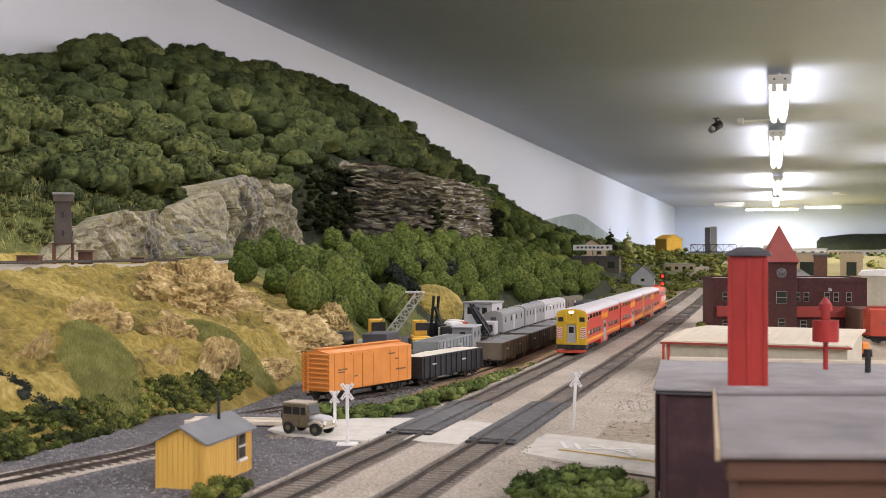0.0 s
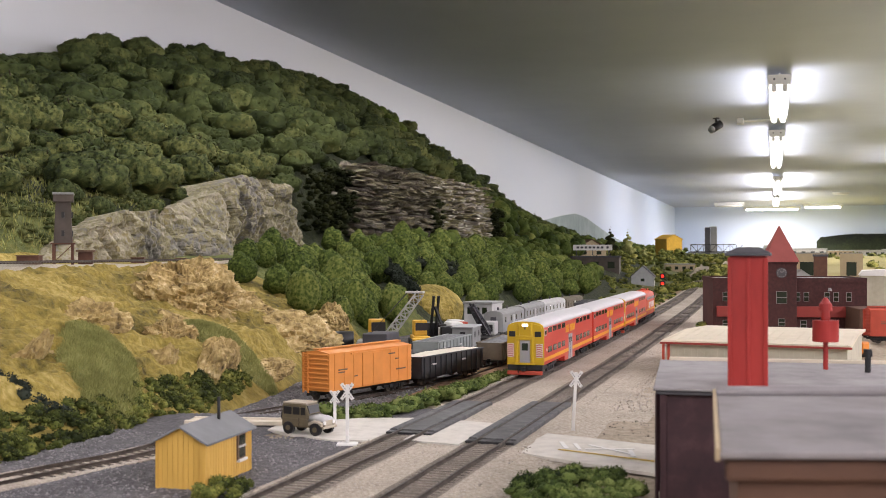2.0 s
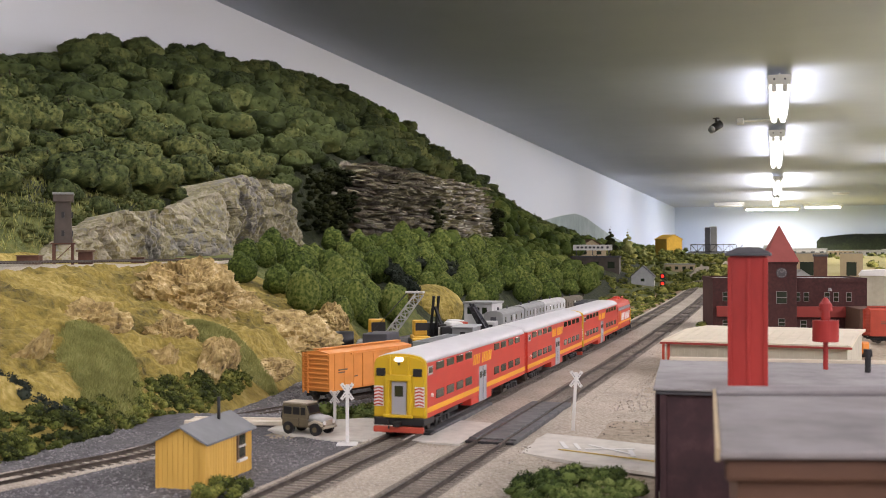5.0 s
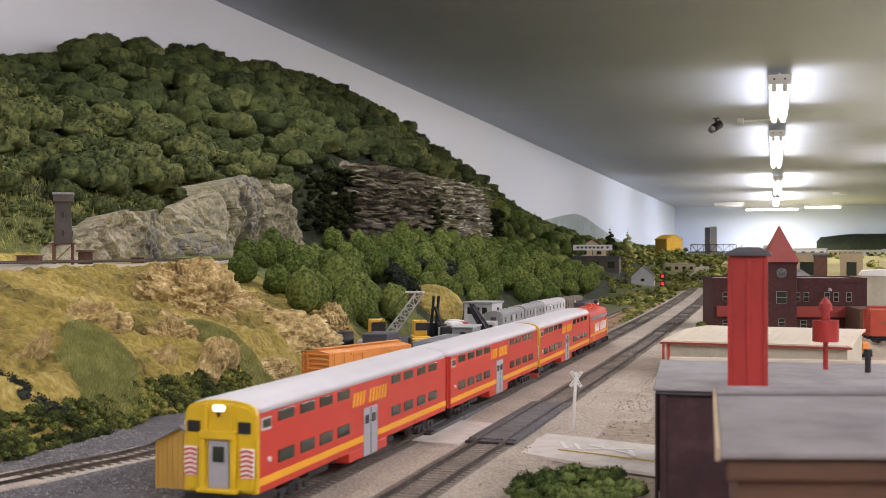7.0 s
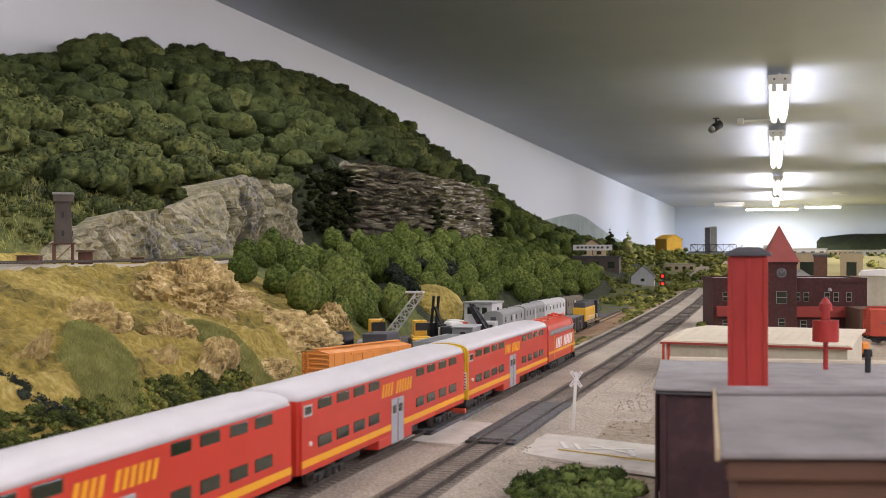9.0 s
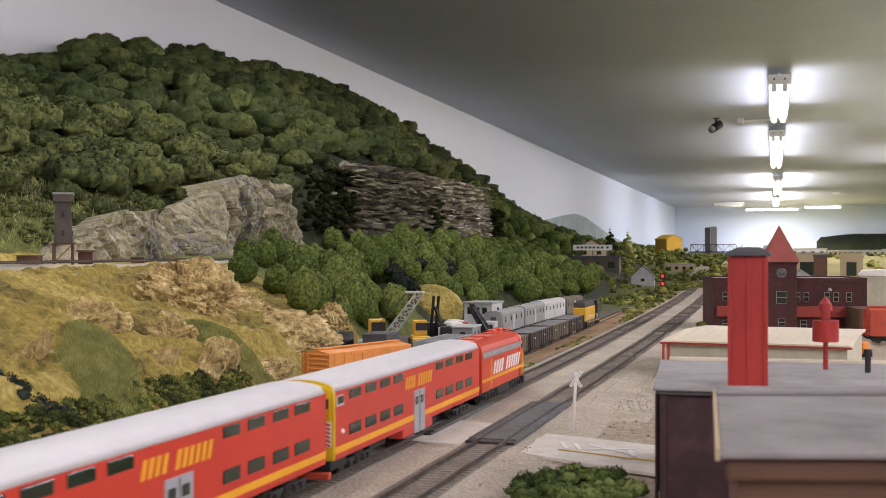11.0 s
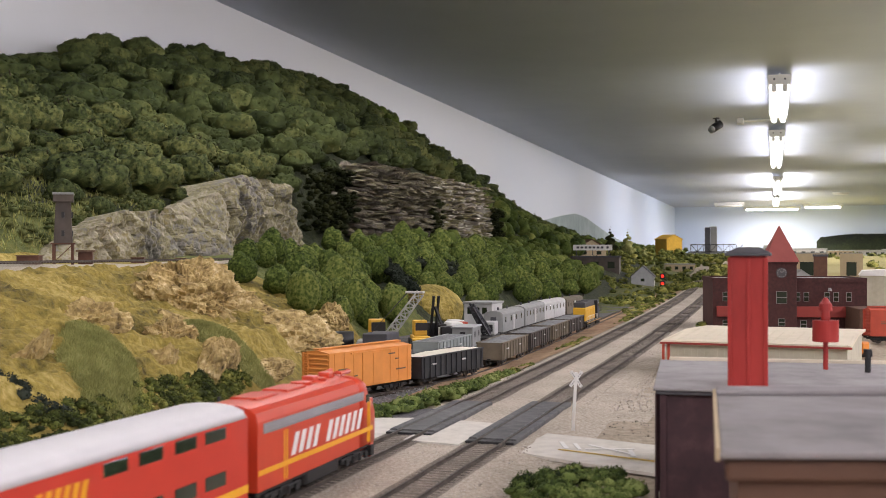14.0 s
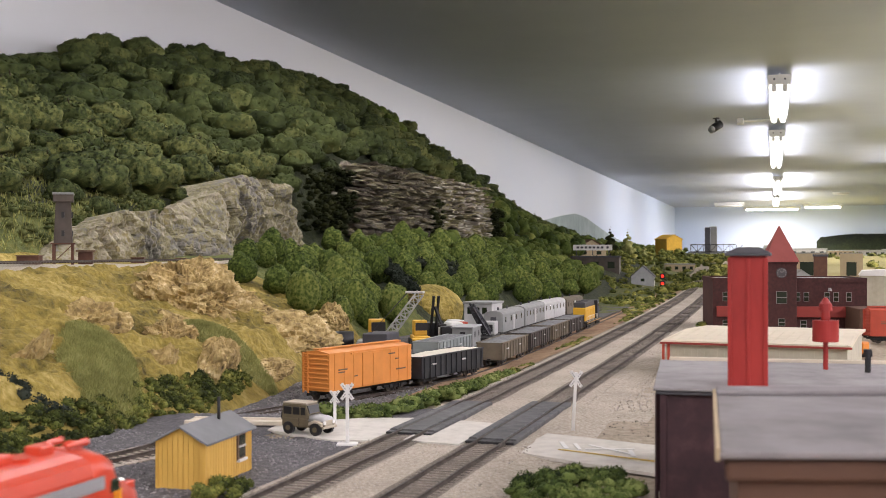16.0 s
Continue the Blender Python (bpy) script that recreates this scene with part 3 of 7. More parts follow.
def build_tracks():
    for k, lab in ((0, "weathered main track that the red train runs on"), (1, "weathered second main track, empty")):
        build_track("railway_track", lambda u, k=k: (*track_point(u, k * SPACING), track_turn(u)), U_NEAR, GAUGE, lift, lab, (0.2, 1.4))
    for line, lab in ((YARD1, "yard siding under the boxcar and hoppers"), (YARD2, "yard siding under grey work cars")):
        ys = [line[0][0] + 0.03 * i for i in range(int((line[-1][0] - line[0][0]) / 0.03))]

        def c(y, line=line):
            a = math.atan2(yard_x(line, y + 0.03) - yard_x(line, y - 0.03), 0.06)
            return yard_x(line, y), y, -math.degrees(a)
        build_track("railway_track", c, ys, 0.0165, lambda x, y: YARD_Z + 0.0, lab, (0.8, 1.4))
    # spur past the shed and the line on the mountain shelf
    spur = [(0.45, -0.452), (0.54, -0.418), (0.64, -0.388), (0.76, -0.377), (0.83, -0.372)]
    build_track("railway_track", lambda y: (lerp_list(y, spur), y, -18.0), [0.45 + 0.02 * i for i in range(15)], 0.0165, lambda x, y: ground_z(x, y) + 0.0042, "pale spur track half buried in gravel", (0.4, 0.9))
    build_track("railway_track", lambda y: (-0.93 - 0.05 * (y - 1.4), y, 2.0), [0.9 + 0.04 * i for i in range(34)], 0.0165, lambda x, y: 0.1125, "narrow line on the mountain shelf", (1.2, 2.2))


def flat_patch(name, pts, z, material, label, category, thick=0.002):
    """A thin level slab with the outline pts."""
    bm = B()
    top = [bm.verts.new((x, y, z)) for x, y in pts]
    low = [bm.verts.new((x, y, z - thick)) for x, y in pts]
    bm.faces.new(top)
    for i in range(len(pts)):
        j = (i + 1) % len(pts)
        bm.faces.new((low[i], low[j], top[j], top[i]))
    bmesh.ops.recalc_face_normals(bm, faces=bm.faces)
    return solid(name, bm, material, label, category, "structure")


def build_road():
    flat_patch("road", [(-0.350, 0.760), (-0.325, 0.745), (-0.287, 0.728), (-0.262, 0.735), (-0.255, 0.80), (-0.262, 0.845), (-0.30, 0.835), (-0.335, 0.808), (-0.352, 0.785)], -0.0038, M["road"], "pale dusty road to the grade crossing", "road")
    flat_patch("road", [(-0.238, 0.732), (-0.197, 0.722), (-0.197, 0.82), (-0.238, 0.83)], -0.0016, M["road"], "pale road panel between the tracks", "road", 0.005)
    flat_patch("road", [(-0.168, 0.72), (-0.10, 0.682), (-0.02, 0.648), (0.06, 0.625), (0.06, 0.735), (-0.07, 0.762), (-0.13, 0.785), (-0.172, 0.80)], -0.0030, M["road"], "pale grey road leaving the crossing", "road")
    flat_patch("spur_bed", [(-0.478, 0.45), (-0.440, 0.54), (-0.408, 0.64), (-0.395, 0.735), (-0.360, 0.735), (-0.368, 0.64), (-0.396, 0.54), (-0.430, 0.45)], -0.0043, M["ballast"], "pale ballast round the half buried spur", "ballast")
    # painted markings on the road
    z = -0.0027
    t = thing("road_marking", pose(0, 0, 0), "worn white crossing mark and yellow centre line on the road", "road marking")
    for name, p0, p1, w, mat in (("yellow_line", (-0.132, 0.728), (-0.02, 0.683), 0.0022, "yellow"), ("stop_line", (-0.128, 0.733), (-0.136, 0.757), 0.0030, "white"), ("stop_line", (-0.119, 0.7305), (-0.126, 0.753), 0.0026, "white"),
                                 ("cross_bar", (-0.116, 0.733), (-0.086, 0.742), 0.0030, "white"), ("cross_bar", (-0.116, 0.750), (-0.086, 0.724), 0.0030, "white"), ("stop_line", (-0.083, 0.715), (-0.088, 0.738), 0.0030, "white")):
        a, b = Vector((*p0, z)), Vector((*p1, z))
        d = (b - a).normalized()
        s = Vector((d.y, -d.x, 0)) * w / 2
        bm = B()
        lo = [bm.verts.new(v) for v in (a - s, b - s, b + s, a + s)]
        f = bm.faces.new(lo)
        r = bmesh.ops.extrude_face_region(bm, geom=[f])
        bmesh.ops.translate(bm, verts=[v for v in r["geom"] if isinstance(v, bmesh.types.BMVert)], vec=(0, 0, 0.0003))
        bmesh.ops.recalc_face_normals(bm, faces=bm.faces)
        part(name, bm, M[mat], t)
    # rubber crossing pads
    for k in (0, 1):
        c = thing("crossing_pad", pose(0, 0, 0), "dark rubber grade crossing pad between the rails", "crossing pad", "crossing pads")
        for l0, l1 in ((-0.0165, -0.0108), (-0.0078, 0.0078), (0.0108, 0.0165)):
            u0, u1 = (0.755, 0.915) if k == 0 else (0.735, 0.93)
            bm = B()
            ends = []
            for u in (u0, u1):
                for l in (l0, l1):
                    ends.append(track_point(u, k * SPACING + l))
            lo = [bm.verts.new((*ends[i], -0.0035)) for i in (0, 1, 3, 2)]
            hi = [bm.verts.new((*ends[i], 0.0004)) for i in (0, 1, 3, 2)]
            bm.faces.new(hi)
            bm.faces.new(lo[::-1])
            for i in range(4):
                j = (i + 1) % 4
                bm.faces.new((lo[i], lo[j], hi[j], hi[i]))
            bmesh.ops.recalc_face_normals(bm, faces=bm.faces)
            bmesh.ops.bevel(bm, geom=list(bm.edges), offset=0.0005, segments=1, affect="EDGES")
            part("pad", bm, M["rubber"], c)
            # a thin black strip in front of each pad
            x, y = track_point(u0 - 0.004, k * SPACING + (l0 + l1) / 2)
            part("end_ramp", box(B(), (l0 - l1) / 2, (l1 - l0) / 2, -0.0045, 0.0045, -0.0030, -0.0004, m=pose(x, y, 0, 0, 0, track_turn(u0)), bevel=0.0006), M["black"], c, "black strip at the near end of the pad")


def build_gravel():
    """Grey gravel lot beside the shed and over the yard."""
    def skin(name, xs, ys, mat, label, keep):
        me = grid_mesh(name, xs, ys, lambda x, y: ground_z(x, y) + 0.0012 + 0.0006 * nz3(x, y, 0, 90), mat)
        bm = B()
        bm.from_mesh(me)
        bmesh.ops.delete(bm, geom=[f for f in bm.faces if not keep(f.calc_center_median())], context="FACES")
        bm.to_mesh(me)
        bm.free()
        return tagged(new(name, me), label, "gravel", kind="structure")

    def lot(c):
        e = 0.012 * nz3(c.x, c.y, 0, 30)
        return c.x < track_point(c.y, -0.022)[0] + 0.4 * e and not (0.735 + e < c.y < 0.83 and c.x > -0.345) and c.y < 0.9
    skin("gravel_lot", spaced([(-0.56, -0.26, 0.006)]), spaced([(0.3, 0.9, 0.008)]), M["gravel"], "dark grey gravel lot round the shed", lot)

    def yard(c):
        e = 0.02 * nz3(c.x, c.y, 3, 22)
        return c.x < track_point(c.y, -0.115)[0] + e and c.y > 0.82
    skin("gravel_yard", spaced([(-0.75, -0.26, 0.012)]), spaced([(0.82, 3.2, 0.02)]), M["gravel"], "grey gravel under the yard tracks", yard)


def build_hill():
    xs = spaced([(WALL_X, -1.16, 0.03), (-1.16, -1.06, 0.012), (-1.06, -0.76, 0.010), (-0.76, -0.42, 0.0042)])
    ys = spaced([(0.3, 0.55, 0.01), (0.55, 1.5, 0.0045), (1.5, 2.4, 0.012), (2.4, 5.0, 0.03), (5.0, 9.0, 0.08), (9.0, FAR_Y, 0.5)])
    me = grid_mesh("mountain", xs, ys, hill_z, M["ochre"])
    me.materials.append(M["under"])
    me.materials.append(M["moss"])
    me.materials.append(M["ballast"])
    # ledges and lumps of the modelled earth, raised square to the slope
    moved = []
    for v in me.vertices:
        c = v.co
        w = sstep(0.01, 0.05, lerp_list(c.y, BASE) - c.x) * (1 - sstep(2.0, 2.4, c.y)) * sstep(-1.02, -0.99, c.x)
        if c.x < lerp_list(c.y, BASE) - 0.245:
            w *= 0.15
        if w > 0:
            q = Vector((c.x * 0.7, c.y * 0.6, c.z * 1.5))
            h = 0.0125 * (0.3 - abs(noise.noise(q * 48))) + 0.0085 * (0.3 - abs(noise.noise(q * 105))) + 0.0022 * noise.noise(q * 240) + 0.004 * noise.noise(q * 22)
            moved.append((v, c + v.normal * h * w))
    for v, c in moved:
        v.co = c
    for p in me.polygons:
        c = p.center
        b = lerp_list(c.y, BASE)
        e = 0.05 * nz3(c.x, c.y, 0, 9)
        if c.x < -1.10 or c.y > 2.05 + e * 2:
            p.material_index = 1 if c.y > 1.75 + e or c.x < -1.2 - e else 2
        elif c.y < 2.0 and -0.99 + 0.2 * e < c.x < b - 0.255:
            p.material_index = 3 if c.x > -1.0 else 2
        elif c.y > 1.72 + e:
            p.material_index = 2
    return tagged(new("mountain", me), "grassy and wooded scenery mountain against the wall", "mountain", kind="structure")


# ---- woods ----
def crown_template(seed, sub, leaves, tall=1.0, leaf=0.16, lump=0.22, lobe=1.0, tilt=0.22):
    """Vertices and faces of a crown of unit radius: a lumpy core under many small leaf clumps."""
    rnd = random.Random(seed)
    bm = B()
    bmesh.ops.create_icosphere(bm, subdivisions=sub, radius=1.0)
    o3 = Vector((seed * 7.3, seed * 3.1, seed * 1.3))
    for v in bm.verts:
        n = v.co.normalized()
        d0, d1 = noise.voronoi(n * 2.1 + o3)[0][0], noise.voronoi(n * 5.0 + o3)[0][0]
        r = 0.84 + lump * noise.noise(n * 1.7 + o3) + lobe * (0.44 * (0.45 - d0) + 0.24 * (0.42 - d1)) + 0.07 * noise.noise(n * 12 + o3)
        r *= 1 - 0.3 * (tilt - 0.22)
        z = n.z * tall
        if n.z < -0.2:
            z *= 0.65
        v.co = Vector((n.x * r, n.y * r, z * r))
    bm.normal_update()
    vs = [tuple(v.co) for v in bm.verts]
    fs = [tuple(v.index for v in f.verts) for f in bm.faces]
    faces = list(bm.faces)
    for _ in range(leaves):
        f = rnd.choice(faces)
        if f.normal.z < -0.55:
            continue
        p = f.calc_center_median() + f.normal * rnd.uniform(-0.01, 0.05 + 0.35 * (tilt - 0.22))
        a = Vector((rnd.uniform(-1, 1), rnd.uniform(-1, 1), rnd.uniform(-1, 1))).normalized()
        t1 = (a.cross(f.normal).normalized() + f.normal * rnd.uniform(-0.55 * tilt, tilt)).normalized()
        t2 = t1.cross(f.normal).normalized()
        s = leaf * rnd.uniform(0.5, 1.2)
        o = len(vs)
        vs += [tuple(p - t1 * s * 0.5 - t2 * s * 0.35), tuple(p + t1 * s * 0.6), tuple(p + t2 * s * 0.55 - t1 * s * 0.1 + f.normal * s * 0.55 * tilt)]
        fs.append((o, o + 1, o + 2))
    bm.free()
    return np.array(vs), fs


def template_mesh(name, tpl, material):
    me = bpy.data.meshes.new(name)
    me.from_pydata([tuple(v) for v in tpl[0]], [], tpl[1])
    me.polygons.foreach_set("use_smooth", [True] * len(me.polygons))
    me.materials.append(material)
    return me


def joined(name, tpls, places, material, label, category):
    """Many copies of the templates in one mesh of uncounted stuff. places: (x, y, z, sx, sz, turn)."""
    vs, fs, o = [], [], 0
    for i, (x, y, z, sx, sz, a) in enumerate(places):
        v, f = tpls[i % len(tpls)]
        c, s = math.cos(a), math.sin(a)
        w = np.column_stack(((v[:, 0] * c - v[:, 1] * s) * sx + x, (v[:, 0] * s + v[:, 1] * c) * sx + y, v[:, 2] * sz + z))
        vs.append(w)
        fs += [tuple(o + k for k in q) for q in f]
        o += len(v)
    me = bpy.data.meshes.new(name)
    me.from_pydata(np.concatenate(vs).tolist(), [], fs)
    me.polygons.foreach_set("use_smooth", [True] * len(me.polygons))
    me.materials.append(material)
    return tagged(new(name, me), label, category, kind="stuff")


def tree_kind(seed, material, tall, label, lump=0.22):
    """One tree, crown on a tapered trunk with limbs, of unit crown radius."""
    t = thing("tree", pose(0, 0, 0), label, "tree", "trees on the mountain")
    tpl = crown_template(seed, 3, 2400, tall, 0.115, lump, 0.45 if tall > 1 else 1.0)
    c = part("crown", template_mesh("crown", tpl, material), None, t)
    c.location = (0, 0, tall * (0.62 if tall > 1 else 0.40) + 0.25)
    bm = B()
    rod(bm, (0, 0, -0.5), (0.03, 0.0, 0.7), 0.10, 0.05, 7)
    for k in range(4):
        a = k * 1.7 + seed
        rod(bm, (0.02, 0, 0.35 + 0.07 * k), (0.5 * math.cos(a), 0.5 * math.sin(a), 0.8 + 0.08 * k), 0.04, 0.015, 5)
    part("trunk", bm, M["bark"], t)
    return t


def build_woods():
    rnd = random.Random(5)
    spots = []

    def scatter(n, x0, x1, y0, y1, r0, r1, ok, gap=0.72, kind="dark"):
        for _ in range(n):
            y = y0 + (y1 - y0) * rnd.random()
            x = rnd.uniform(x0, x1)
            if not ok(x, y):
                continue
            r = rnd.uniform(r0, r1)
            if any((x - a) ** 2 + (y - b) ** 2 < (gap * (r + c)) ** 2 for a, b, _, c, _ in near.get((int(x * 4), int(y * 4)), ())):
                continue
            s = (x, y, hill_z(x, y), r, kind)
            spots.append(s)
            for i in (-1, 0, 1):
                for j in (-1, 0, 1):
                    near.setdefault((int(x * 4) + i, int(y * 4) + j), []).append(s)
    near = {}
    # tall light-green trees at the end of the shelf and down the slope to the yard
    front = lambda x, y: x < lerp_list(y, BASE) - 0.015 and not (x < -0.66 and y < 1.75) and not (x < -0.87 and y < 2.5) and not (x < -1.0 and y < 4.4) and not (x > -0.93 and y > 4.15) and not (x > -0.75 and 1.98 < y < 2.30)
    for x, y, r in ((-0.775, 1.60, 0.026), (-0.730, 1.63, 0.027), (-0.655, 1.545, 0.030), (-0.665, 1.63, 0.026), (-0.70, 1.70, 0.028), (-0.64, 1.66, 0.025)):
        spots.append((x, y, hill_z(x, y), r, "mid"))
    scatter(2600, -1.07, -0.60, 1.70, 2.9, 0.024, 0.035, front, 0.84, "mid")
    scatter(2200, -1.07, -0.52, 2.7, 3.5, 0.028, 0.042, front, 0.86, "mid")
    scatter(1600, -1.07, -0.58, 3.5, 5.2, 0.024, 0.034, front, 0.80, "mid")
    scatter(900, -1.7, -0.93, 4.5, 6.4, 0.038, 0.060, lambda x, y: True, 0.74, "mid")
    scatter(700, -1.7, -0.95, 6.4, 12.0, 0.030, 0.050, lambda x, y: True, 0.85, "mid")
    # the dark crown of the mountain
    def up(x, y):
        if x > -1.155:
            return False
        return not (y < 1.75 and x > -1.22) and not (y < 1.62 and x > -1.45)
    scatter(3000, -2.2, -1.15, 1.2, 4.2, 0.040, 0.078, up, 0.56)
    scatter(2600, -2.2, -1.15, 4.2, 8.6, 0.050, 0.085, up, 0.64)
    scatter(1500, -1.42, -1.125, 1.72, 4.5, 0.026, 0.044, lambda x, y: True, 0.62)
    scatter(900, -2.2, -1.5, 8.6, 11.2, 0.05, 0.08, lambda x, y: True, 0.8)
    spots.sort(key=lambda s: s[1] - s[0] * 0.4)
    mids = [s for s in spots if s[4] == "mid"]
    darks = [s for s in spots if s[4] == "dark"]
    kinds = {"mid": [tree_kind(k, M["leafmid"], tl, lab, 0.16) for k, tl, lab in ((1, 1.35, "bright green round-crowned model tree on the slope"), (2, 1.15, "green bushy model tree on the slope"), (3, 1.5, "tall green model tree on the slope"))],
             "dark": [tree_kind(k, M["leafdark"], tl, lab) for k, tl, lab in ((4, 0.72, "dark green puffy model tree on the mountainside"), (5, 0.60, "broad dark green model tree on the mountainside"), (6, 0.82, "deep green lumpy model tree on the mountainside"))]}
    used = set()
    for group, count in ((mids, 120), (darks, 150)):
        for s in group[:count]:
            x, y, z, r, k = s
            i = rnd.randrange(3)
            src = kinds[k][i]
            m = pose(x, y, z - 0.01, rnd.uniform(-6, 6), rnd.uniform(-6, 6), rnd.uniform(0, 360))
            first = (k, i) not in used
            t = src if first else copy_thing(src, m)
            used.add((k, i))
            t.matrix_world = m @ Matrix.Diagonal((r, r, r * rnd.uniform(0.9, 1.15), 1))
    for k, group, count, mat, lab in (("mid", mids, 120, "leafmid", "green model woods on the lower slope"), ("dark", darks, 150, "leafdark", "dark green model woods covering the mountain")):
        tp = [crown_template(20 + j, 3, 620, 1.15 if k == "mid" else 0.72, 0.15, 0.2, 0.5 if k == "mid" else 1.0) for j in range(4)]
        rest = [(x, y, z + r * (0.75 if k == "mid" else 0.45), r, r * rnd.uniform(0.9, 1.2), rnd.uniform(0, 6.28)) for x, y, z, r, _ in group[count:]]
        if rest:
            joined("woods", tp, rest, M[mat], lab, "woods")


# ---- the train ----
CAR_L, CAR_W, CAR_PITCH = 0.2985, 0.0368, 0.3070


def car_profile(w=CAR_W, low=0.0117, seam=0.0488, top=0.0555, n=7):
    """Cross-section of a gallery car: flat sides and an arched roof."""
    h = w / 2
    p = [(-h, low), (-h, seam)]
    for i in range(1, n):
        a = math.pi * i / n
        p.append((-h * math.cos(a) * (0.99 if 0 < i < n else 1), seam + (top - seam) * math.sin(a) ** 0.7))
    return p + [(h, seam), (h, low)]


def slanted_bars(parent, name, y0, y1, z0, z1, x, n, material, gap_at=(), slant=0.15, m=None):
    """A word turned into a row of plain slanted blocks on a side at x."""
    step = (y1 - y0) / n
    bm = B()
    for i in range(n):
        if i in gap_at:
            continue
        a, b = y0 + step * (i + 0.16), y0 + step * (i + 0.72)
        s = slant * (z1 - z0)
        for (c, d, e, f) in ((a, b, z0, z1),):
            pts = [(c - s, e), (d - s, e), (d + s, f), (c + s, f)]
            lo = [bm.verts.new((x - math.copysign(0.0002, x), q, r)) for q, r in pts]
            hi = [bm.verts.new((x + math.copysign(0.00025, x), q, r)) for q, r in pts]
            bm.faces.new(hi)
            for k in range(4):
                j = (k + 1) % 4
                bm.faces.new((lo[k], lo[j], hi[j], hi[k]))
    bmesh.ops.recalc_face_normals(bm, faces=bm.faces)
    return part(name, bm, material, parent)


def truck(parent, y, wheel_y=(-0.0145, 0.0145), r=0.0054, w=0.0150):
    """A two-axle truck: side frames, bolster and four wheels."""
    bm = B()
    for s in (-1, 1):
        box(bm, s * (w - 0.002), s * w, y - 0.021, y + 0.021, 0.0048, 0.0078, bevel=0.0006)
        for k in wheel_y:
            box(bm, s * w, s * (w + 0.0012), y + k - 0.0025, y + k + 0.0025, 0.0035, 0.0072, bevel=0.0004)
        rod(bm, (s * w, y - 0.005, 0.0035), (s * w, y - 0.005, 0.0075), 0.0014, seg=6)
        rod(bm, (s * w, y + 0.005, 0.0035), (s * w, y + 0.005, 0.0075), 0.0014, seg=6)
    box(bm, -w, w, y - 0.004, y + 0.004, 0.004, 0.0085)
    t = part("truck", bm, M["grime"], parent, "dark truck side frame")
    for k in wheel_y:
        for s in (-1, 1):
            part("wheel", rod(B(), (s * 0.0078, y + k, r), (s * 0.0102, y + k, r), r, seg=16), M["rail"], t)
    return t


def pane(bm, x, y0, y1, z0, z1, depth=0.0004):
    s = 1 if x > 0 else -1
    return box(bm, x - s * 0.0004, x + s * depth, y0, y1, z0, z1, bevel=0.00035)


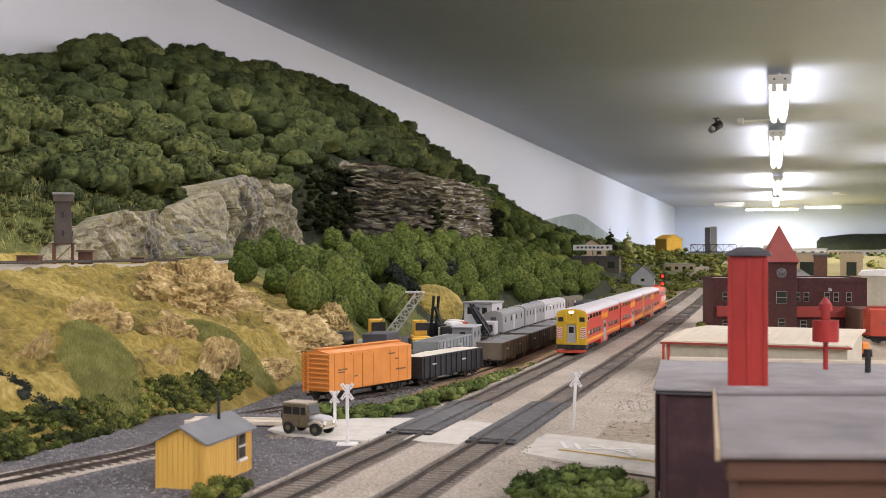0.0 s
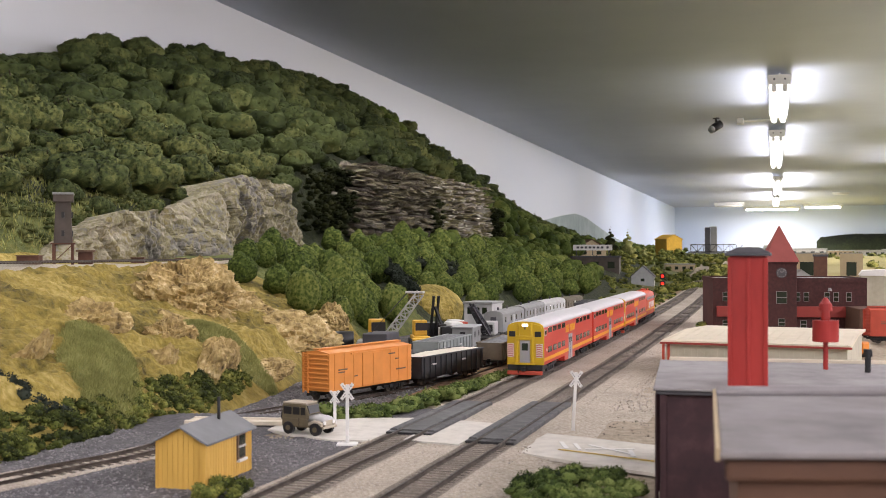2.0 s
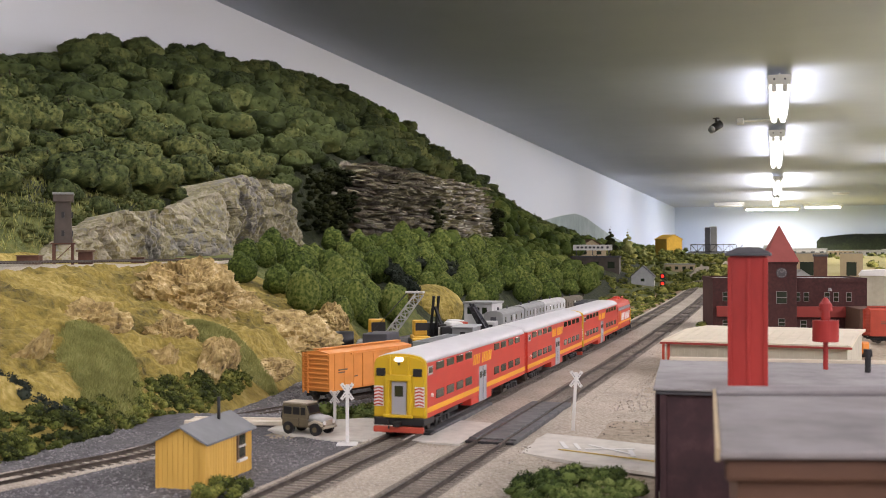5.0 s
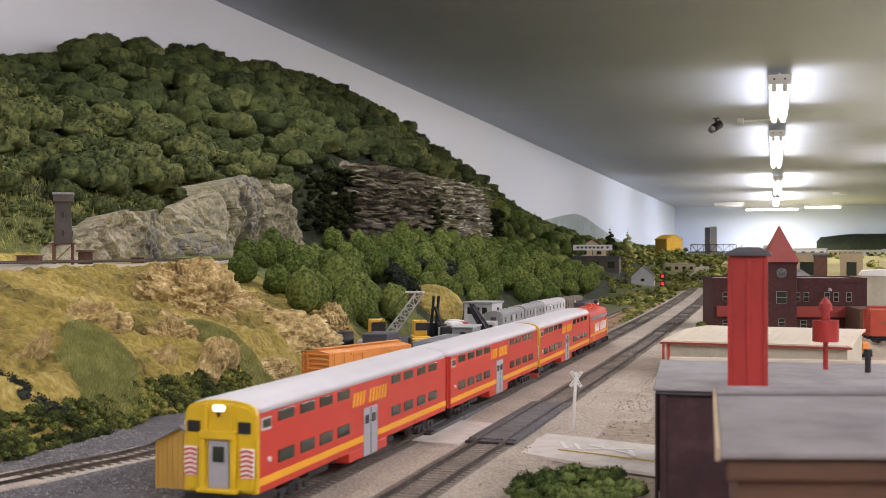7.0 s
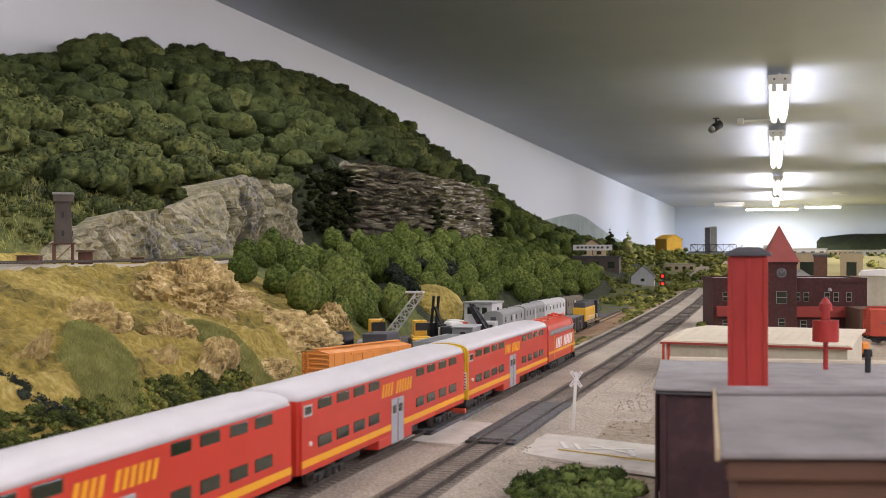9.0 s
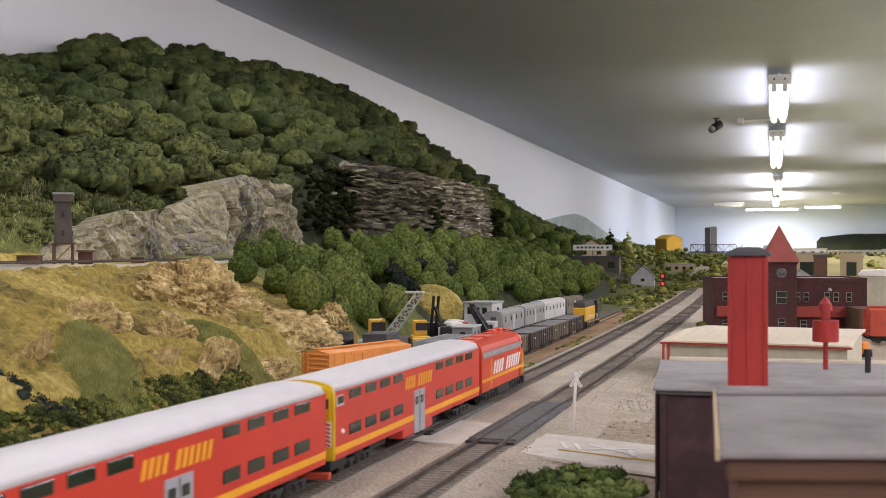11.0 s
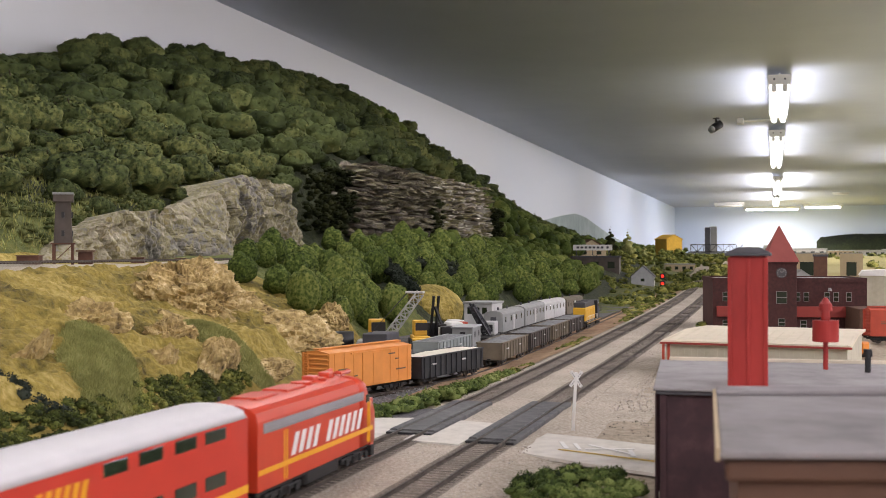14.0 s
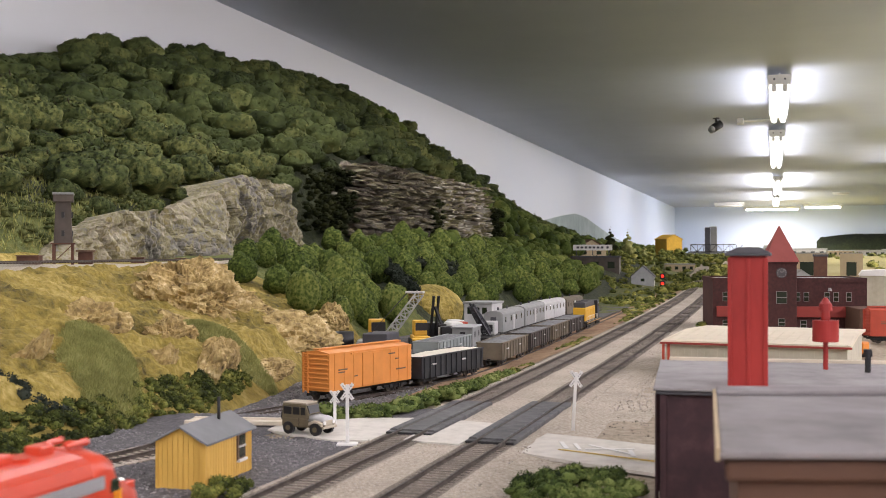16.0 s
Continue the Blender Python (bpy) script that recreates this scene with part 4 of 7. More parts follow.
def gallery_car(cab, label):
    """A two-level commuter car, its cab end at -y."""
    t = thing("passenger_car", pose(0, 0, 0), label, "railway car", "cars of the red train")
    H, f = CAR_W / 2, -CAR_L / 2
    body = prism(B(), [(-H, 0.0117), (-H, 0.0489), (H, 0.0489), (H, 0.0117)], f, -f)
    bmesh.ops.bevel(body, geom=[e for e in body.edges if abs(e.verts[0].co.x - e.verts[1].co.x) < 1e-6 and abs(e.verts[0].co.y - e.verts[1].co.y) < 1e-6], offset=0.002, segments=3, affect="EDGES")
    box(body, -H + 0.0001, H - 0.0001, f + 0.114, f + 0.176, 0.0058, 0.0120, bevel=0.0008)
    part("body", body, M["red"], t, "bright red car body")
    # roof, its ends rounded down
    bm = B()
    prof = car_profile(CAR_W + 0.0006)[1:-1]
    rows = []
    for y, s in ((f + 0.0002, 0.55), (f + 0.0012, 0.80), (f + 0.003, 0.93), (f + 0.007, 1.0), (-f - 0.007, 1.0), (-f - 0.003, 0.93), (-f - 0.0012, 0.80), (-f - 0.0002, 0.55)):
        k = max(0.0, 1 - (1 - s) * 0.35)
        rows.append([bm.verts.new((x * k, y, 0.0488 + (z - 0.0488) * s)) for x, z in prof])
    for a, b in zip(rows, rows[1:]):
        for i in range(len(prof) - 1):
            bm.faces.new((a[i], a[i + 1], b[i + 1], b[i]))
    bm.faces.new(rows[0][::-1])
    bm.faces.new(rows[-1])
    for a, b in zip(rows, rows[1:]):
        bm.faces.new((a[-1], a[0], b[0], b[-1]))
    bmesh.ops.recalc_face_normals(bm, faces=bm.faces)
    part("roof", bm, M["roofwhite"], t, "smooth silver-white arched roof", True)
    up = [(0.0225, 0.0406), (0.048, 0.0655), (0.0728, 0.0896), (0.0967, 0.1139), (0.1837, 0.1995), (0.2071, 0.224), (0.2332, 0.2501), (0.2575, 0.2754)]
    for s in (-1, 1):
        x = s * H
        for z0, z1 in ((0.0424, 0.0477), (0.0225, 0.0286)):
            for a, b in up:
                part("window", pane(B(), x, f + a, f + b, z0, z1), M["glass"], t, "dark tinted window")
        part("cab_window_frame", pane(B(), x, f + 0.0042, f + 0.0148, 0.0402, 0.0462, 0.0003), M["carpale"], t, "white-rimmed cab window")
        part("cab_window", pane(B(), x, f + 0.0055, f + 0.0137, 0.0415, 0.0456, 0.0006), M["glass"], t)
        st = B()
        box(st, x - s * 0.0003, x + s * 0.00025, f + 0.002, f + 0.1354, 0.0150, 0.0186)
        box(st, x - s * 0.0003, x + s * 0.00025, f + 0.1582, -f - 0.002, 0.0150, 0.0186)
        part("stripe", st, M["stripe"], t, "orange-yellow stripe along the side")
        d = part("door", box(B(), x - s * 0.0004, x + s * 0.0004, f + 0.1356, f + 0.1579, 0.0060, 0.0336, bevel=0.0003), M["greydoor"], t, "grey double door")
        for a in (0.1378, 0.1487):
            part("door_window", pane(B(), x + s * 0.0002, f + a, f + a + 0.006, 0.0245, 0.0295, 0.0005), M["glass"], d)
        part("door_seam", box(B(), x + s * 0.0003, x + s * 0.0006, f + 0.1464, f + 0.1470, 0.0065, 0.033), M["darkgrey"], d)
        slanted_bars(t, "lettering", f + 0.1185, f + 0.1750, 0.0362, 0.0440, x, 11, M["stripe"], (4,))
        part("marker_lamp", rod(B(), (x, f + 0.012, 0.0262), (x + s * 0.0012, f + 0.012, 0.0262), 0.0013, seg=8), M["white"], t)
        part("skirt_vent", box(B(), x - s * 0.0003, x + s * 0.0003, f + 0.228, f + 0.27, 0.0122, 0.0140), M["red"], t)
    under = B()
    for a, b, z in ((0.072, 0.10, 0.005), (0.182, 0.206, 0.0045), (0.105, 0.113, 0.007)):
        box(under, -0.012, 0.012, f + a, f + b, z, 0.0118, bevel=0.001)
    box(under, -0.014, 0.014, f + 0.06, -f - 0.06, 0.0098, 0.0120)
    part("underframe", under, M["grime"], t, "dark equipment boxes under the floor")
    truck(t, f + 0.046)
    truck(t, -f - 0.040)
    part("coupler", box(B(), -0.0022, 0.0022, -f - 0.002, -f + 0.0045, 0.0075, 0.0115, bevel=0.0004), M["grime"], t)
    part("diaphragm", box(B(), -0.0075, 0.0075, -f - 0.0005, -f + 0.0035, 0.0125, 0.040, bevel=0.0008), M["grime"], t, "dark end diaphragm")
    e = f
    if cab:
        face = prism(B(), car_profile(CAR_W + 0.0002, 0.0120, 0.0478, 0.0548, 9), e - 0.0018, e + 0.0024)
        bmesh.ops.bevel(face, geom=[g for g in face.edges if abs(g.verts[0].co.y - (e - 0.0018)) < 1e-5 and abs(g.verts[1].co.y - (e - 0.0018)) < 1e-5], offset=0.0016, segments=2, affect="EDGES")
        fc = part("cab_face", face, M["yellow"], t, "bright yellow cab end", False)
        y = e - 0.0018
        ridge = B()
        for s in (-1, 1):
            box(ridge, s * 0.0064, s * 0.0094, y - 0.0024, y + 0.0005, 0.0130, 0.0385, bevel=0.0006)
            box(ridge, s * 0.0056, s * 0.0074, y - 0.0020, y + 0.0005, 0.0385, 0.0535, bevel=0.0005)
        box(ridge, -0.0094, 0.0094, y - 0.0026, y + 0.0005, 0.0368, 0.0408, bevel=0.0006)
        box(ridge, -0.0105, 0.0105, y - 0.0034, y + 0.0005, 0.0122, 0.0142, bevel=0.0005)
        part("door_frame", ridge, M["yellow"], fc, "raised yellow frame round the end door")
        dr = part("end_door", box(B(), -0.0052, 0.0052, y - 0.0008, y + 0.0003, 0.0142, 0.0362, bevel=0.0003), M["greydoor"], fc, "grey end door")
        part("door_window", box(B(), -0.0030, 0.0030, y - 0.0013, y - 0.0005, 0.0262, 0.0335, bevel=0.0004), M["glass"], dr)
        for s in (-1, 1):
            part("cab_window", box(B(), s * 0.0098, s * 0.0162, y - 0.0010, y + 0.0004, 0.0398, 0.0452, bevel=0.0005), M["black"], fc, "black cab windshield")
            pn = part("chevron_panel", box(B(), s * 0.0112, s * 0.0178, y - 0.0007, y + 0.0003, 0.0195, 0.0330, bevel=0.0002), M["white"], fc, "white panel with red chevrons")
            for k in range(6):
                zz = 0.0202 + k * 0.0022
                cb = B()
                a, b, c = s * 0.0114, s * 0.0145, s * 0.0176
                beam(cb, (a, y - 0.0008, zz), (b, y - 0.0008, zz + 0.0010), 0.0005, 0.0010)
                beam(cb, (b, y - 0.0008, zz + 0.0010), (c, y - 0.0008, zz), 0.0005, 0.0010)
                part("chevron", cb, M["redcar"], pn)
        hl = B()
        box(hl, -0.0032, 0.0032, y - 0.0016, y + 0.0004, 0.0496, 0.0528, bevel=0.0012)
        part("headlight", hl, M["headlamp"], fc, "lit white headlight")
        rodb = B()
        rod(rodb, (0, y - 0.0010, 0.0494), (0, y - 0.0010, 0.0470), 0.0012, 0.0003, 6)
        part("horn", rodb, M["black"], fc)
        part("buffer_beam", box(B(), -0.0178, 0.0178, y - 0.0010, e + 0.02, 0.0068, 0.0119, bevel=0.0005), M["black"], t, "black recess under the cab")
        part("pilot", box(B(), -0.0176, 0.0176, y - 0.0030, y + 0.001, 0.0022, 0.0062, bevel=0.0007), M["redcar"], t, "red pilot beam")
        part("coupler", box(B(), -0.0022, 0.0022, y - 0.0075, y, 0.0066, 0.0100, bevel=0.0004), M["grime"], t)
        part("hose", rod(B(), (-0.0065, y - 0.0035, 0.0105), (-0.0060, y - 0.0042, 0.0045), 0.0005, seg=6), M["black"], t)
    else:
        part("end_plate", box(B(), -0.0075, 0.0075, e - 0.0035, e + 0.0005, 0.0125, 0.040, bevel=0.0008), M["grime"], t, "dark end diaphragm")
    return t


def loft(bm, sections):
    """A closed skin through sections of equal vertex count: (y, [(x, z), ...])."""
    rows = [[bm.verts.new((x, y, z)) for x, z in s] for y, s in sections]
    n = len(rows[0])
    for a, b in zip(rows, rows[1:]):
        for i in range(n):
            bm.faces.new((a[i], a[(i + 1) % n], b[(i + 1) % n], b[i]))
    bm.faces.new(rows[0][::-1])
    bm.faces.new(rows[-1])
    bmesh.ops.recalc_face_normals(bm, faces=bm.faces)
    return bm


LOCO_L = 0.172


def locomotive():
    """A streamlined cowl diesel, its nose at +y, its tail at y = 0."""
    t = thing("locomotive", pose(0, 0, 0), "orange-red streamlined diesel locomotive with white lettering", "locomotive")
    H = 0.0176

    def sec(w, top, shoulder, low=0.0115):
        p = [(-w, low), (-w, shoulder)]
        for i in range(1, 9):
            a = math.pi * i / 9
            p.append((-w * math.cos(a) * (0.97 + 0.03 * abs(math.cos(a))), shoulder + (top - shoulder) * math.sin(a) ** 0.62))
        return p + [(w, shoulder), (w, low)]
    body = loft(B(), [(0.0, sec(H, 0.0520, 0.0440)), (0.129, sec(H, 0.0520, 0.0440))])
    part("body", body, M["locored"], t, "orange-red cowl body", False)
    nose = loft(B(), [(0.129, sec(H, 0.0520, 0.0440)), (0.138, sec(H, 0.0520, 0.0440)), (0.1420, sec(H * 0.99, 0.0505, 0.0425)), (0.1445, sec(H * 0.98, 0.0440, 0.0390)), (0.1475, sec(H * 0.97, 0.0405, 0.0330)), (0.155, sec(H * 0.92, 0.0388, 0.0310)), (0.163, sec(H * 0.80, 0.0360, 0.0270)), (0.169, sec(H * 0.58, 0.0315, 0.0230)), (0.172, sec(H * 0.30, 0.0265, 0.0190))])
    ns = part("nose", nose, M["locored"], t, "rounded bulldog nose", True)
    # roof details
    rf = B()
    for y in (0.088, 0.108):
        rod(rf, (0, y, 0.0515), (0, y, 0.0532), 0.0058, seg=16)
    part("roof_fan", rf, M["locored"], t)
    for y0 in (0.020, 0.055):
        part("roof_hatch", box(B(), -0.007, 0.007, y0, y0 + 0.024, 0.0512, 0.0528, bevel=0.0005), M["locored"], t)
    for y in (0.100, 0.122):
        b = B()
        box(b, -0.0035, 0.0035, y - 0.004, y + 0.004, 0.051, 0.0552, bevel=0.0008)
        part("exhaust_box", b, M["locored"], t)
    for s in (-1, 1):
        x = s * H
        g = part("grille", box(B(), x - s * 0.0004, x + s * 0.0002, 0.006, 0.136, 0.0378, 0.0428, bevel=0.0002), M["carsilver"], t, "silver air-intake grille")
        gb = B()
        for i in range(44):
            y = 0.0075 + i * 0.0029
            box(gb, x, x + s * 0.0005, y, y + 0.0007, 0.0381, 0.0425)
        for k in (0.0392, 0.0403, 0.0414):
            box(gb, x, x + s * 0.00045, 0.0065, 0.1355, k, k + 0.0004)
        part("grille_screen", gb, M["greydoor"], g)
        part("stripe", box(B(), x - s * 0.0003, x + s * 0.0002, 0.001, 0.150, 0.0190, 0.0215), M["stripe"], t, "yellow stripe along the side")
        for a in (0.0285, 0.0315, 0.1420, 0.1450):
            part("stripe", box(B(), x - s * 0.0012, x + s * 0.00022, a, a + 0.0012, 0.0125, 0.0365), M["stripe"], t)
        slanted_bars(t, "lettering", 0.038, 0.134, 0.0228, 0.0335, x, 11, M["white"], (4,), 0.25)
        part("cab_window", box(B(), s * 0.0150, x + s * 0.0003, 0.1395, 0.1455, 0.0355, 0.0405, bevel=0.0008), M["glass"], ns)
        part("windshield", box(B(), s * 0.0018, s * 0.0125, -0.0007, 0.0007, -0.0036, 0.0036, m=pose(0, 0.1462, 0.0432, 0 - 28, 0, 0), bevel=0.0005), M["glass"], ns)
        part("number_board", box(B(), s * 0.0095, s * 0.0135, 0.1555, 0.162, 0.0330, 0.0362, bevel=0.0006), M["locored"], ns)
    part("headlight", rod(B(), (0, 0.165, 0.0310), (0, 0.1725, 0.0310), 0.0032, seg=14), M["headlamp"], ns, "round nose headlight", True)
    part("headlight", rod(B(), (0, 0.1385, 0.0512), (0, 0.144, 0.0505), 0.0028, seg=14), M["locored"], ns, "roof headlight housing", True)
    hb = B()
    for s in (-1, 1):
        rod(hb, (s * 0.0055, 0.130, 0.0535), (s * 0.0055, 0.142, 0.0535), 0.0007, 0.0016, 8)
        rod(hb, (s * 0.0055, 0.132, 0.0505), (s * 0.0055, 0.132, 0.0535), 0.0005, seg=6)
    part("air_horn", hb, M["locored"], t)
    part("fuel_tank", box(B(), -0.0155, 0.0155, 0.060, 0.104, 0.0030, 0.0116, bevel=0.0015), M["grime"], t, "dark fuel tank")
    part("underframe", box(B(), -0.0150, 0.0150, 0.003, 0.150, 0.0090, 0.0118), M["grime"], t)
    truck(t, 0.034)
    truck(t, 0.130)
    pl = loft(B(), [(0.150, [(-0.0165, 0.003), (-0.0165, 0.0118), (0.0165, 0.0118), (0.0165, 0.003)]), (0.164, [(-0.0130, 0.0028), (-0.0130, 0.0118), (0.0130, 0.0118), (0.0130, 0.0028)]), (0.1715, [(-0.006, 0.0028), (-0.006, 0.0118), (0.006, 0.0118), (0.006, 0.0028)])])
    part("pilot", pl, M["locored"], t, "red pilot under the nose")
    part("coupler", box(B(), -0.0022, 0.0022, 0.171, 0.179, 0.0070, 0.0105, bevel=0.0004), M["grime"], t)
    part("coupler", box(B(), -0.0022, 0.0022, -0.0045, 0.002, 0.0070, 0.0105, bevel=0.0004), M["grime"], t)
    part("step", box(B(), 0.0150, 0.0180, 0.147, 0.152, 0.0040, 0.0100, bevel=0.0004), M["grime"], t)
    return t


FRONT = [(0.0, 1.368), (3.5, 0.9182), (7.0, 0.4774), (9.0, 0.2180), (12.5, -0.2435), (14.5, -0.5085), (16.0, -0.700)]


def run(ob, offset, mid):
    """Key a car whose origin rides offset behind the train's front end."""
    rows = []
    for i in range(17):
        s = lerp_list(float(i), FRONT) + offset
        x, y = track_point(s)
        rows.append((float(i), pose(x, y, lift(x, y), 0, 0, track_turn(s + mid))))
    walk(ob, rows)


TRAIN = [gallery_car(True, "red two-level commuter car with a yellow cab end leading the train"), gallery_car(False, "red two-level commuter car with a white roof, coupled mid-train"), gallery_car(True, "red two-level commuter car coupled next to the locomotive")]
LOCO = locomotive()


def motions():
    for i, c in enumerate(TRAIN):
        run(c, i * CAR_PITCH + CAR_L / 2, 0.0)
    run(LOCO, 3 * CAR_PITCH + 0.001, LOCO_L / 2)


# ---- rocks and cliffs ----
def facets(p, o, tilt=1.0):
    """Height of a broken rock surface: flat chips, each at its own lean and level."""
    d, c = noise.voronoi(p + o)
    q = c[0]
    lean = Vector((noise.noise(q * 5.1), noise.noise(q * 6.3 + o), noise.noise(q * 4.7 - o)))
    return 0.5 * noise.noise(q * 3.3) + tilt * lean.dot(p + o - q) - 0.35 * max(0.0, 0.12 - (d[1] - d[0])) / 0.12


def rock(cx, cy, cz, rx, ry, rz, turn, seed, material, label, tilt=0.0, sub=5, rough=0.35, strata=0.0):
    """A craggy outcrop set into the slope."""
    bm = B()
    bmesh.ops.create_icosphere(bm, subdivisions=sub, radius=1.0)
    o = Vector((seed * 3.1, seed * 1.7, 0.4))
    for v in bm.verts:
        n = v.co.normalized()
        w = n + 0.12 * Vector((noise.noise(n * 3 + o), noise.noise(n * 3 - o), 0))
        r = 1 + rough * 0.7 * noise.noise(n * 1.6 + o) + rough * 0.60 * facets(w * 2.1, o) + rough * 0.42 * facets(w * 5.2, o) + rough * 0.15 * facets(w * 12, o) + rough * 0.05 * facets(w * 27, o)
        if strata:
            r += strata * (abs((n.z * 5 + 1.1 * n.x + 1.2 * noise.noise(n * 2 + o)) % 1 - 0.5) - 0.25)
        v.co = Vector((n.x * r * rx, n.y * r * ry, n.z * r * rz))
    return solid("rock_outcrop", bm, material, label, "rock", m=pose(cx, cy, cz, 0, tilt, turn))


def cliff(name, x, y0, y1, top, z0, material, label, depth=0.05, seed=0, nx=230, nz=52):
    """A rock face along the mountain with crags and clefts; top: knots of its upper edge."""
    vs, fs = [], []
    for j in range(nz + 1):
        for i in range(nx + 1):
            y = y0 + (y1 - y0) * i / nx
            zt = lerp_list(y, top) + 0.012 * nz3(y, seed, 0, 22) + 0.006 * nz3(y, seed, 4, 60)
            z = z0 + (zt - z0) * j / nz
            p = Vector((seed, y, z))
            w = Vector((seed, y, z * 0.8 + 0.25 * y)) + 0.02 * Vector((0, noise.noise(p * 9), noise.noise(p * 8)))
            d = 0.030 + 0.050 * noise.noise(p * 6) + 0.024 * (0.5 - abs(noise.noise(p * 15))) + 0.014 * (0.4 - abs(noise.noise(p * 34))) + 0.032 * facets(w * 7.5, Vector((0.3, seed, 0.7))) + 0.020 * facets(w * 17, Vector((0.6, seed, 0.2))) + 0.008 * facets(w * 40, Vector((0.1, seed, 0.9))) + 0.004 * noise.noise(p * 90)
            lean = 0.03 * (1 - j / nz)
            vs.append((x + d + lean, y, z))
    for i in range(nx + 1):
        y = y0 + (y1 - y0) * i / nx
        vs.append((x - depth, y, lerp_list(y, top) - 0.012))
    for j in range(nz):
        for i in range(nx):
            a = j * (nx + 1) + i
            fs.append((a, a + 1, a + nx + 2, a + nx + 1))
    o, t = (nz + 1) * (nx + 1), nz * (nx + 1)
    for i in range(nx):
        fs.append((t + i, t + i + 1, o + i + 1, o + i))
    me = bpy.data.meshes.new(name)
    me.from_pydata(vs, [], fs)
    me.materials.append(material)
    return tagged(new(name, me), label, "cliff")


def build_rocks():
    cliff("rock_cliff", -1.112, 1.48, 2.47, [(1.48, 0.10), (1.58, 0.14), (1.64, 0.165), (1.72, 0.19), (1.95, 0.205), (2.04, 0.232), (2.09, 0.268), (2.25, 0.287), (2.33, 0.27), (2.40, 0.25), (2.47, 0.245)], 0.095, M["greyrock"], "pale grey cliff with ochre streaks above the shelf line", seed=3)
    tan = M["tanrock"]
    rock(-0.668, 1.215, 0.056, 0.056, 0.085, 0.060, -20, 1, tan, "large tan craggy outcrop on the ochre slope", 25, 6, 0.42, 0.14)
    rock(-0.60, 1.065, 0.030, 0.035, 0.050, 0.026, -10, 2, tan, "tan layered rock below the large outcrop", 30, 5, 0.45, 0.10)
    rock(-0.530, 1.025, 0.010, 0.014, 0.030, 0.032, -14, 3, tan, "pale leaning rock slab at the foot of the slope", 35, 4, 0.4, 0.06)
    rock(-0.607, 0.930, 0.052, 0.026, 0.046, 0.026, -15, 4, tan, "pale tan rock above a grassy patch", 30, 5, 0.45, 0.06)
    rock(-0.553, 0.758, 0.030, 0.012, 0.024, 0.034, 10, 11, tan, "narrow tan rock rib on the slope", 30, 4, 0.45, 0.06)
    rock(-0.585, 1.33, 0.010, 0.046, 0.075, 0.036, -20, 5, tan, "rounded tan boulder at the end of the slope", 25, 5, 0.38, 0.05)
    rock(-0.66, 1.38, 0.040, 0.034, 0.040, 0.022, -20, 6, tan, "weathered tan rock under the trees", 25, 5, 0.4, 0.05)
    rock(-0.625, 1.57, 0.016, 0.026, 0.034, 0.034, -10, 7, tan, "tan boulder beside the yard", 20, 5, 0.35, 0.04)
    rock(-0.515, 0.985, 0.010, 0.012, 0.020, 0.028, -10, 8, tan, "low tan rock among the shrubs", 20, 4, 0.4, 0.05)
    rock(-0.520, 1.13, -0.004, 0.012, 0.040, 0.014, -10, 9, tan, "tan rock ledge above the gravel yard", 25, 5, 0.42, 0.06)
    rock(-0.572, 1.005, 0.036, 0.016, 0.034, 0.024, -12, 12, tan, "tan ledge breaking through the ochre slope", 32, 5, 0.45, 0.10)
    rock(-0.535, 0.925, 0.016, 0.012, 0.022, 0.026, -8, 13, tan, "weathered tan rock beside the long grass", 30, 4, 0.42, 0.08)
    rock(-0.655, 2.20, 0.012, 0.055, 0.095, 0.044, -10, 10, M["ochre"], "bald olive knoll among the trees", 30, 4, 0.12)
    # quarry face of stacked slate
    q = cliff("quarry_face", -1.170, 2.82, 4.38, [(2.82, 0.32), (2.95, 0.372), (3.5, 0.378), (4.0, 0.372), (4.3, 0.36), (4.38, 0.33)], 0.14, M["slate"], "dark slate quarry face of stacked flat stones", seed=8, nx=90, nz=16)
    rnd = random.Random(9)
    shapes = []
    for k in range(8):
        bm = B()
        box(bm, -0.5, 0.5, -0.5, 0.5, -0.5, 0.5)
        bmesh.ops.subdivide_edges(bm, edges=[e for e in bm.edges if abs(e.verts[0].co.y - e.verts[1].co.y) > 0.5], cuts=1)
        for v in bm.verts:
            v.co += Vector((rnd.uniform(-0.2, 0.2), rnd.uniform(-0.12, 0.12), rnd.uniform(-0.16, 0.16)))
        shapes.append(mesh_of("stone", bm, M["slate"]))
    laid = []
    for row in range(25):
        z = 0.160 + row * 0.0087
        y = 2.84 + rnd.uniform(0, 0.05) + 0.10 * sstep(15, 24, row)
        while y < 4.38 - 0.05 * sstep(14, 24, row):
            w = rnd.uniform(0.025, 0.085)
            if rnd.random() > 0.10:
                laid.append((y + w / 2, rnd.choice(shapes), pose(-1.088 - row * 0.0007 + rnd.uniform(-0.016, 0.016), y + w / 2, z + rnd.uniform(-0.004, 0.004), rnd.uniform(-6, 4), rnd.uniform(-6, 12), rnd.uniform(-16, 16)) @ Matrix.Diagonal((0.055, w, rnd.uniform(0.0045, 0.0085), 1))))
            y += w * rnd.uniform(0.92, 1.1)
    laid.sort(key=lambda a: a[0])
    for _, me, m in laid[:299]:
        part("stone", me, None, q).matrix_world = m
    vs, fs = [], []
    for _, me, m in laid[299:]:
        o = len(vs)
        vs += [tuple(m @ v.co) for v in me.vertices]
        fs += [tuple(o + i for i in p.vertices) for p in me.polygons]
    rest = bpy.data.meshes.new("stone_run")
    rest.from_pydata(vs, [], fs)
    rest.materials.append(M["slate"])
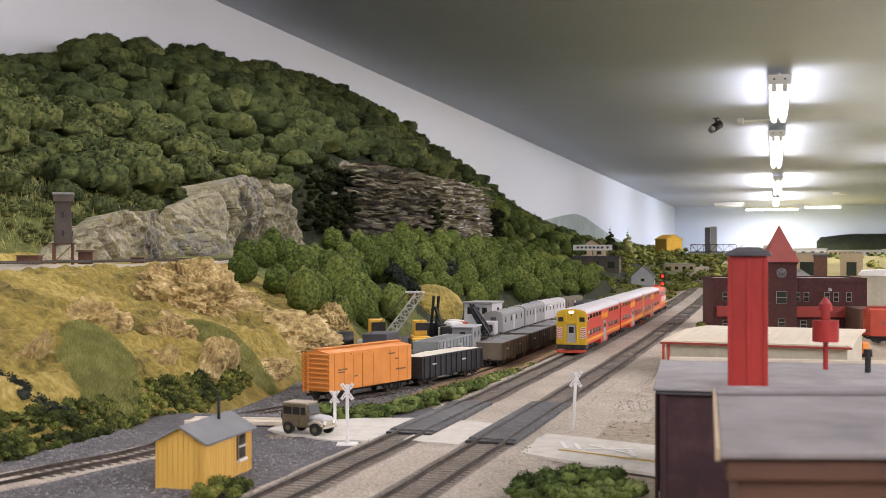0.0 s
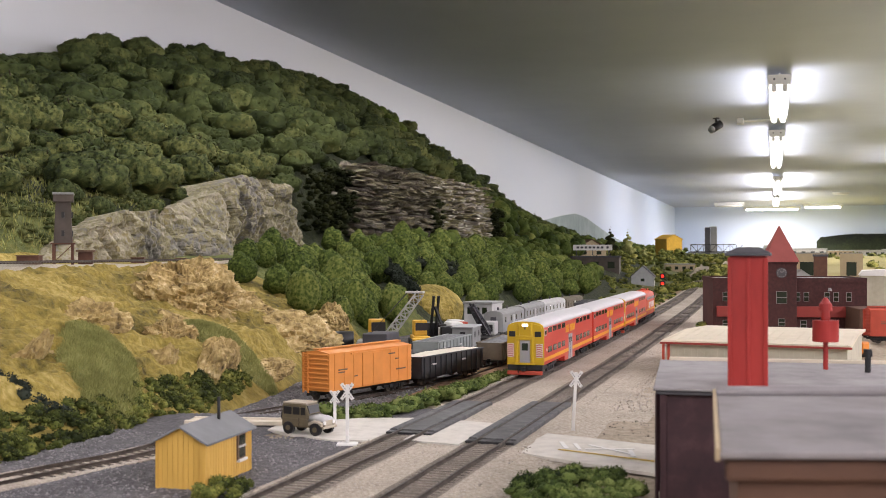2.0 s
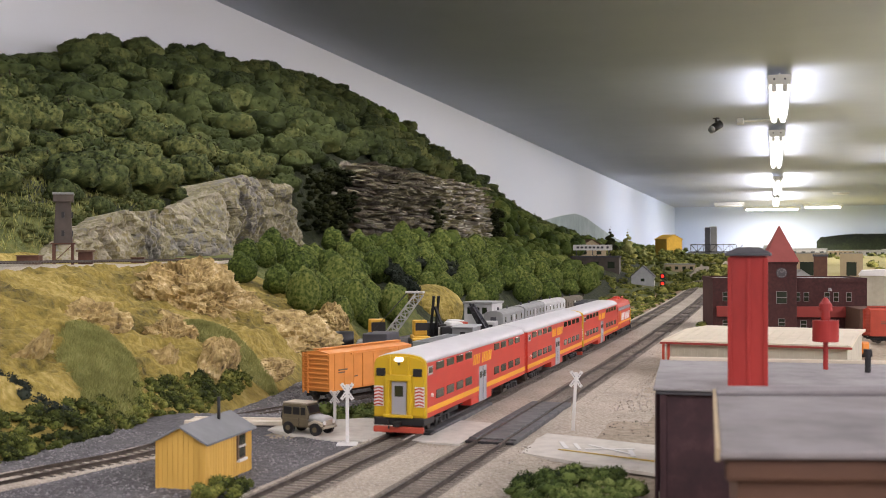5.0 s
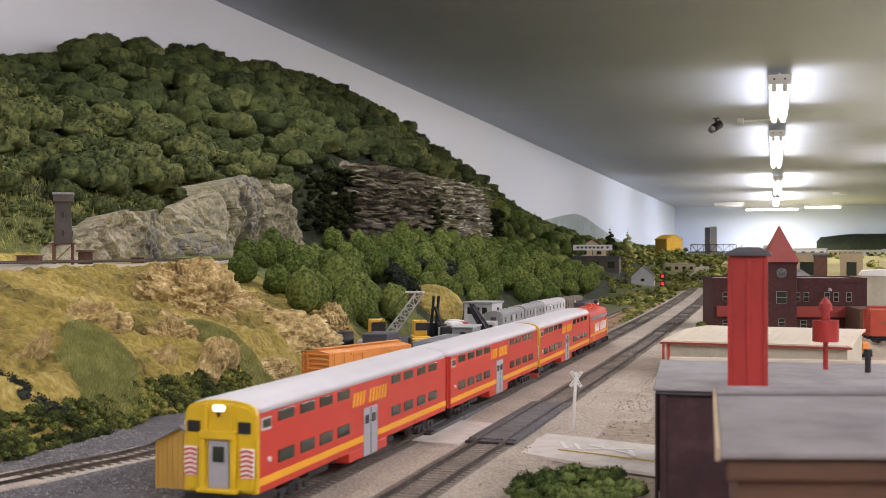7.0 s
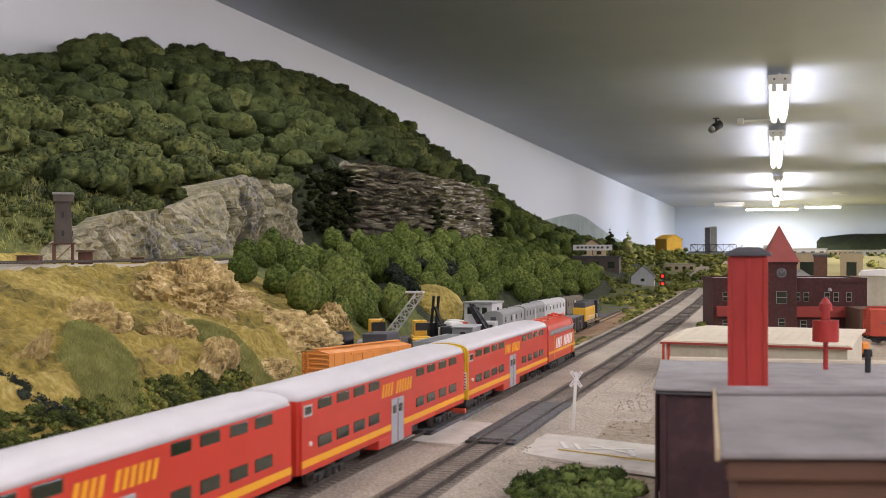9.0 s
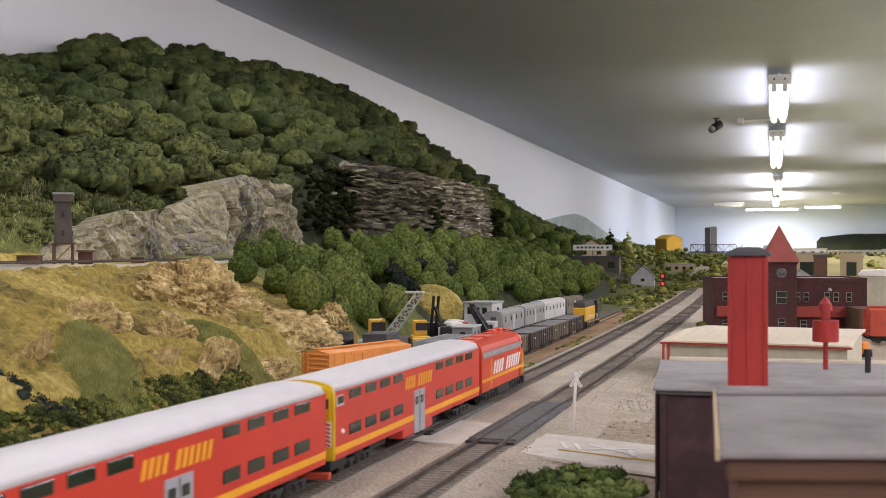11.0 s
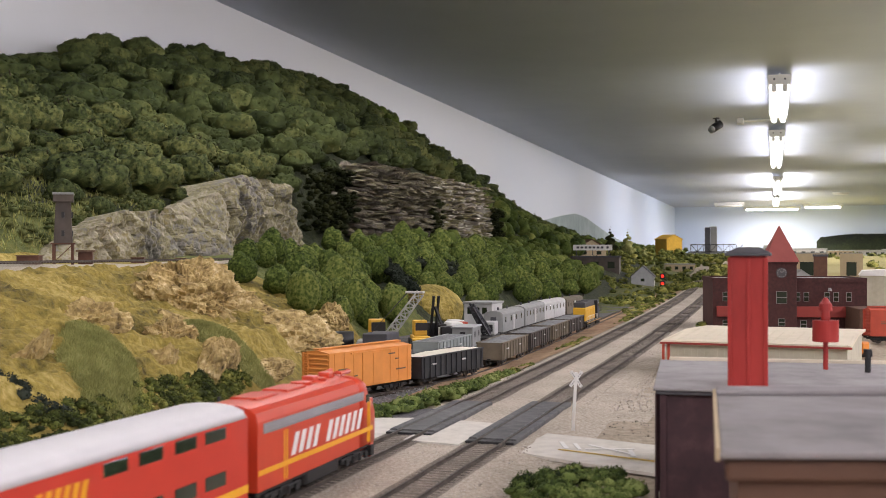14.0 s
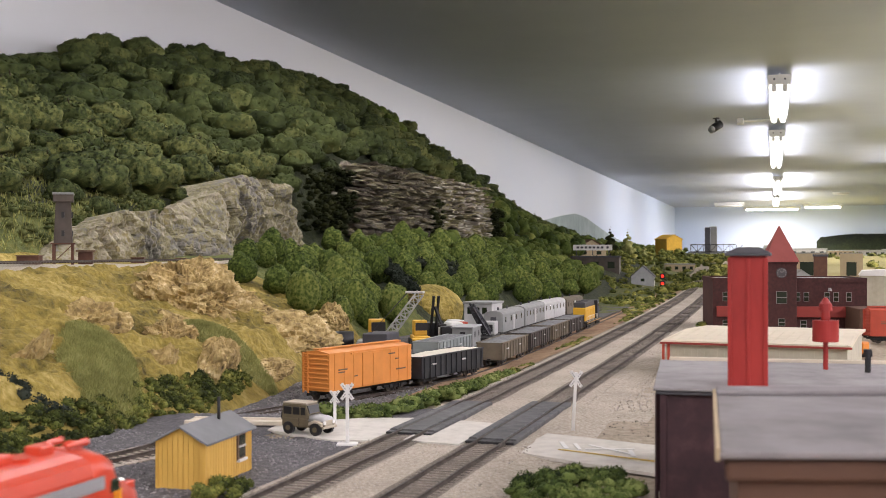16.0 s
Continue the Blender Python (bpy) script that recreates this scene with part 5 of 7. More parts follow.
    tagged(part("stone_run", rest, None, q), "stacked flat slate stones", kind="stuff")


# ---- shrubs, grass and stones ----
def clumps(name, places, material, label, category, leaves=90, leaf=0.26):
    tp = [crown_template(40 + j, 2, leaves * 2, 0.9, leaf, 0.35, 1.0, 0.8) for j in range(5)]
    rnd = random.Random(len(places))
    return joined(name, tp, [(x, y, z, r, r * rnd.uniform(0.7, 1.1), rnd.uniform(0, 6.28)) for x, y, z, r in places], material, label, category)


def blades(name, n, region, zf, material, label, hmin, hmax, seed):
    """Short grass fibres standing on a surface; region(rnd) gives (x, y) or None."""
    rnd = random.Random(seed)
    vs, fs = [], []
    while len(fs) < n:
        s = region(rnd)
        if s is None:
            continue
        x, y = s
        z = zf(x, y) - 0.0005
        h, a = rnd.uniform(hmin, hmax), rnd.uniform(0, 6.28)
        dx, dy = math.cos(a) * h * 0.10, math.sin(a) * h * 0.10
        lx, ly = rnd.uniform(-0.4, 0.6) * h, rnd.uniform(-0.5, 0.3) * h
        o = len(vs)
        vs += [(x - dx, y - dy, z), (x + dx, y + dy, z), (x + lx, y + ly, z + h)]
        fs.append((o, o + 1, o + 2))
    me = bpy.data.meshes.new(name)
    me.from_pydata(vs, [], fs)
    me.materials.append(material)
    return tagged(new(name, me), label, "grass", kind="stuff")


def pebbles(name, n, region, zf, material, label, r0, r1, seed):
    rnd = random.Random(seed)
    vs, fs = [], []
    k = 0
    while k < n:
        s = region(rnd)
        if s is None:
            continue
        k += 1
        x, y = s
        r = rnd.uniform(r0, r1)
        z = zf(x, y) + r * 0.2
        o, a = len(vs), rnd.uniform(0, 6.28)
        for i in range(4):
            b = a + i * 1.57 + rnd.uniform(-0.4, 0.4)
            q = r * rnd.uniform(0.7, 1.2)
            vs.append((x + math.cos(b) * q, y + math.sin(b) * q, z + rnd.uniform(-0.3, 0.3) * r))
        vs += [(x + rnd.uniform(-0.4, 0.4) * r, y, z + r * 0.8), (x, y, z - r)]
        for i in range(4):
            j = (i + 1) % 4
            fs += [(o + i, o + j, o + 4), (o + j, o + i, o + 5)]
    me = bpy.data.meshes.new(name)
    me.from_pydata(vs, [], fs)
    me.materials.append(material)
    return tagged(new(name, me), label, "gravel", kind="stuff")


def build_greenery():
    rnd = random.Random(12)
    row = []
    foot = [(0.50, -0.458), (0.63, -0.462), (0.70, -0.462), (0.84, -0.474), (1.02, -0.505), (1.08, -0.515)]
    for _ in range(640):
        y = rnd.uniform(0.5, 1.06)
        w = 0.019 * (1 - 0.45 * sstep(0.8, 1.06, y))
        x = lerp_list(y, foot) + rnd.uniform(-w * 1.2, w * 0.55)
        row.append((x, y, max(hill_z(x, y), ground_z(x, y)) + rnd.uniform(0.0, 0.005), rnd.uniform(0.003, 0.0072)))
    clumps("shrub_row", row, M["leafbush"], "low mixed green shrubs along the foot of the slope", "shrubs")
    hedge = []
    for _ in range(300):
        y = rnd.uniform(0.835, 1.19)
        c = lerp_list(y, [(0.835, -0.318), (0.92, -0.302), (1.02, -0.289), (1.19, -0.275)])
        w = 0.025 * (1 - 0.70 * sstep(0.95, 1.19, y)) + 0.003
        x = c + rnd.uniform(-w, w)
        hedge.append((x, y, ground_z(x, y) + rnd.uniform(0.002, 0.009) * (1 - 0.6 * sstep(0.95, 1.15, y)), rnd.uniform(0.005, 0.010) * (1 - 0.35 * sstep(0.98, 1.19, y))))
    clumps("hedge", hedge, M["hedgeleaf"], "dense green hedge between the main line and the yard", "shrubs")
    tufts = []
    for _ in range(330):
        y = rnd.uniform(1.15, 3.6)
        x = track_point(y, -0.040 + rnd.uniform(-0.014 - 0.07 * sstep(2.2, 3.0, y), 0.010))[0]
        if nz3(0, y, 0, 2.3) > -0.05 - 0.6 * sstep(2.0, 2.5, y):
            tufts.append((x, y, ground_z(x, y) + 0.001, rnd.uniform(0.003, 0.0065) * (1 + 0.9 * sstep(2.0, 3.2, y))))
    clumps("weeds", tufts, M["leafbush"], "small weeds beside the ballast", "shrubs", 50)
    near = []
    for _ in range(150):
        a, q = rnd.uniform(0, 6.28), rnd.random() ** 0.5
        x, y = -0.098 + 0.034 * q * math.cos(a), 0.592 + 0.042 * q * math.sin(a)
        near.append((x, y, ground_z(x, y) + 0.003 + 0.009 * (1 - q) + rnd.uniform(0, 0.005), rnd.choice((0.0035, 0.0045, 0.006, 0.0075))))
    clumps("bush", near, M["hedgeleaf"], "dense dark and light green bush beside the road", "bush", 150, 0.20)
    shed = [(-0.280 + rnd.uniform(-0.014, 0.012), 0.553 + rnd.uniform(-0.014, 0.022), 0.0 - rnd.uniform(0.001, 0.004), rnd.uniform(0.0035, 0.006)) for _ in range(34)]
    clumps("bush", shed, M["leafbush"], "small yellow-green weeds beside the shed", "bush", 120)
    dark = []
    for i in range(46):
        k = rnd.random()
        x, y = -0.535 + 0.062 * k + rnd.uniform(-0.010, 0.010), 0.672 + 0.035 * k + rnd.uniform(-0.012, 0.012)
        dark.append((x, y, hill_z(x, y) + 0.001, rnd.uniform(0.004, 0.008)))
    clumps("dark_shrub", dark, M["leafgrey"], "dark grey-green lichen shrub on the slope", "shrubs", 120)
    scree = []
    for i in range(60):
        k = rnd.random()
        x, y = -0.80 + 0.14 * k + rnd.uniform(-0.012, 0.012), 2.30 - 0.22 * k + rnd.uniform(-0.015, 0.015)
        scree.append((x, y, hill_z(x, y) + 0.028 + 0.02 * (1 - k), rnd.uniform(0.010, 0.018)))
    for i in range(46):
        x, y = -0.735 + rnd.uniform(-0.05, 0.03), 2.58 + rnd.uniform(-0.09, 0.09)
        scree.append((x, y, hill_z(x, y) + 0.028, rnd.uniform(0.014, 0.024)))
    clumps("dark_shrub", scree, M["leafgrey"], "dark grey shrubs between the green trees", "shrubs", 110)
    vines = []
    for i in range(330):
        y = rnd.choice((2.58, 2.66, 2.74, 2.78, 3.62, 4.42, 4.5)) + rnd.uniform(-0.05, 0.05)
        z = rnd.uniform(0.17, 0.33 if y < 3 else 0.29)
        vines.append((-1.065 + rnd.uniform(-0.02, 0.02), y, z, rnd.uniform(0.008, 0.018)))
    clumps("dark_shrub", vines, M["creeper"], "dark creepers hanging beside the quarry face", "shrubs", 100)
    brow = []
    for i in range(320):
        y = rnd.uniform(1.5, 2.1)
        x = -1.105 - abs(rnd.gauss(0, 0.05))
        brow.append((x, y, hill_z(x, y) + 0.006, rnd.uniform(0.005, 0.011)))
    clumps("shrub_row", brow, M["leafdark"], "dull green undergrowth along the top of the cliff", "shrubs", 80)

    # grass fibres
    def mound(a, b, w, h, label, n, seed):
        """A cushion of static grass from a to b on the slope, w half wide and h thick."""
        a, b = Vector(a), Vector(b)
        side = Vector((-(b - a).y, (b - a).x)).normalized()

        def spot(k, q):
            span = max(0.0, 1 - (2 * k - 1) ** 2) ** 0.5
            p = a + (b - a) * k + side * q * w * (0.25 + 0.75 * span) * (1 + 0.18 * nz3(k * 3, q, seed, 1.3))
            d = (1 - q * q) * (1 - (2 * k - 1) ** 4)
            return p.x, p.y, hill_z(p.x, p.y) - 0.003 + h * d ** 0.6 + 0.002 * nz3(p.x, p.y, seed, 60)
        us, ws = [i / 40 for i in range(41)], [-1 + i / 12 for i in range(25)]
        me = bpy.data.meshes.new("turf")
        me.from_pydata([spot(k, q) for k in us for q in ws], [], [(i * 25 + j, i * 25 + j + 1, i * 25 + j + 26, i * 25 + j + 25) for i in range(40) for j in range(24)])
        me.polygons.foreach_set("use_smooth", [True] * len(me.polygons))
        me.materials.append(M["turf"])
        tagged(new("turf", me), label, "grass", kind="stuff")
        r = random.Random(seed)
        vs, fs = [], []
        for i in range(n):
            x, y, z = spot(r.random(), r.uniform(-1, 1))
            t, g = r.uniform(0.0025, 0.006), r.uniform(0, 6.28)
            o = len(vs)
            vs += [(x - math.cos(g) * 0.00045, y - math.sin(g) * 0.00045, z - 0.0004), (x + math.cos(g) * 0.00045, y + math.sin(g) * 0.00045, z - 0.0004), (x + t * r.uniform(-0.5, 0.7), y + t * r.uniform(-0.6, 0.4), z + t * 0.8)]
            fs.append((o, o + 1, o + 2))
        me = bpy.data.meshes.new("grass_patch")
        me.from_pydata(vs, [], fs)
        me.materials.append(M["grass"])
        tagged(new("grass_patch", me), label, "grass", kind="stuff")
    mound((-0.580, 0.895), (-0.470, 0.742), 0.033, 0.014, "soft green static grass cushion on the slope", 22000, 1)
    mound((-0.578, 1.045), (-0.505, 1.115), 0.030, 0.014, "green grass cushion under the large outcrop", 12000, 2)
    mound((-0.745, 1.38), (-0.675, 1.20), 0.036, 0.024, "green grass cap above the large outcrop", 8000, 3)

    def slope(r):
        y = r.uniform(0.55, 1.9)
        x = lerp_list(y, BASE) - r.uniform(0.01, 0.26)
        return (x, y) if nz3(x, y, 7, 12) > -0.25 else None
    blades("dry_grass", 9000, slope, hill_z, M["drygrass"], "short ochre grass over the slope", 0.0010, 0.0024, 4)

    def flank(r):
        y = r.uniform(1.3, 1.9)
        return r.uniform(-1.6, -1.1), y
    blades("grass_patch", 9000, flank, hill_z, M["grass"], "mossy grass on the mountain beside the cliff", 0.006, 0.016, 5)

    # loose stones
    def bed(r):
        u = -0.1 + 2.2 * r.random() ** 1.6
        l = r.uniform(-0.022, SPACING + 0.08)
        if min(abs(l), abs(l - SPACING)) < 0.0125 or 0.73 < u < 0.93:
            return None
        return track_point(u, l)
    pebbles("ballast_stone", 9000, bed, lambda x, y: -0.0030 if abs(x - track_point(y, SPACING / 2)[0]) < 0.06 else -0.0050, M["stones"], "loose pale ballast stones", 0.0005, 0.0010, 6)

    def lot(r):
        x, y = r.uniform(-0.46, -0.275), r.uniform(0.5, 0.74)
        return (x, y) if x < track_point(y, -0.024)[0] else None
    pebbles("gravel_stone", 4000, lot, lambda x, y: ground_z(x, y) + 0.001, M["greystones"], "loose grey gravel stones by the shed", 0.0005, 0.0012, 7)

    def yard(r):
        y = r.uniform(0.84, 1.25)
        return r.uniform(-0.52, track_point(y, -0.10)[0]), y
    pebbles("gravel_stone", 4000, yard, lambda x, y: ground_z(x, y) + 0.001, M["greystones"], "loose grey gravel stones in the yard", 0.0006, 0.0016, 8)

    def right(r):
        y = r.uniform(0.8, 2.0)
        return track_point(y, SPACING + r.uniform(0.04, 0.14))
    pebbles("ballast_stone", 1500, right, lambda x, y: ground_z(x, y), M["stones"], "scattered tan stones on bare dirt", 0.0005, 0.0011, 9)


# ---- yard cars ----
def freight_wheels(t, L):
    for y in (-L / 2 + 0.022, L / 2 - 0.022):
        truck(t, y, (-0.010, 0.010), 0.0048, 0.0125)


def boxcar(m, L, mat, label, ribs=True):
    t = thing("boxcar", m, label, "boxcar")
    W, z0, z1 = 0.0170, 0.0105, 0.0475
    body = loft(B(), [(-L / 2, [(-W, z0), (-W, z1), (0, z1 + 0.0028), (W, z1), (W, z0)]), (L / 2, [(-W, z0), (-W, z1), (0, z1 + 0.0028), (W, z1), (W, z0)])])
    part("body", body, mat, t)
    rf = B()
    for s in (-1, 1):
        beam(rf, (s * W * 0.5, -L / 2 - 0.0006, z1 + 0.0018), (s * W * 0.5, L / 2 + 0.0006, z1 + 0.0018), W * 1.06, 0.0010)
    part("running_board", box(B(), -0.0035, 0.0035, -L / 2, L / 2, z1 + 0.0032, z1 + 0.0042), mat, t)
    rf.free()
    for s in (-1, 1):
        x = s * W
        d = part("door", box(B(), x - s * 0.0004, x + s * 0.0011, -0.017, 0.017, z0 + 0.001, z1 - 0.003, bevel=0.0004), mat, t)
        part("door_bar", box(B(), x + s * 0.0010, x + s * 0.0017, -0.0006, 0.0006, z0 + 0.002, z1 - 0.004), mat, d)
        part("door_rail", box(B(), x, x + s * 0.0015, -0.036, 0.036, z1 - 0.0030, z1 - 0.0018), mat, t)
        for i in range(9):
            y = -L / 2 + L * (i + 0.5) / 9
            if abs(y) < 0.02:
                continue
            part("side_rib", box(B(), x - s * 0.0002, x + s * 0.0005, y - 0.0004, y + 0.0004, z0, z1 - 0.001), mat, t)
        bars = B()
        for y0, y1, z in ((-L * 0.40, -L * 0.30, 0.030), (-L * 0.40, -L * 0.33, 0.0275), (L * 0.20, L * 0.28, 0.040), (L * 0.29, L * 0.33, 0.034), (0.004, 0.013, 0.020), (L * 0.30, L * 0.42, 0.023), (-L * 0.22, -L * 0.18, 0.022)):
            box(bars, x, x + s * 0.0006, y0, y1, z, z + 0.0013)
        part("lettering", bars, M["darkwood"], t)
    for e in (-1, 1):
        y = e * L / 2
        if ribs:
            for k in range(8):
                z = z0 + 0.002 + k * 0.0046
                part("end_rib", box(B(), -W * 0.96, W * 0.96, y - 0.0004, y + e * 0.0016, z, z + 0.0022, bevel=0.0006), mat, t)
        lad = B()
        for x in (-0.0145, -0.0085):
            box(lad, x - 0.0004, x + 0.0004, y, y + e * 0.0026, z0 - 0.002, z1)
        for k in range(8):
            box(lad, -0.0145, -0.0085, y + e * 0.0018, y + e * 0.0026, z0 + k * 0.0048, z0 + k * 0.0048 + 0.0007)
        part("ladder", lad, mat, t)
        part("coupler", box(B(), -0.002, 0.002, y - 0.001, y + e * 0.005, 0.0075, 0.0105), M["grime"], t)
    part("underframe", box(B(), -0.013, 0.013, -L / 2 + 0.004, L / 2 - 0.004, 0.0080, 0.0107), M["grime"], t)
    freight_wheels(t, L)
    return t


def gondola(m, L, h, mat, load, label, ribs=12, name="gondola"):
    """An open car: four walls, ribs, floor and its load."""
    t = thing(name, m, label, "freight car")
    W, z0 = 0.0168, 0.0095
    z1 = z0 + h
    body = B()
    for s in (-1, 1):
        box(body, s * W, s * (W - 0.0012), -L / 2, L / 2, z0, z1)
        box(body, -W, W, s * L / 2, s * (L / 2 - 0.0012), z0, z1)
        box(body, s * (W - 0.0014), s * (W + 0.0010), -L / 2, L / 2, z1 - 0.0014, z1 + 0.0003)
    box(body, -W, W, -L / 2, L / 2, z0 - 0.0010, z0 + 0.0010)
    part("body", body, mat, t)
    for s in (-1, 1):
        for i in range(ribs):
            y = -L / 2 + L * (i + 0.5) / ribs
            part("side_rib", box(B(), s * W, s * (W + 0.0012), y - 0.0008, y + 0.0008, z0 - 0.001, z1 - 0.0012), mat, t)
        for k in (0.15, 0.62):
            part("lettering", box(B(), s * W, s * (W + 0.0014), -L / 2 + L * k, -L / 2 + L * (k + 0.06), z0 + h * 0.55, z0 + h * 0.62), M["carpale"], t)
    n = 16
    vs, fs = [], []
    for j in range(n + 1):
        for i in range(7):
            x, y = (i / 6 - 0.5) * 2 * (W - 0.0013), (j / n - 0.5) * (L - 0.0026)
            e = math.sin(math.pi * i / 6) * math.sin(math.pi * min(1, max(0, j / n)))
            vs.append((x, y, z1 - 0.0004 + 0.0022 * e + 0.001 * nz3(x, y, L, 260)))
    for j in range(n):
        for i in range(6):
            a = j * 7 + i
            fs.append((a, a + 1, a + 8, a + 7))
    me = bpy.data.meshes.new("load")
    me.from_pydata(vs, [], fs)
    me.materials.append(load)
    part("load", me, None, t, "heaped loose load")
    for e in (-1, 1):
        part("coupler", box(B(), -0.002, 0.002, e * L / 2 - 0.001, e * (L / 2 + 0.005), 0.0075, 0.0105), M["grime"], t)
    part("underframe", box(B(), -0.012, 0.012, -L / 2 + 0.004, L / 2 - 0.004, 0.0072, 0.0090), M["grime"], t)
    freight_wheels(t, L)
    return t


def work_car(m, L, h, mat, label, windows=4):
    """A closed grey service car with an arched roof."""
    t = thing("work_car", m, label, "railway car", "grey work cars in the yard")
    W, z0 = 0.0165, 0.0100
    z1 = z0 + h
    part("body", prism(B(), [(-W, z0), (-W, z1), (W, z1), (W, z0)], -L / 2, L / 2), mat, t)
    part("roof", prism(B(), [(-W - 0.0006, z1), (-W * 0.8, z1 + 0.0035), (-W * 0.3, z1 + 0.0055), (W * 0.3, z1 + 0.0055), (W * 0.8, z1 + 0.0035), (W + 0.0006, z1)], -L / 2 - 0.0006, L / 2 + 0.0006), mat, t)
    for s in (-1, 1):
        for i in range(windows):
            y = -L / 2 + L * (i + 0.5) / windows
            part("window", box(B(), s * (W - 0.0004), s * (W + 0.0003), y - 0.003, y + 0.003, z0 + h * 0.55, z0 + h * 0.85, bevel=0.0004), M["glass"], t)
        part("door", box(B(), s * (W - 0.0004), s * (W + 0.0006), -0.007, 0.007, z0 + 0.001, z0 + h * 0.88), M["carpale"], t)
    for e in (-1, 1):
        part("end_door", box(B(), -0.005, 0.005, e * (L / 2 - 0.0004), e * (L / 2 + 0.0006), z0 + 0.001, z0 + h * 0.85), M["darkgrey"], t)
    for y in (-L * 0.3, L * 0.1):
        part("roof_vent", rod(B(), (0, y, z1 + 0.004), (0, y, z1 + 0.0105), 0.0018, seg=8), M["darkgrey"], t)
    part("underframe", box(B(), -0.012, 0.012, -L / 2 + 0.004, L / 2 - 0.004, 0.0072, 0.0098), M["grime"], t)
    freight_wheels(t, L)
    return t


def lattice(parent, name, p0, p1, w0, w1, n, mat, r=0.0011):
    """A square lattice boom from p0 to p1."""
    p0, p1 = Vector(p0), Vector(p1)
    d = (p1 - p0).normalized()
    side = d.cross(Vector((0, 0, 1))).normalized()
    up = side.cross(d).normalized()
    bm = B()
    pts = []
    for i in range(n + 1):
        k = i / n
        c, w = p0.lerp(p1, k), (w0 + (w1 - w0) * k) / 2
        pts.append([c + side * w * a + up * w * b for a, b in ((-1, -1), (1, -1), (1, 1), (-1, 1))])
    for i in range(n):
        for j in range(4):
            beam(bm, pts[i][j], pts[i + 1][j], r * 2, r * 2)
            q = (j + 1) % 4
            beam(bm, pts[i][j if i % 2 else q], pts[i + 1][q if i % 2 else j], r * 1.3, r * 1.3)
            beam(bm, pts[i][j], pts[i][q], r * 1.2, r * 1.2)
    return part(name, bm, mat, parent)


def build_yard():
    boxcar(yard_pose(YARD1, 1.106), 0.139, M["boxorange"], "weathered orange boxcar with a ribbed end on the siding")
    gondola(yard_pose(YARD1, 1.262), 0.150, 0.0225, M["gondola"], M["load"], "black ribbed gondola with a level cream load")
    for y, mat, lab in ((1.495, "hopper", "weathered brown open hopper car"), (1.675, "hopperdark", "dark brown open hopper car"), (1.852, "hopper", "brown open hopper car in the string"), (2.02, "hopperdark", "dark open hopper car beside the diesel")):
        gondola(yard_pose(YARD1, y), 0.155, 0.0210, M[mat], M["coal"], lab, 9, "hopper_car")
    # yellow diesel
    t = thing("diesel_locomotive", yard_pose(YARD1, 2.235), "yellow and black road-switcher diesel standing in the yard", "locomotive")
    part("hood", box(B(), -0.0120, 0.0120, -0.085, 0.045, 0.0150, 0.0405, bevel=0.0015), M["locoyellow"], t, "yellow long hood")
    part("cab", box(B(), -0.0165, 0.0165, 0.045, 0.068, 0.0140, 0.0500, bevel=0.0012), M["gondola"], t, "black cab")
    part("short_hood", box(B(), -0.0115, 0.0115, 0.068, 0.092, 0.0140, 0.0380, bevel=0.0015), M["gondola"], t)
    part("roof_cap", box(B(), -0.0105, 0.0105, -0.083, 0.044, 0.0400, 0.0500, bevel=0.0012), M["blackroof"], t)
    for y in (-0.07, -0.05, -0.02):
        part("roof_fan", rod(B(), (0, y, 0.0495), (0, y, 0.0520), 0.0075, seg=14), M["blackroof"], t)
    part("walkway", box(B(), -0.0175, 0.0175, -0.098, 0.098, 0.0112, 0.0142), M["gondola"], t)
    part("stripe", box(B(), -0.0177, 0.0177, -0.095, 0.095, 0.0118, 0.0126), M["locoyellow"], t)
    for s in (-1, 1):
        part("cab_window", box(B(), s * 0.0160, s * 0.0168, 0.049, 0.064, 0.037, 0.045, bevel=0.0004), M["glass"], t)
        for k in range(12):
            part("hood_door", box(B(), s * 0.0118, s * 0.0125, -0.080 + k * 0.010, -0.072 + k * 0.010, 0.017, 0.036, bevel=0.0002), M["locoyellow"], t)
        hr = B()
        rod(hr, (s * 0.0170, -0.09, 0.0245), (s * 0.0170, 0.045, 0.0245), 0.0004, seg=5)
        for k in range(8):
            rod(hr, (s * 0.0170, -0.09 + k * 0.019, 0.014), (s * 0.0170, -0.09 + k * 0.019, 0.0245), 0.0004, seg=5)
        part("handrail", hr, M["white"], t)
    part("fuel_tank", box(B(), -0.014, 0.014, -0.028, 0.024, 0.0035, 0.0113, bevel=0.001), M["grime"], t)
    truck(t, -0.064)
    truck(t, 0.064)
    # second siding
    gondola(yard_pose(YARD2, 1.462), 0.150, 0.0225, M["cargreen"], M["coal"], "grey-green hopper heaped with grey stone", 10, "hopper_car")
    c = thing("caboose", yard_pose(YARD2, 1.612), "small grey service caboose with a red ladder", "caboose")
    part("cabin", box(B(), -0.0150, 0.0150, -0.030, 0.030, 0.0100, 0.0370, bevel=0.0008), M["carsilver"], c)
    part("roof", box(B(), -0.0165, 0.0165, -0.034, 0.034, 0.0370, 0.0392, bevel=0.0008), M["greydoor"], c)
    for y in (-0.017, 0.012):
        part("window", box(B(), 0.0146, 0.0153, y, y + 0.007, 0.0235, 0.0315, bevel=0.0003), M["black"], c)
    part("window", box(B(), -0.004, 0.004, -0.0304, -0.0297, 0.0235, 0.0315, bevel=0.0003), M["black"], c)
    part("ladder", box(B(), 0.006, 0.013, 0.031, 0.034, 0.008, 0.037), M["redcar"], c)
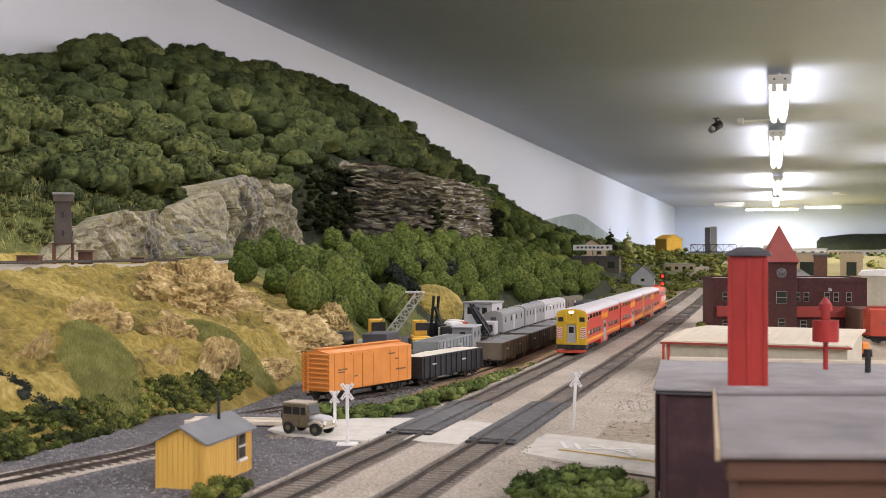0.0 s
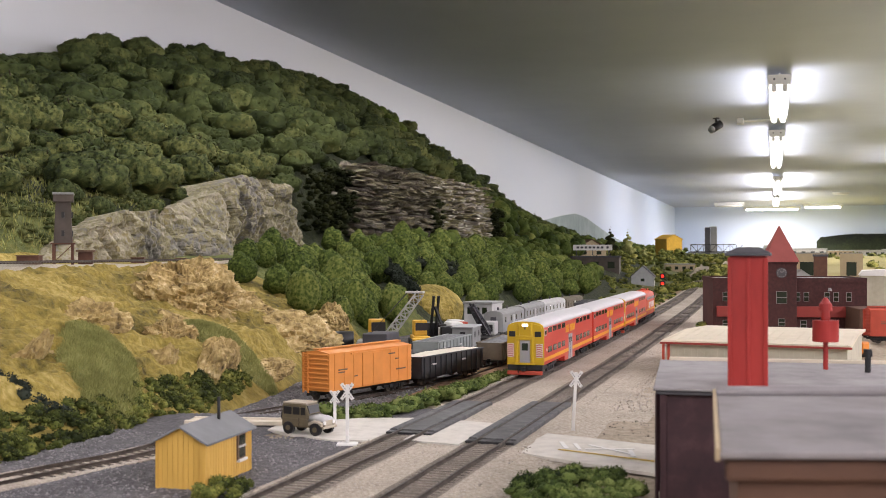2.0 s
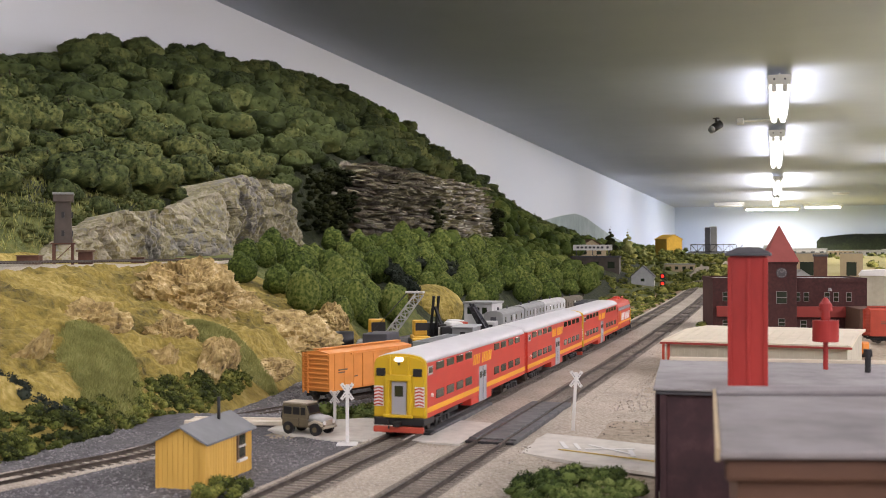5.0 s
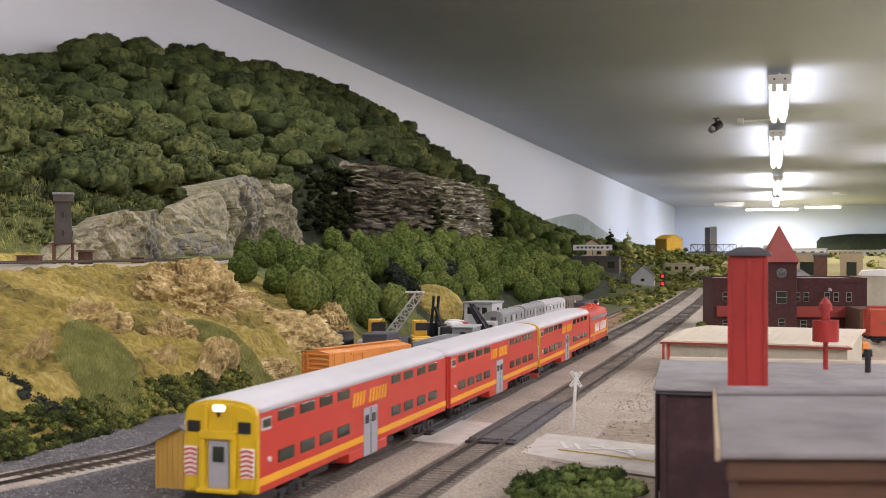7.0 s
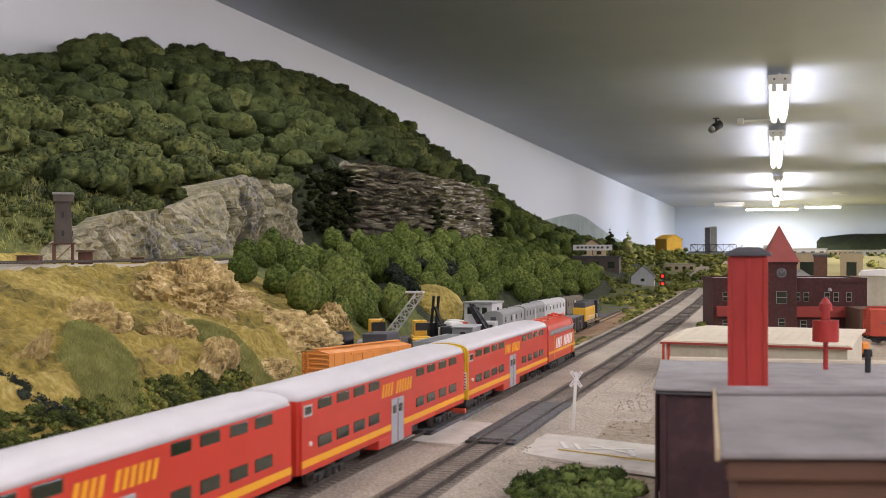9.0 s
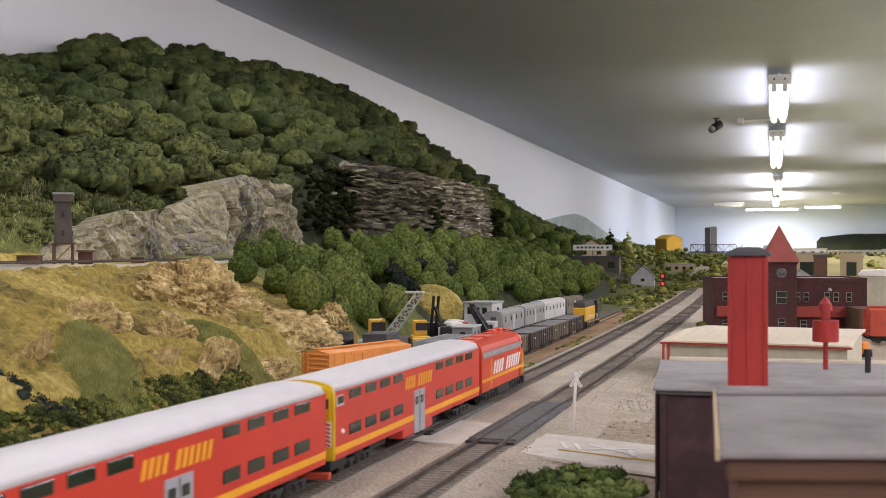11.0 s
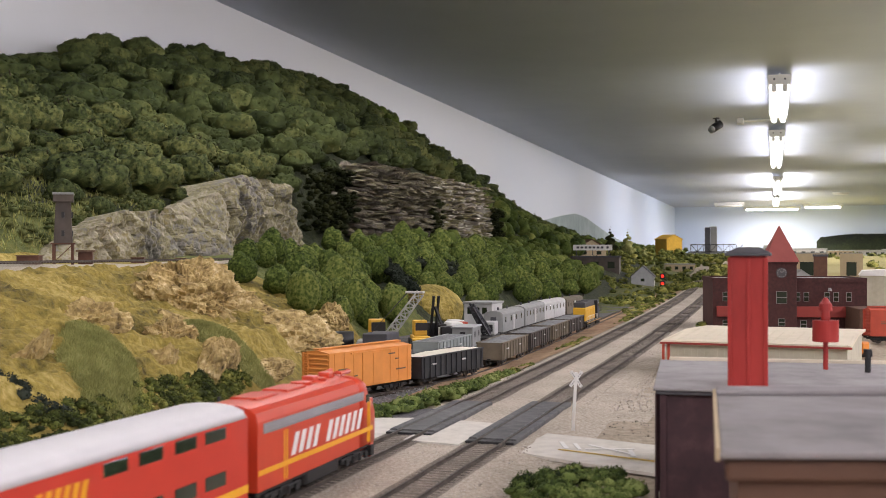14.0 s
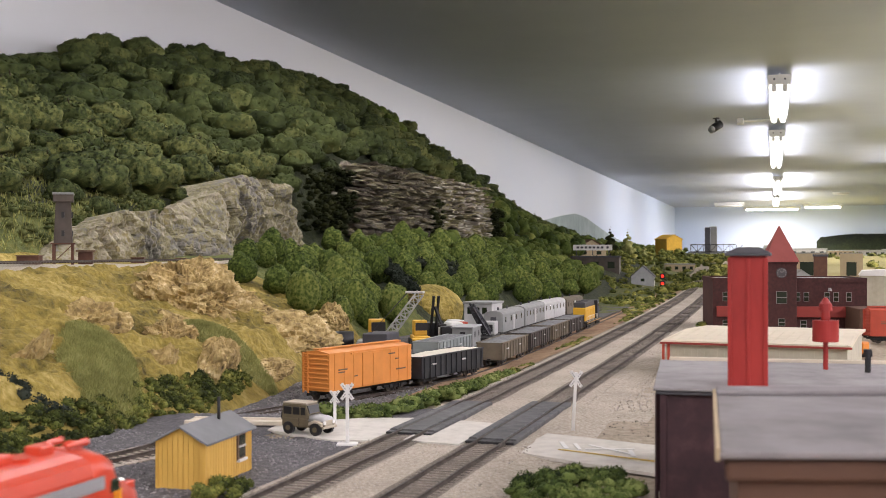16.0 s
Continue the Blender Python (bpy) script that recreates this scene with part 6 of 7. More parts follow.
    part("platform", box(B(), -0.0155, 0.0155, -0.036, 0.040, 0.0082, 0.0101), M["grime"], c)
    freight_wheels(c, 0.08)
    w1 = work_car(yard_pose(YARD2, 1.975), 0.170, 0.0300, M["carsilver"], "grey wooden work car with a pale end")
    for y, L, h, mt, lab in ((2.165, 0.185, 0.0310, "carsilver", "long grey work car with an arched roof"), (2.36, 0.185, 0.0320, "carpale", "pale grey work car in the string"), (2.55, 0.170, 0.0310, "hopper", "dull brown work car at the end of the string")):
        work_car(yard_pose(YARD2, y), L, h, M[mt], lab, 6)
    # cranes
    k = thing("crane", pose(-0.525, 1.53, -0.026), "steel lattice-boom crane standing behind the boxcar", "crane")
    part("crane_base", box(B(), -0.022, 0.022, -0.040, 0.040, 0.006, 0.020, bevel=0.002), M["grime"], k)
    part("crane_house", box(B(), -0.018, 0.018, -0.045, 0.010, 0.020, 0.038, bevel=0.002), M["darkgrey"], k)
    lattice(k, "boom", (-0.006, 0.002, 0.018), (0.047, 0.016, 0.092), 0.013, 0.010, 9, M["cranesteel"])
    part("boom_head", box(B(), 0.026, 0.052, 0.011, 0.021, 0.0915, 0.0945, bevel=0.0006), M["carpale"], k)
    cab = B()
    for s in (-0.002, 0.002):
        rod(cab, (0.028, 0.016 + s, 0.0925), (-0.012, -0.03, 0.036), 0.0004, seg=5)
    rod(cab, (0.048, 0.016, 0.091), (0.048, 0.016, 0.045), 0.0004, seg=5)
    part("cable", cab, M["black"], k)
    k = thing("crane", yard_pose(YARD2, 1.79, YARD_Z), "dark wrecking crane with a lattice boom on a flat car", "crane")
    part("flat_deck", box(B(), -0.0165, 0.0165, -0.062, 0.055, 0.0085, 0.0120, bevel=0.0006), M["grime"], k)
    part("crane_house", box(B(), -0.0145, 0.0145, 0.004, 0.046, 0.0120, 0.0330, bevel=0.0015), M["carpale"], k, "pale grey machinery house")
    part("house_window", box(B(), 0.002, 0.011, 0.0033, 0.0042, 0.018, 0.029), M["black"], k)
    lattice(k, "boom", (0.003, 0.0, 0.016), (-0.010, -0.085, 0.064), 0.010, 0.006, 9, M["darkgrey"])
    freight_wheels(k, 0.11)
    # machines, tank and loads further back
    for x, y, sc, lab in ((-0.567, 1.615, 1.45, "yellow loader parked behind the crane"), (-0.523, 1.69, 1.3, "small yellow tractor in the yard")):
        v = thing("loader", pose(x, y, -0.0255, 0, 0, 25), lab, "loader")
        part("chassis", box(B(), -0.010, 0.010, -0.018, 0.018, 0.006, 0.016, bevel=0.0012), M["machyellow"], v)
        part("cab", box(B(), -0.008, 0.008, -0.004, 0.011, 0.016, 0.034, bevel=0.0012), M["machyellow"], v)
        part("cab_window", box(B(), -0.006, 0.0084, -0.0045, 0.008, 0.022, 0.031), M["black"], v)
        part("boom_arm", box(B(), -0.012, 0.012, -0.030, -0.016, 0.010, 0.014, bevel=0.001), M["machyellow"], v)
        for a in (-0.012, 0.012):
            for b in (-1, 1):
                part("wheel", rod(B(), (b * 0.009, a, 0.0065), (b * 0.0125, a, 0.0065), 0.0065, seg=14), M["black"], v)
        v.scale = (sc, sc, sc)
    v = thing("tank", pose(-0.578, 1.50, -0.0255, 0, 0, -72), "black cylindrical tank on a grey cradle", "tank")
    part("shell", rod(B(), (0, -0.030, 0.026), (0, 0.016, 0.026), 0.0130, seg=20), M["black"], v, "", True)
    part("cradle", box(B(), -0.014, 0.014, -0.032, 0.040, 0.0, 0.0145, bevel=0.001), M["carsilver"], v)
    part("cover", box(B(), -0.012, 0.012, 0.020, 0.052, 0.014, 0.028, bevel=0.005), M["carpale"], v, "pale rounded cover")
    v = thing("dark_truck", pose(-0.488, 1.72, -0.0255, 0, 0, 20), "black truck with an orange chassis in the yard", "truck")
    part("cab", box(B(), -0.011, 0.011, -0.016, 0.006, 0.012, 0.034, bevel=0.002), M["black"], v)
    part("chassis", box(B(), -0.010, 0.010, -0.020, 0.035, 0.006, 0.012, bevel=0.001), M["orange"], v)
    part("bed", box(B(), -0.012, 0.012, 0.008, 0.036, 0.012, 0.030, bevel=0.001), M["carpale"], v)
    for a in (-0.010, 0.024):
        for b in (-1, 1):
            part("wheel", rod(B(), (b * 0.008, a, 0.006), (b * 0.012, a, 0.006), 0.006, seg=14), M["black"], v)
    v = thing("excavator", pose(-0.535, 1.80, -0.0255, 0, 0, 15), "black power shovel with a raised boom among the yard machines", "excavator")
    for a in (-1, 1):
        part("crawler", box(B(), a * 0.008, a * 0.014, -0.018, 0.018, 0, 0.008, bevel=0.003), M["grime"], v)
    part("house", box(B(), -0.013, 0.013, -0.008, 0.026, 0.009, 0.034, bevel=0.002), M["black"], v)
    part("cab_window", box(B(), 0.0125, 0.0134, -0.006, 0.004, 0.022, 0.031), M["carpale"], v)
    part("counterweight", box(B(), -0.012, 0.012, 0.026, 0.031, 0.010, 0.026, bevel=0.002), M["redcar"], v)
    for a in (-0.004, 0.004):
        part("boom_beam", beam(B(), (a, -0.008, 0.014), (a + 0.006, -0.020, 0.078), 0.003, 0.004), M["black"], v)
    part("stick", beam(B(), (0.004, -0.016, 0.060), (0.016, -0.034, 0.030), 0.004, 0.004), M["black"], v)
    part("bucket", box(B(), 0.009, 0.023, -0.042, -0.028, 0.020, 0.034, bevel=0.002), M["grime"], v)
    v = thing("red_truck", pose(-0.512, 1.875, -0.0255, 0, 0, 40), "red and white truck parked behind the caboose", "truck")
    part("cab", box(B(), -0.010, 0.010, -0.020, -0.004, 0.008, 0.032, bevel=0.003), M["redcar"], v)
    part("windshield", box(B(), -0.008, 0.008, -0.0206, -0.0198, 0.020, 0.028), M["glass"], v)
    part("bed", box(B(), -0.011, 0.011, -0.003, 0.030, 0.010, 0.034, bevel=0.003), M["white"], v)
    for a in (-0.012, 0.020):
        for b in (-1, 1):
            part("wheel", rod(B(), (b * 0.007, a, 0.006), (b * 0.011, a, 0.006), 0.006, seg=14), M["black"], v)
    v = thing("yard_office", pose(-0.505, 2.02, -0.0255, 0, 0, -5), "pale two-storey yard office with a flat roof", "office")
    part("wall", box(B(), -0.026, 0.026, -0.030, 0.030, 0.0, 0.056), M["carpale"], v)
    part("roof", box(B(), -0.028, 0.028, -0.034, 0.034, 0.056, 0.060, bevel=0.0008), M["carsilver"], v)
    for i in range(3):
        part("window", box(B(), -0.020 + i * 0.014, -0.011 + i * 0.014, -0.0304, -0.0296, 0.038, 0.050), M["glass"], v)
    v = thing("white_truck", pose(-0.50, 1.80, -0.0255, 0, 0, 30), "white covered truck among the machines", "truck")
    part("bed", box(B(), -0.012, 0.012, -0.022, 0.022, 0.010, 0.036, bevel=0.004), M["white"], v)
    part("cab", box(B(), -0.011, 0.011, 0.022, 0.036, 0.008, 0.028, bevel=0.003), M["darkgrey"], v)
    for a in (-0.014, 0.028):
        for b in (-1, 1):
            part("wheel", rod(B(), (b * 0.008, a, 0.006), (b * 0.012, a, 0.006), 0.006, seg=14), M["black"], v)


# ---- things by the crossing ----
def shed():
    t = thing("shed", pose(-0.3105, 0.5905, -0.0056, 0, 0, 2.0), "small yellow board shed with a grey gable roof", "shed")
    W, L, h, r = 0.0140, 0.030, 0.0265, 0.0340
    part("wall", prism(B(), [(-W, 0), (-W, h), (0, r), (W, h), (W, 0)], -L, L), M["shedyellow"], t)
    for e in (-1, 1):
        for i in range(9):
            x = -W + 2 * W * (i + 0.5) / 9
            top = h + (r - h) * (1 - abs(x) / W) - 0.0012
            part("board", box(B(), x - 0.00135, x + 0.00135, e * L, e * (L + 0.0004), 0.0003, top), M["shedyellow"], t)
    for s in (-1, 1):
        for i in range(18):
            y = -L + 2 * L * (i + 0.5) / 18
            if s == 1 and 0.011 < y < 0.0225:
                part("board", box(B(), s * W, s * (W + 0.0004), y - 0.00145, y + 0.00145, 0.0003, 0.0085), M["shedyellow"], t)
                continue
            part("board", box(B(), s * W, s * (W + 0.0004), y - 0.00145, y + 0.00145, 0.0003, h - 0.0004), M["shedyellow"], t)
        for y in (-L, L):
            part("corner_trim", box(B(), s * (W - 0.0008), s * (W + 0.0008), y - 0.0009, y + 0.0009, 0, h), M["shedyellow"], t)
        rf = B()
        k = 0.0018
        lo, hi = Vector((s * (W + 0.0030), 0, h - 0.0016)), Vector((0, 0, r + 0.0002))
        for a, b in ((lo, hi),):
            q = [rf.verts.new((p.x, y, p.z + dz)) for y in (-L - 0.0030, L + 0.0030) for p in (a, b) for dz in (0, 0.0011)]
            for f in ((0, 1, 3, 2), (4, 6, 7, 5), (0, 4, 5, 1), (2, 3, 7, 6), (1, 5, 7, 3), (0, 2, 6, 4)):
                rf.faces.new([q[i] for i in f])
        bmesh.ops.recalc_face_normals(rf, faces=rf.faces)
        part("roof", rf, M["shedroof"], t, "dark grey tar-paper roof slope")
    w = part("window", box(B(), W - 0.0002, W + 0.0010, 0.0112, 0.0222, 0.0088, 0.0252, bevel=0.0003), M["darkwood"], t, "dark double-hung window")
    part("pane", box(B(), W + 0.0006, W + 0.0012, 0.0130, 0.0204, 0.0108, 0.0164), M["glass"], w)
    part("pane", box(B(), W + 0.0006, W + 0.0012, 0.0130, 0.0204, 0.0180, 0.0236), M["glass"], w)
    part("sill", box(B(), W, W + 0.0022, 0.0112, 0.0222, 0.0086, 0.0100), M["white"], w)
    part("meeting_rail", box(B(), W, W + 0.0016, 0.0122, 0.0212, 0.0166, 0.0178), M["carpale"], w)
    part("stove_pipe", rod(B(), (0.0035, 0.010, r - 0.004), (0.0035, 0.010, r + 0.012), 0.0010, seg=8), M["black"], t, "black stove pipe", True)


def jeep():
    t = thing("jeep", pose(-0.3145, 0.752, -0.0038, 0, 0, -103) @ Matrix.Scale(0.92, 4), "dusty khaki hard-top utility jeep on the road", "car")
    bd = B()
    box(bd, -0.0088, 0.0088, -0.0195, 0.0045, 0.0052, 0.0125, bevel=0.0009)
    box(bd, -0.0080, 0.0080, 0.0040, 0.0178, 0.0052, 0.0105, bevel=0.0009)
    part("lower_body", bd, M["jeep"], t, "dark khaki lower body")
    top = loft(B(), [(-0.0192, [(-0.0086, 0.0122), (-0.0080, 0.0215), (-0.0066, 0.0228), (0.0066, 0.0228), (0.0080, 0.0215), (0.0086, 0.0122)]), (0.0022, [(-0.0086, 0.0122), (-0.0080, 0.0220), (-0.0066, 0.0232), (0.0066, 0.0232), (0.0080, 0.0220), (0.0086, 0.0122)]), (0.0050, [(-0.0086, 0.0122), (-0.0079, 0.0150), (-0.0066, 0.0160), (0.0066, 0.0160), (0.0079, 0.0150), (0.0086, 0.0122)])])
    part("hard_top", top, M["jeep"], t, "khaki hard top")
    part("roof", box(B(), -0.0078, 0.0078, -0.0190, 0.0026, 0.0228, 0.0240, bevel=0.0005), M["jeeptan"], t, "roof in a lighter tan than the shaded sides")
    part("hood", loft(B(), [(0.0040, [(-0.0076, 0.0105), (-0.0074, 0.0142), (-0.0045, 0.0152), (0.0045, 0.0152), (0.0074, 0.0142), (0.0076, 0.0105)]), (0.0165, [(-0.0070, 0.0100), (-0.0068, 0.0130), (-0.0040, 0.0140), (0.0040, 0.0140), (0.0068, 0.0130), (0.0070, 0.0100)]), (0.0180, [(-0.0066, 0.0098), (-0.0064, 0.0118), (-0.0038, 0.0126), (0.0038, 0.0126), (0.0064, 0.0118), (0.0066, 0.0098)])]), M["carpale"], t, "pale dusty hood", True)
    part("grille", box(B(), -0.0050, 0.0050, 0.0176, 0.0184, 0.0062, 0.0112, bevel=0.0004), M["jeeptan"], t)
    part("windshield", box(B(), -0.0068, 0.0068, -0.0004, 0.0004, -0.0030, 0.0030, m=pose(0, 0.0040, 0.0189, 22, 0, 0)), M["black"], t, "dark windshield")
    for s in (-1, 1):
        for a, b in ((-0.0180, -0.0105), (-0.0092, -0.0030), (-0.0018, 0.0022)):
            part("side_window", box(B(), s * 0.0079, s * 0.0087, a, b, 0.0148, 0.0206, bevel=0.0003), M["black"], t)
        part("door_seam", box(B(), s * 0.0085, s * 0.0090, -0.0034, -0.0030, 0.0060, 0.0124), M["grime"], t)
        part("fender", loft(B(), [(0.0060, [(s * 0.0066, 0.0075), (s * 0.0066, 0.0100), (s * 0.0098, 0.0094), (s * 0.0098, 0.0075)]), (0.0100, [(s * 0.0066, 0.0095), (s * 0.0066, 0.0115), (s * 0.0098, 0.0110), (s * 0.0098, 0.0095)]), (0.0145, [(s * 0.0066, 0.0095), (s * 0.0066, 0.0113), (s * 0.0098, 0.0108), (s * 0.0098, 0.0095)]), (0.0178, [(s * 0.0066, 0.0070), (s * 0.0066, 0.0100), (s * 0.0096, 0.0095), (s * 0.0096, 0.0070)])]), M["jeeptan"], t)
        part("headlight", rod(B(), (s * 0.0058, 0.0178, 0.0096), (s * 0.0058, 0.0189, 0.0096), 0.0014, seg=12), M["white"], t)
        for y in (-0.0130, 0.0118):
            w = part("wheel", rod(B(), (s * 0.0066, y, 0.0046), (s * 0.0096, y, 0.0046), 0.0048, seg=18), M["black"], t, "black tyre")
            part("hub", rod(B(), (s * 0.0094, y, 0.0046), (s * 0.0100, y, 0.0046), 0.0021, seg=12), M["jeep"], w)
    part("bumper", box(B(), -0.0088, 0.0088, 0.0182, 0.0198, 0.0052, 0.0070, bevel=0.0004), M["jeeptan"], t)
    part("spare_wheel", rod(B(), (0.002, -0.0195, 0.0130), (0.002, -0.0220, 0.0130), 0.0046, seg=18), M["black"], t)
    # planks laid beside the road
    for i, (y, z) in enumerate(((0.783, 0.0), (0.790, 0.0005), (0.776, -0.0004))):
        p = thing("plank", pose(-0.375, y, -0.0036 + z, 0, 0, 8 + i * 2), "pale timber plank lying by the road", "plank", "planks by the road")
        part("timber", box(B(), -0.046, 0.046, -0.0025, 0.0025, 0, 0.0022 + i * 0.0004, bevel=0.0003), M["cream"], p)


def crossbuck(x, y, z, h, turn, label, size=1.0, lean=0.0, base=True):
    t = thing("crossing_sign", pose(x, y, z, lean, lean * 0.6, turn), label, "crossing sign", "crossbucks at the crossing")
    part("post", box(B(), -0.0011, 0.0011, -0.0009, 0.0009, 0, h, bevel=0.0002), M["white"], t, "white post")
    if base:
        part("base", box(B(), -0.0070, 0.0070, -0.0055, 0.0055, 0.0002, 0.0016, bevel=0.0004), M["white"], t)
    c = h - 0.0062 * size
    for a in (54, -54):
        m = pose(0, -0.0014 - (0.0003 if a > 0 else 0), c, 0, a, 0)
        bl = part("blade", box(B(), -0.0092 * size, 0.0092 * size, -0.0004, 0.0004, -0.0016 * size, 0.0016 * size, m=m, bevel=0.0002), M["white"], t, "white crossbuck blade")
        bars = B()
        for k in (-0.006, -0.0035, 0.0035, 0.006):
            box(bars, (k - 0.0008) * size, (k + 0.0008) * size, -0.0006, -0.0003, -0.0004 * size, 0.0004 * size, m=m)
        part("lettering", bars, M["carsilver"], bl)
    return t


def signal():
    t = thing("railway_signal", pose(-0.372, 4.07, ground_z(-0.372, 4.07)), "black two-head trackside signal showing red", "signal")
    part("mast", rod(B(), (0, 0, 0), (0, 0, 0.065), 0.0022, seg=8), M["black"], t)
    for z in (0.034, 0.060):
        hd = part("signal_head", box(B(), -0.009, 0.009, -0.006, 0.004, z - 0.010, z + 0.010, bevel=0.002), M["black"], t)
        part("lens", rod(B(), (0, -0.0062, z), (0, -0.0085, z), 0.0055, seg=12), M["signalred"], hd, "lit red lens")


# ---- buildings ----
def framed_window(parent, x0, x1, z0, z1, y, mat="carsilver", bars=1):
    w = part("window", box(B(), x0, x1, y - 0.0006, y + 0.0010, z0, z1), M[mat], parent, "pale sash window")
    n = 2
    for i in range(n):
        a, b = z0 + (z1 - z0) * (i / n) + 0.0006, z0 + (z1 - z0) * ((i + 1) / n) - 0.0006
        part("pane", box(B(), x0 + 0.0007, x1 - 0.0007, y - 0.0011, y + 0.0004, a, b), M["glass"], w)
    return w


def maroon_building():
    """The long dark building by the road, flat-roofed, with a stack and vents."""
    t = thing("warehouse", pose(-0.0563, 0.588, -0.006, 0, 0, 4.0) @ Matrix.Scale(0.88, 4), "dark maroon building with a grey flat roof", "warehouse")
    X, Y, h = 0.235, 0.172, 0.0677
    part("wall", box(B(), 0.0015, X, 0.0015, Y, 0.0, h, bevel=0.0008), M["maroon"], t, "dark maroon wall")
    for x in (0.0012, 0.045, 0.09, 0.135, 0.18):
        part("pilaster", box(B(), x, x + 0.004, 0.0, 0.004, 0, h - 0.001, bevel=0.0005), M["maroon"], t)
    part("cornice", box(B(), -0.0010, X, -0.0014, Y, h - 0.0018, h + 0.0006, bevel=0.0005), M["darkgrey"], t, "dark grey cornice")
    part("roof", box(B(), -0.0024, X, -0.0028, Y + 0.002, h + 0.0006, h + 0.0022, bevel=0.0005), M["flatroof"], t, "weathered grey flat roof")
    part("parapet", box(B(), 0.004, X, Y - 0.003, Y + 0.001, h + 0.002, h + 0.0045, bevel=0.0005), M["cream"], t, "cream rear parapet strip")
    z = -0.006 + 0.88 * (h + 0.0022)
    for i, (x, y) in enumerate(((-0.001, 0.02), (-0.001, 0.05), (-0.0015, 0.08))):
        part("downpipe", rod(B(), (x, y, 0), (x, y, h - 0.004), 0.0010, seg=8), M["maroon"], t)
    s = thing("roof_stack", pose(-0.0123, 0.610, z, 0, 0, -1) @ Matrix.Scale(0.88, 4), "tall square red stack with a dark cap on the roof", "chimney")
    hh = 0.0755
    sb = B()
    box(sb, -0.0102, 0.0102, -0.0105, 0.0105, 0, hh, bevel=0.0006)
    part("shaft", sb, M["chimney"], s, "red painted shaft")
    for e in (-1, 1):
        part("corner_strip", box(B(), e * 0.0088, e * 0.0112, -0.0112, -0.0085, 0, hh - 0.001, bevel=0.0003), M["chimney"], s)
    part("middle_strip", box(B(), -0.0008, 0.0014, -0.0111, -0.0095, 0, hh - 0.001, bevel=0.0003), M["chimney"], s)
    part("cap", loft(B(), [(0, [(-0.0128, 0), (0.0128, 0), (0.0128, 0.0256), (-0.0128, 0.0256)]), (0.0016, [(-0.0128, 0), (0.0128, 0), (0.0128, 0.0256), (-0.0128, 0.0256)]), (0.0050, [(-0.006, 0.0068), (0.006, 0.0068), (0.006, 0.0188), (-0.006, 0.0188)])]), M["darkgrey"], s, "dark grey tapered cap").matrix_local = pose(0, 0.0128, hh, 90, 0, 0)
    d = thing("roof_vent", pose(0.0292, 0.704, z) @ Matrix.Scale(0.88, 4), "round red dust collector on a pole", "roof vent")
    part("pole", rod(B(), (0, 0, 0), (0, 0, 0.022), 0.0017, seg=10), M["chimney"], d)
    part("drum", rod(B(), (0, 0, 0.0185), (0, 0, 0.0325), 0.0084, seg=28), M["chimney"], d, "red drum", False)
    part("neck", rod(B(), (0, 0, 0.0325), (0, 0, 0.0400), 0.0030, 0.0026, 14), M["chimney"], d)
    part("hood", rod(B(), (0, 0, 0.0390), (0, 0, 0.0435), 0.0044, 0.0040, 18), M["chimney"], d)
    part("cone", rod(B(), (0, 0, 0.0435), (0, 0, 0.0475), 0.0038, 0.0012, 18), M["chimney"], d)
    v = thing("vent_pipe", pose(0.0515, 0.6926, z) @ Matrix.Scale(0.88, 4), "short black vent pipe on the roof", "vent pipe")
    part("pipe", rod(B(), (0, 0, 0), (0, 0, 0.0125), 0.0019, seg=10), M["black"], v)
    part("cowl", rod(B(), (0, 0, 0.0105), (0, 0, 0.0150), 0.0030, 0.0026, 12), M["black"], v)


def brown_building():
    """The building right under the viewer, its gable end askew to its front."""
    t = thing("brown_house", pose(-0.0130, 0.3190, -0.006, 0, 0, 15.0), "brown building with a broad grey roof near the viewer", "house")
    h, X, Y = 0.074, 0.170, 0.134
    skew = Matrix(((1, 0.21, 0, 0), (0, 1, 0, 0), (0, 0, 1, 0), (0, 0, 0, 1)))

    def slab(x0, x1, y0, y1, z0, z1, bevel=0.0):
        return box(B(), x0, x1, y0, y1, z0, z1, m=skew, bevel=bevel)
    part("wall", slab(0.004, X - 0.004, 0.004, Y - 0.006, 0, h - 0.0066), M["brownwall"], t, "plain brown wall")
    part("eave", slab(0.0006, X, 0.0012, Y - 0.002, h - 0.0065, h - 0.0005, 0.0012), M["brownwall"], t)
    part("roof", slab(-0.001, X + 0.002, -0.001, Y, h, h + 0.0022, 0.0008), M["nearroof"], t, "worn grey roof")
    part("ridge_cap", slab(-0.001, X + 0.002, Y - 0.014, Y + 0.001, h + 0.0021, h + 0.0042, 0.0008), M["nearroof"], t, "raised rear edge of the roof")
    part("rake_trim", slab(-0.0022, -0.0008, -0.0005, Y, h - 0.0005, h + 0.0030, 0.0004), M["tanwall"], t, "yellowish trim along the roof edge")
    part("window", slab(0.020, 0.040, 0.0025, 0.0042, h - 0.040, h - 0.0165, 0.0004), M["carpale"], t, "pale window frame")


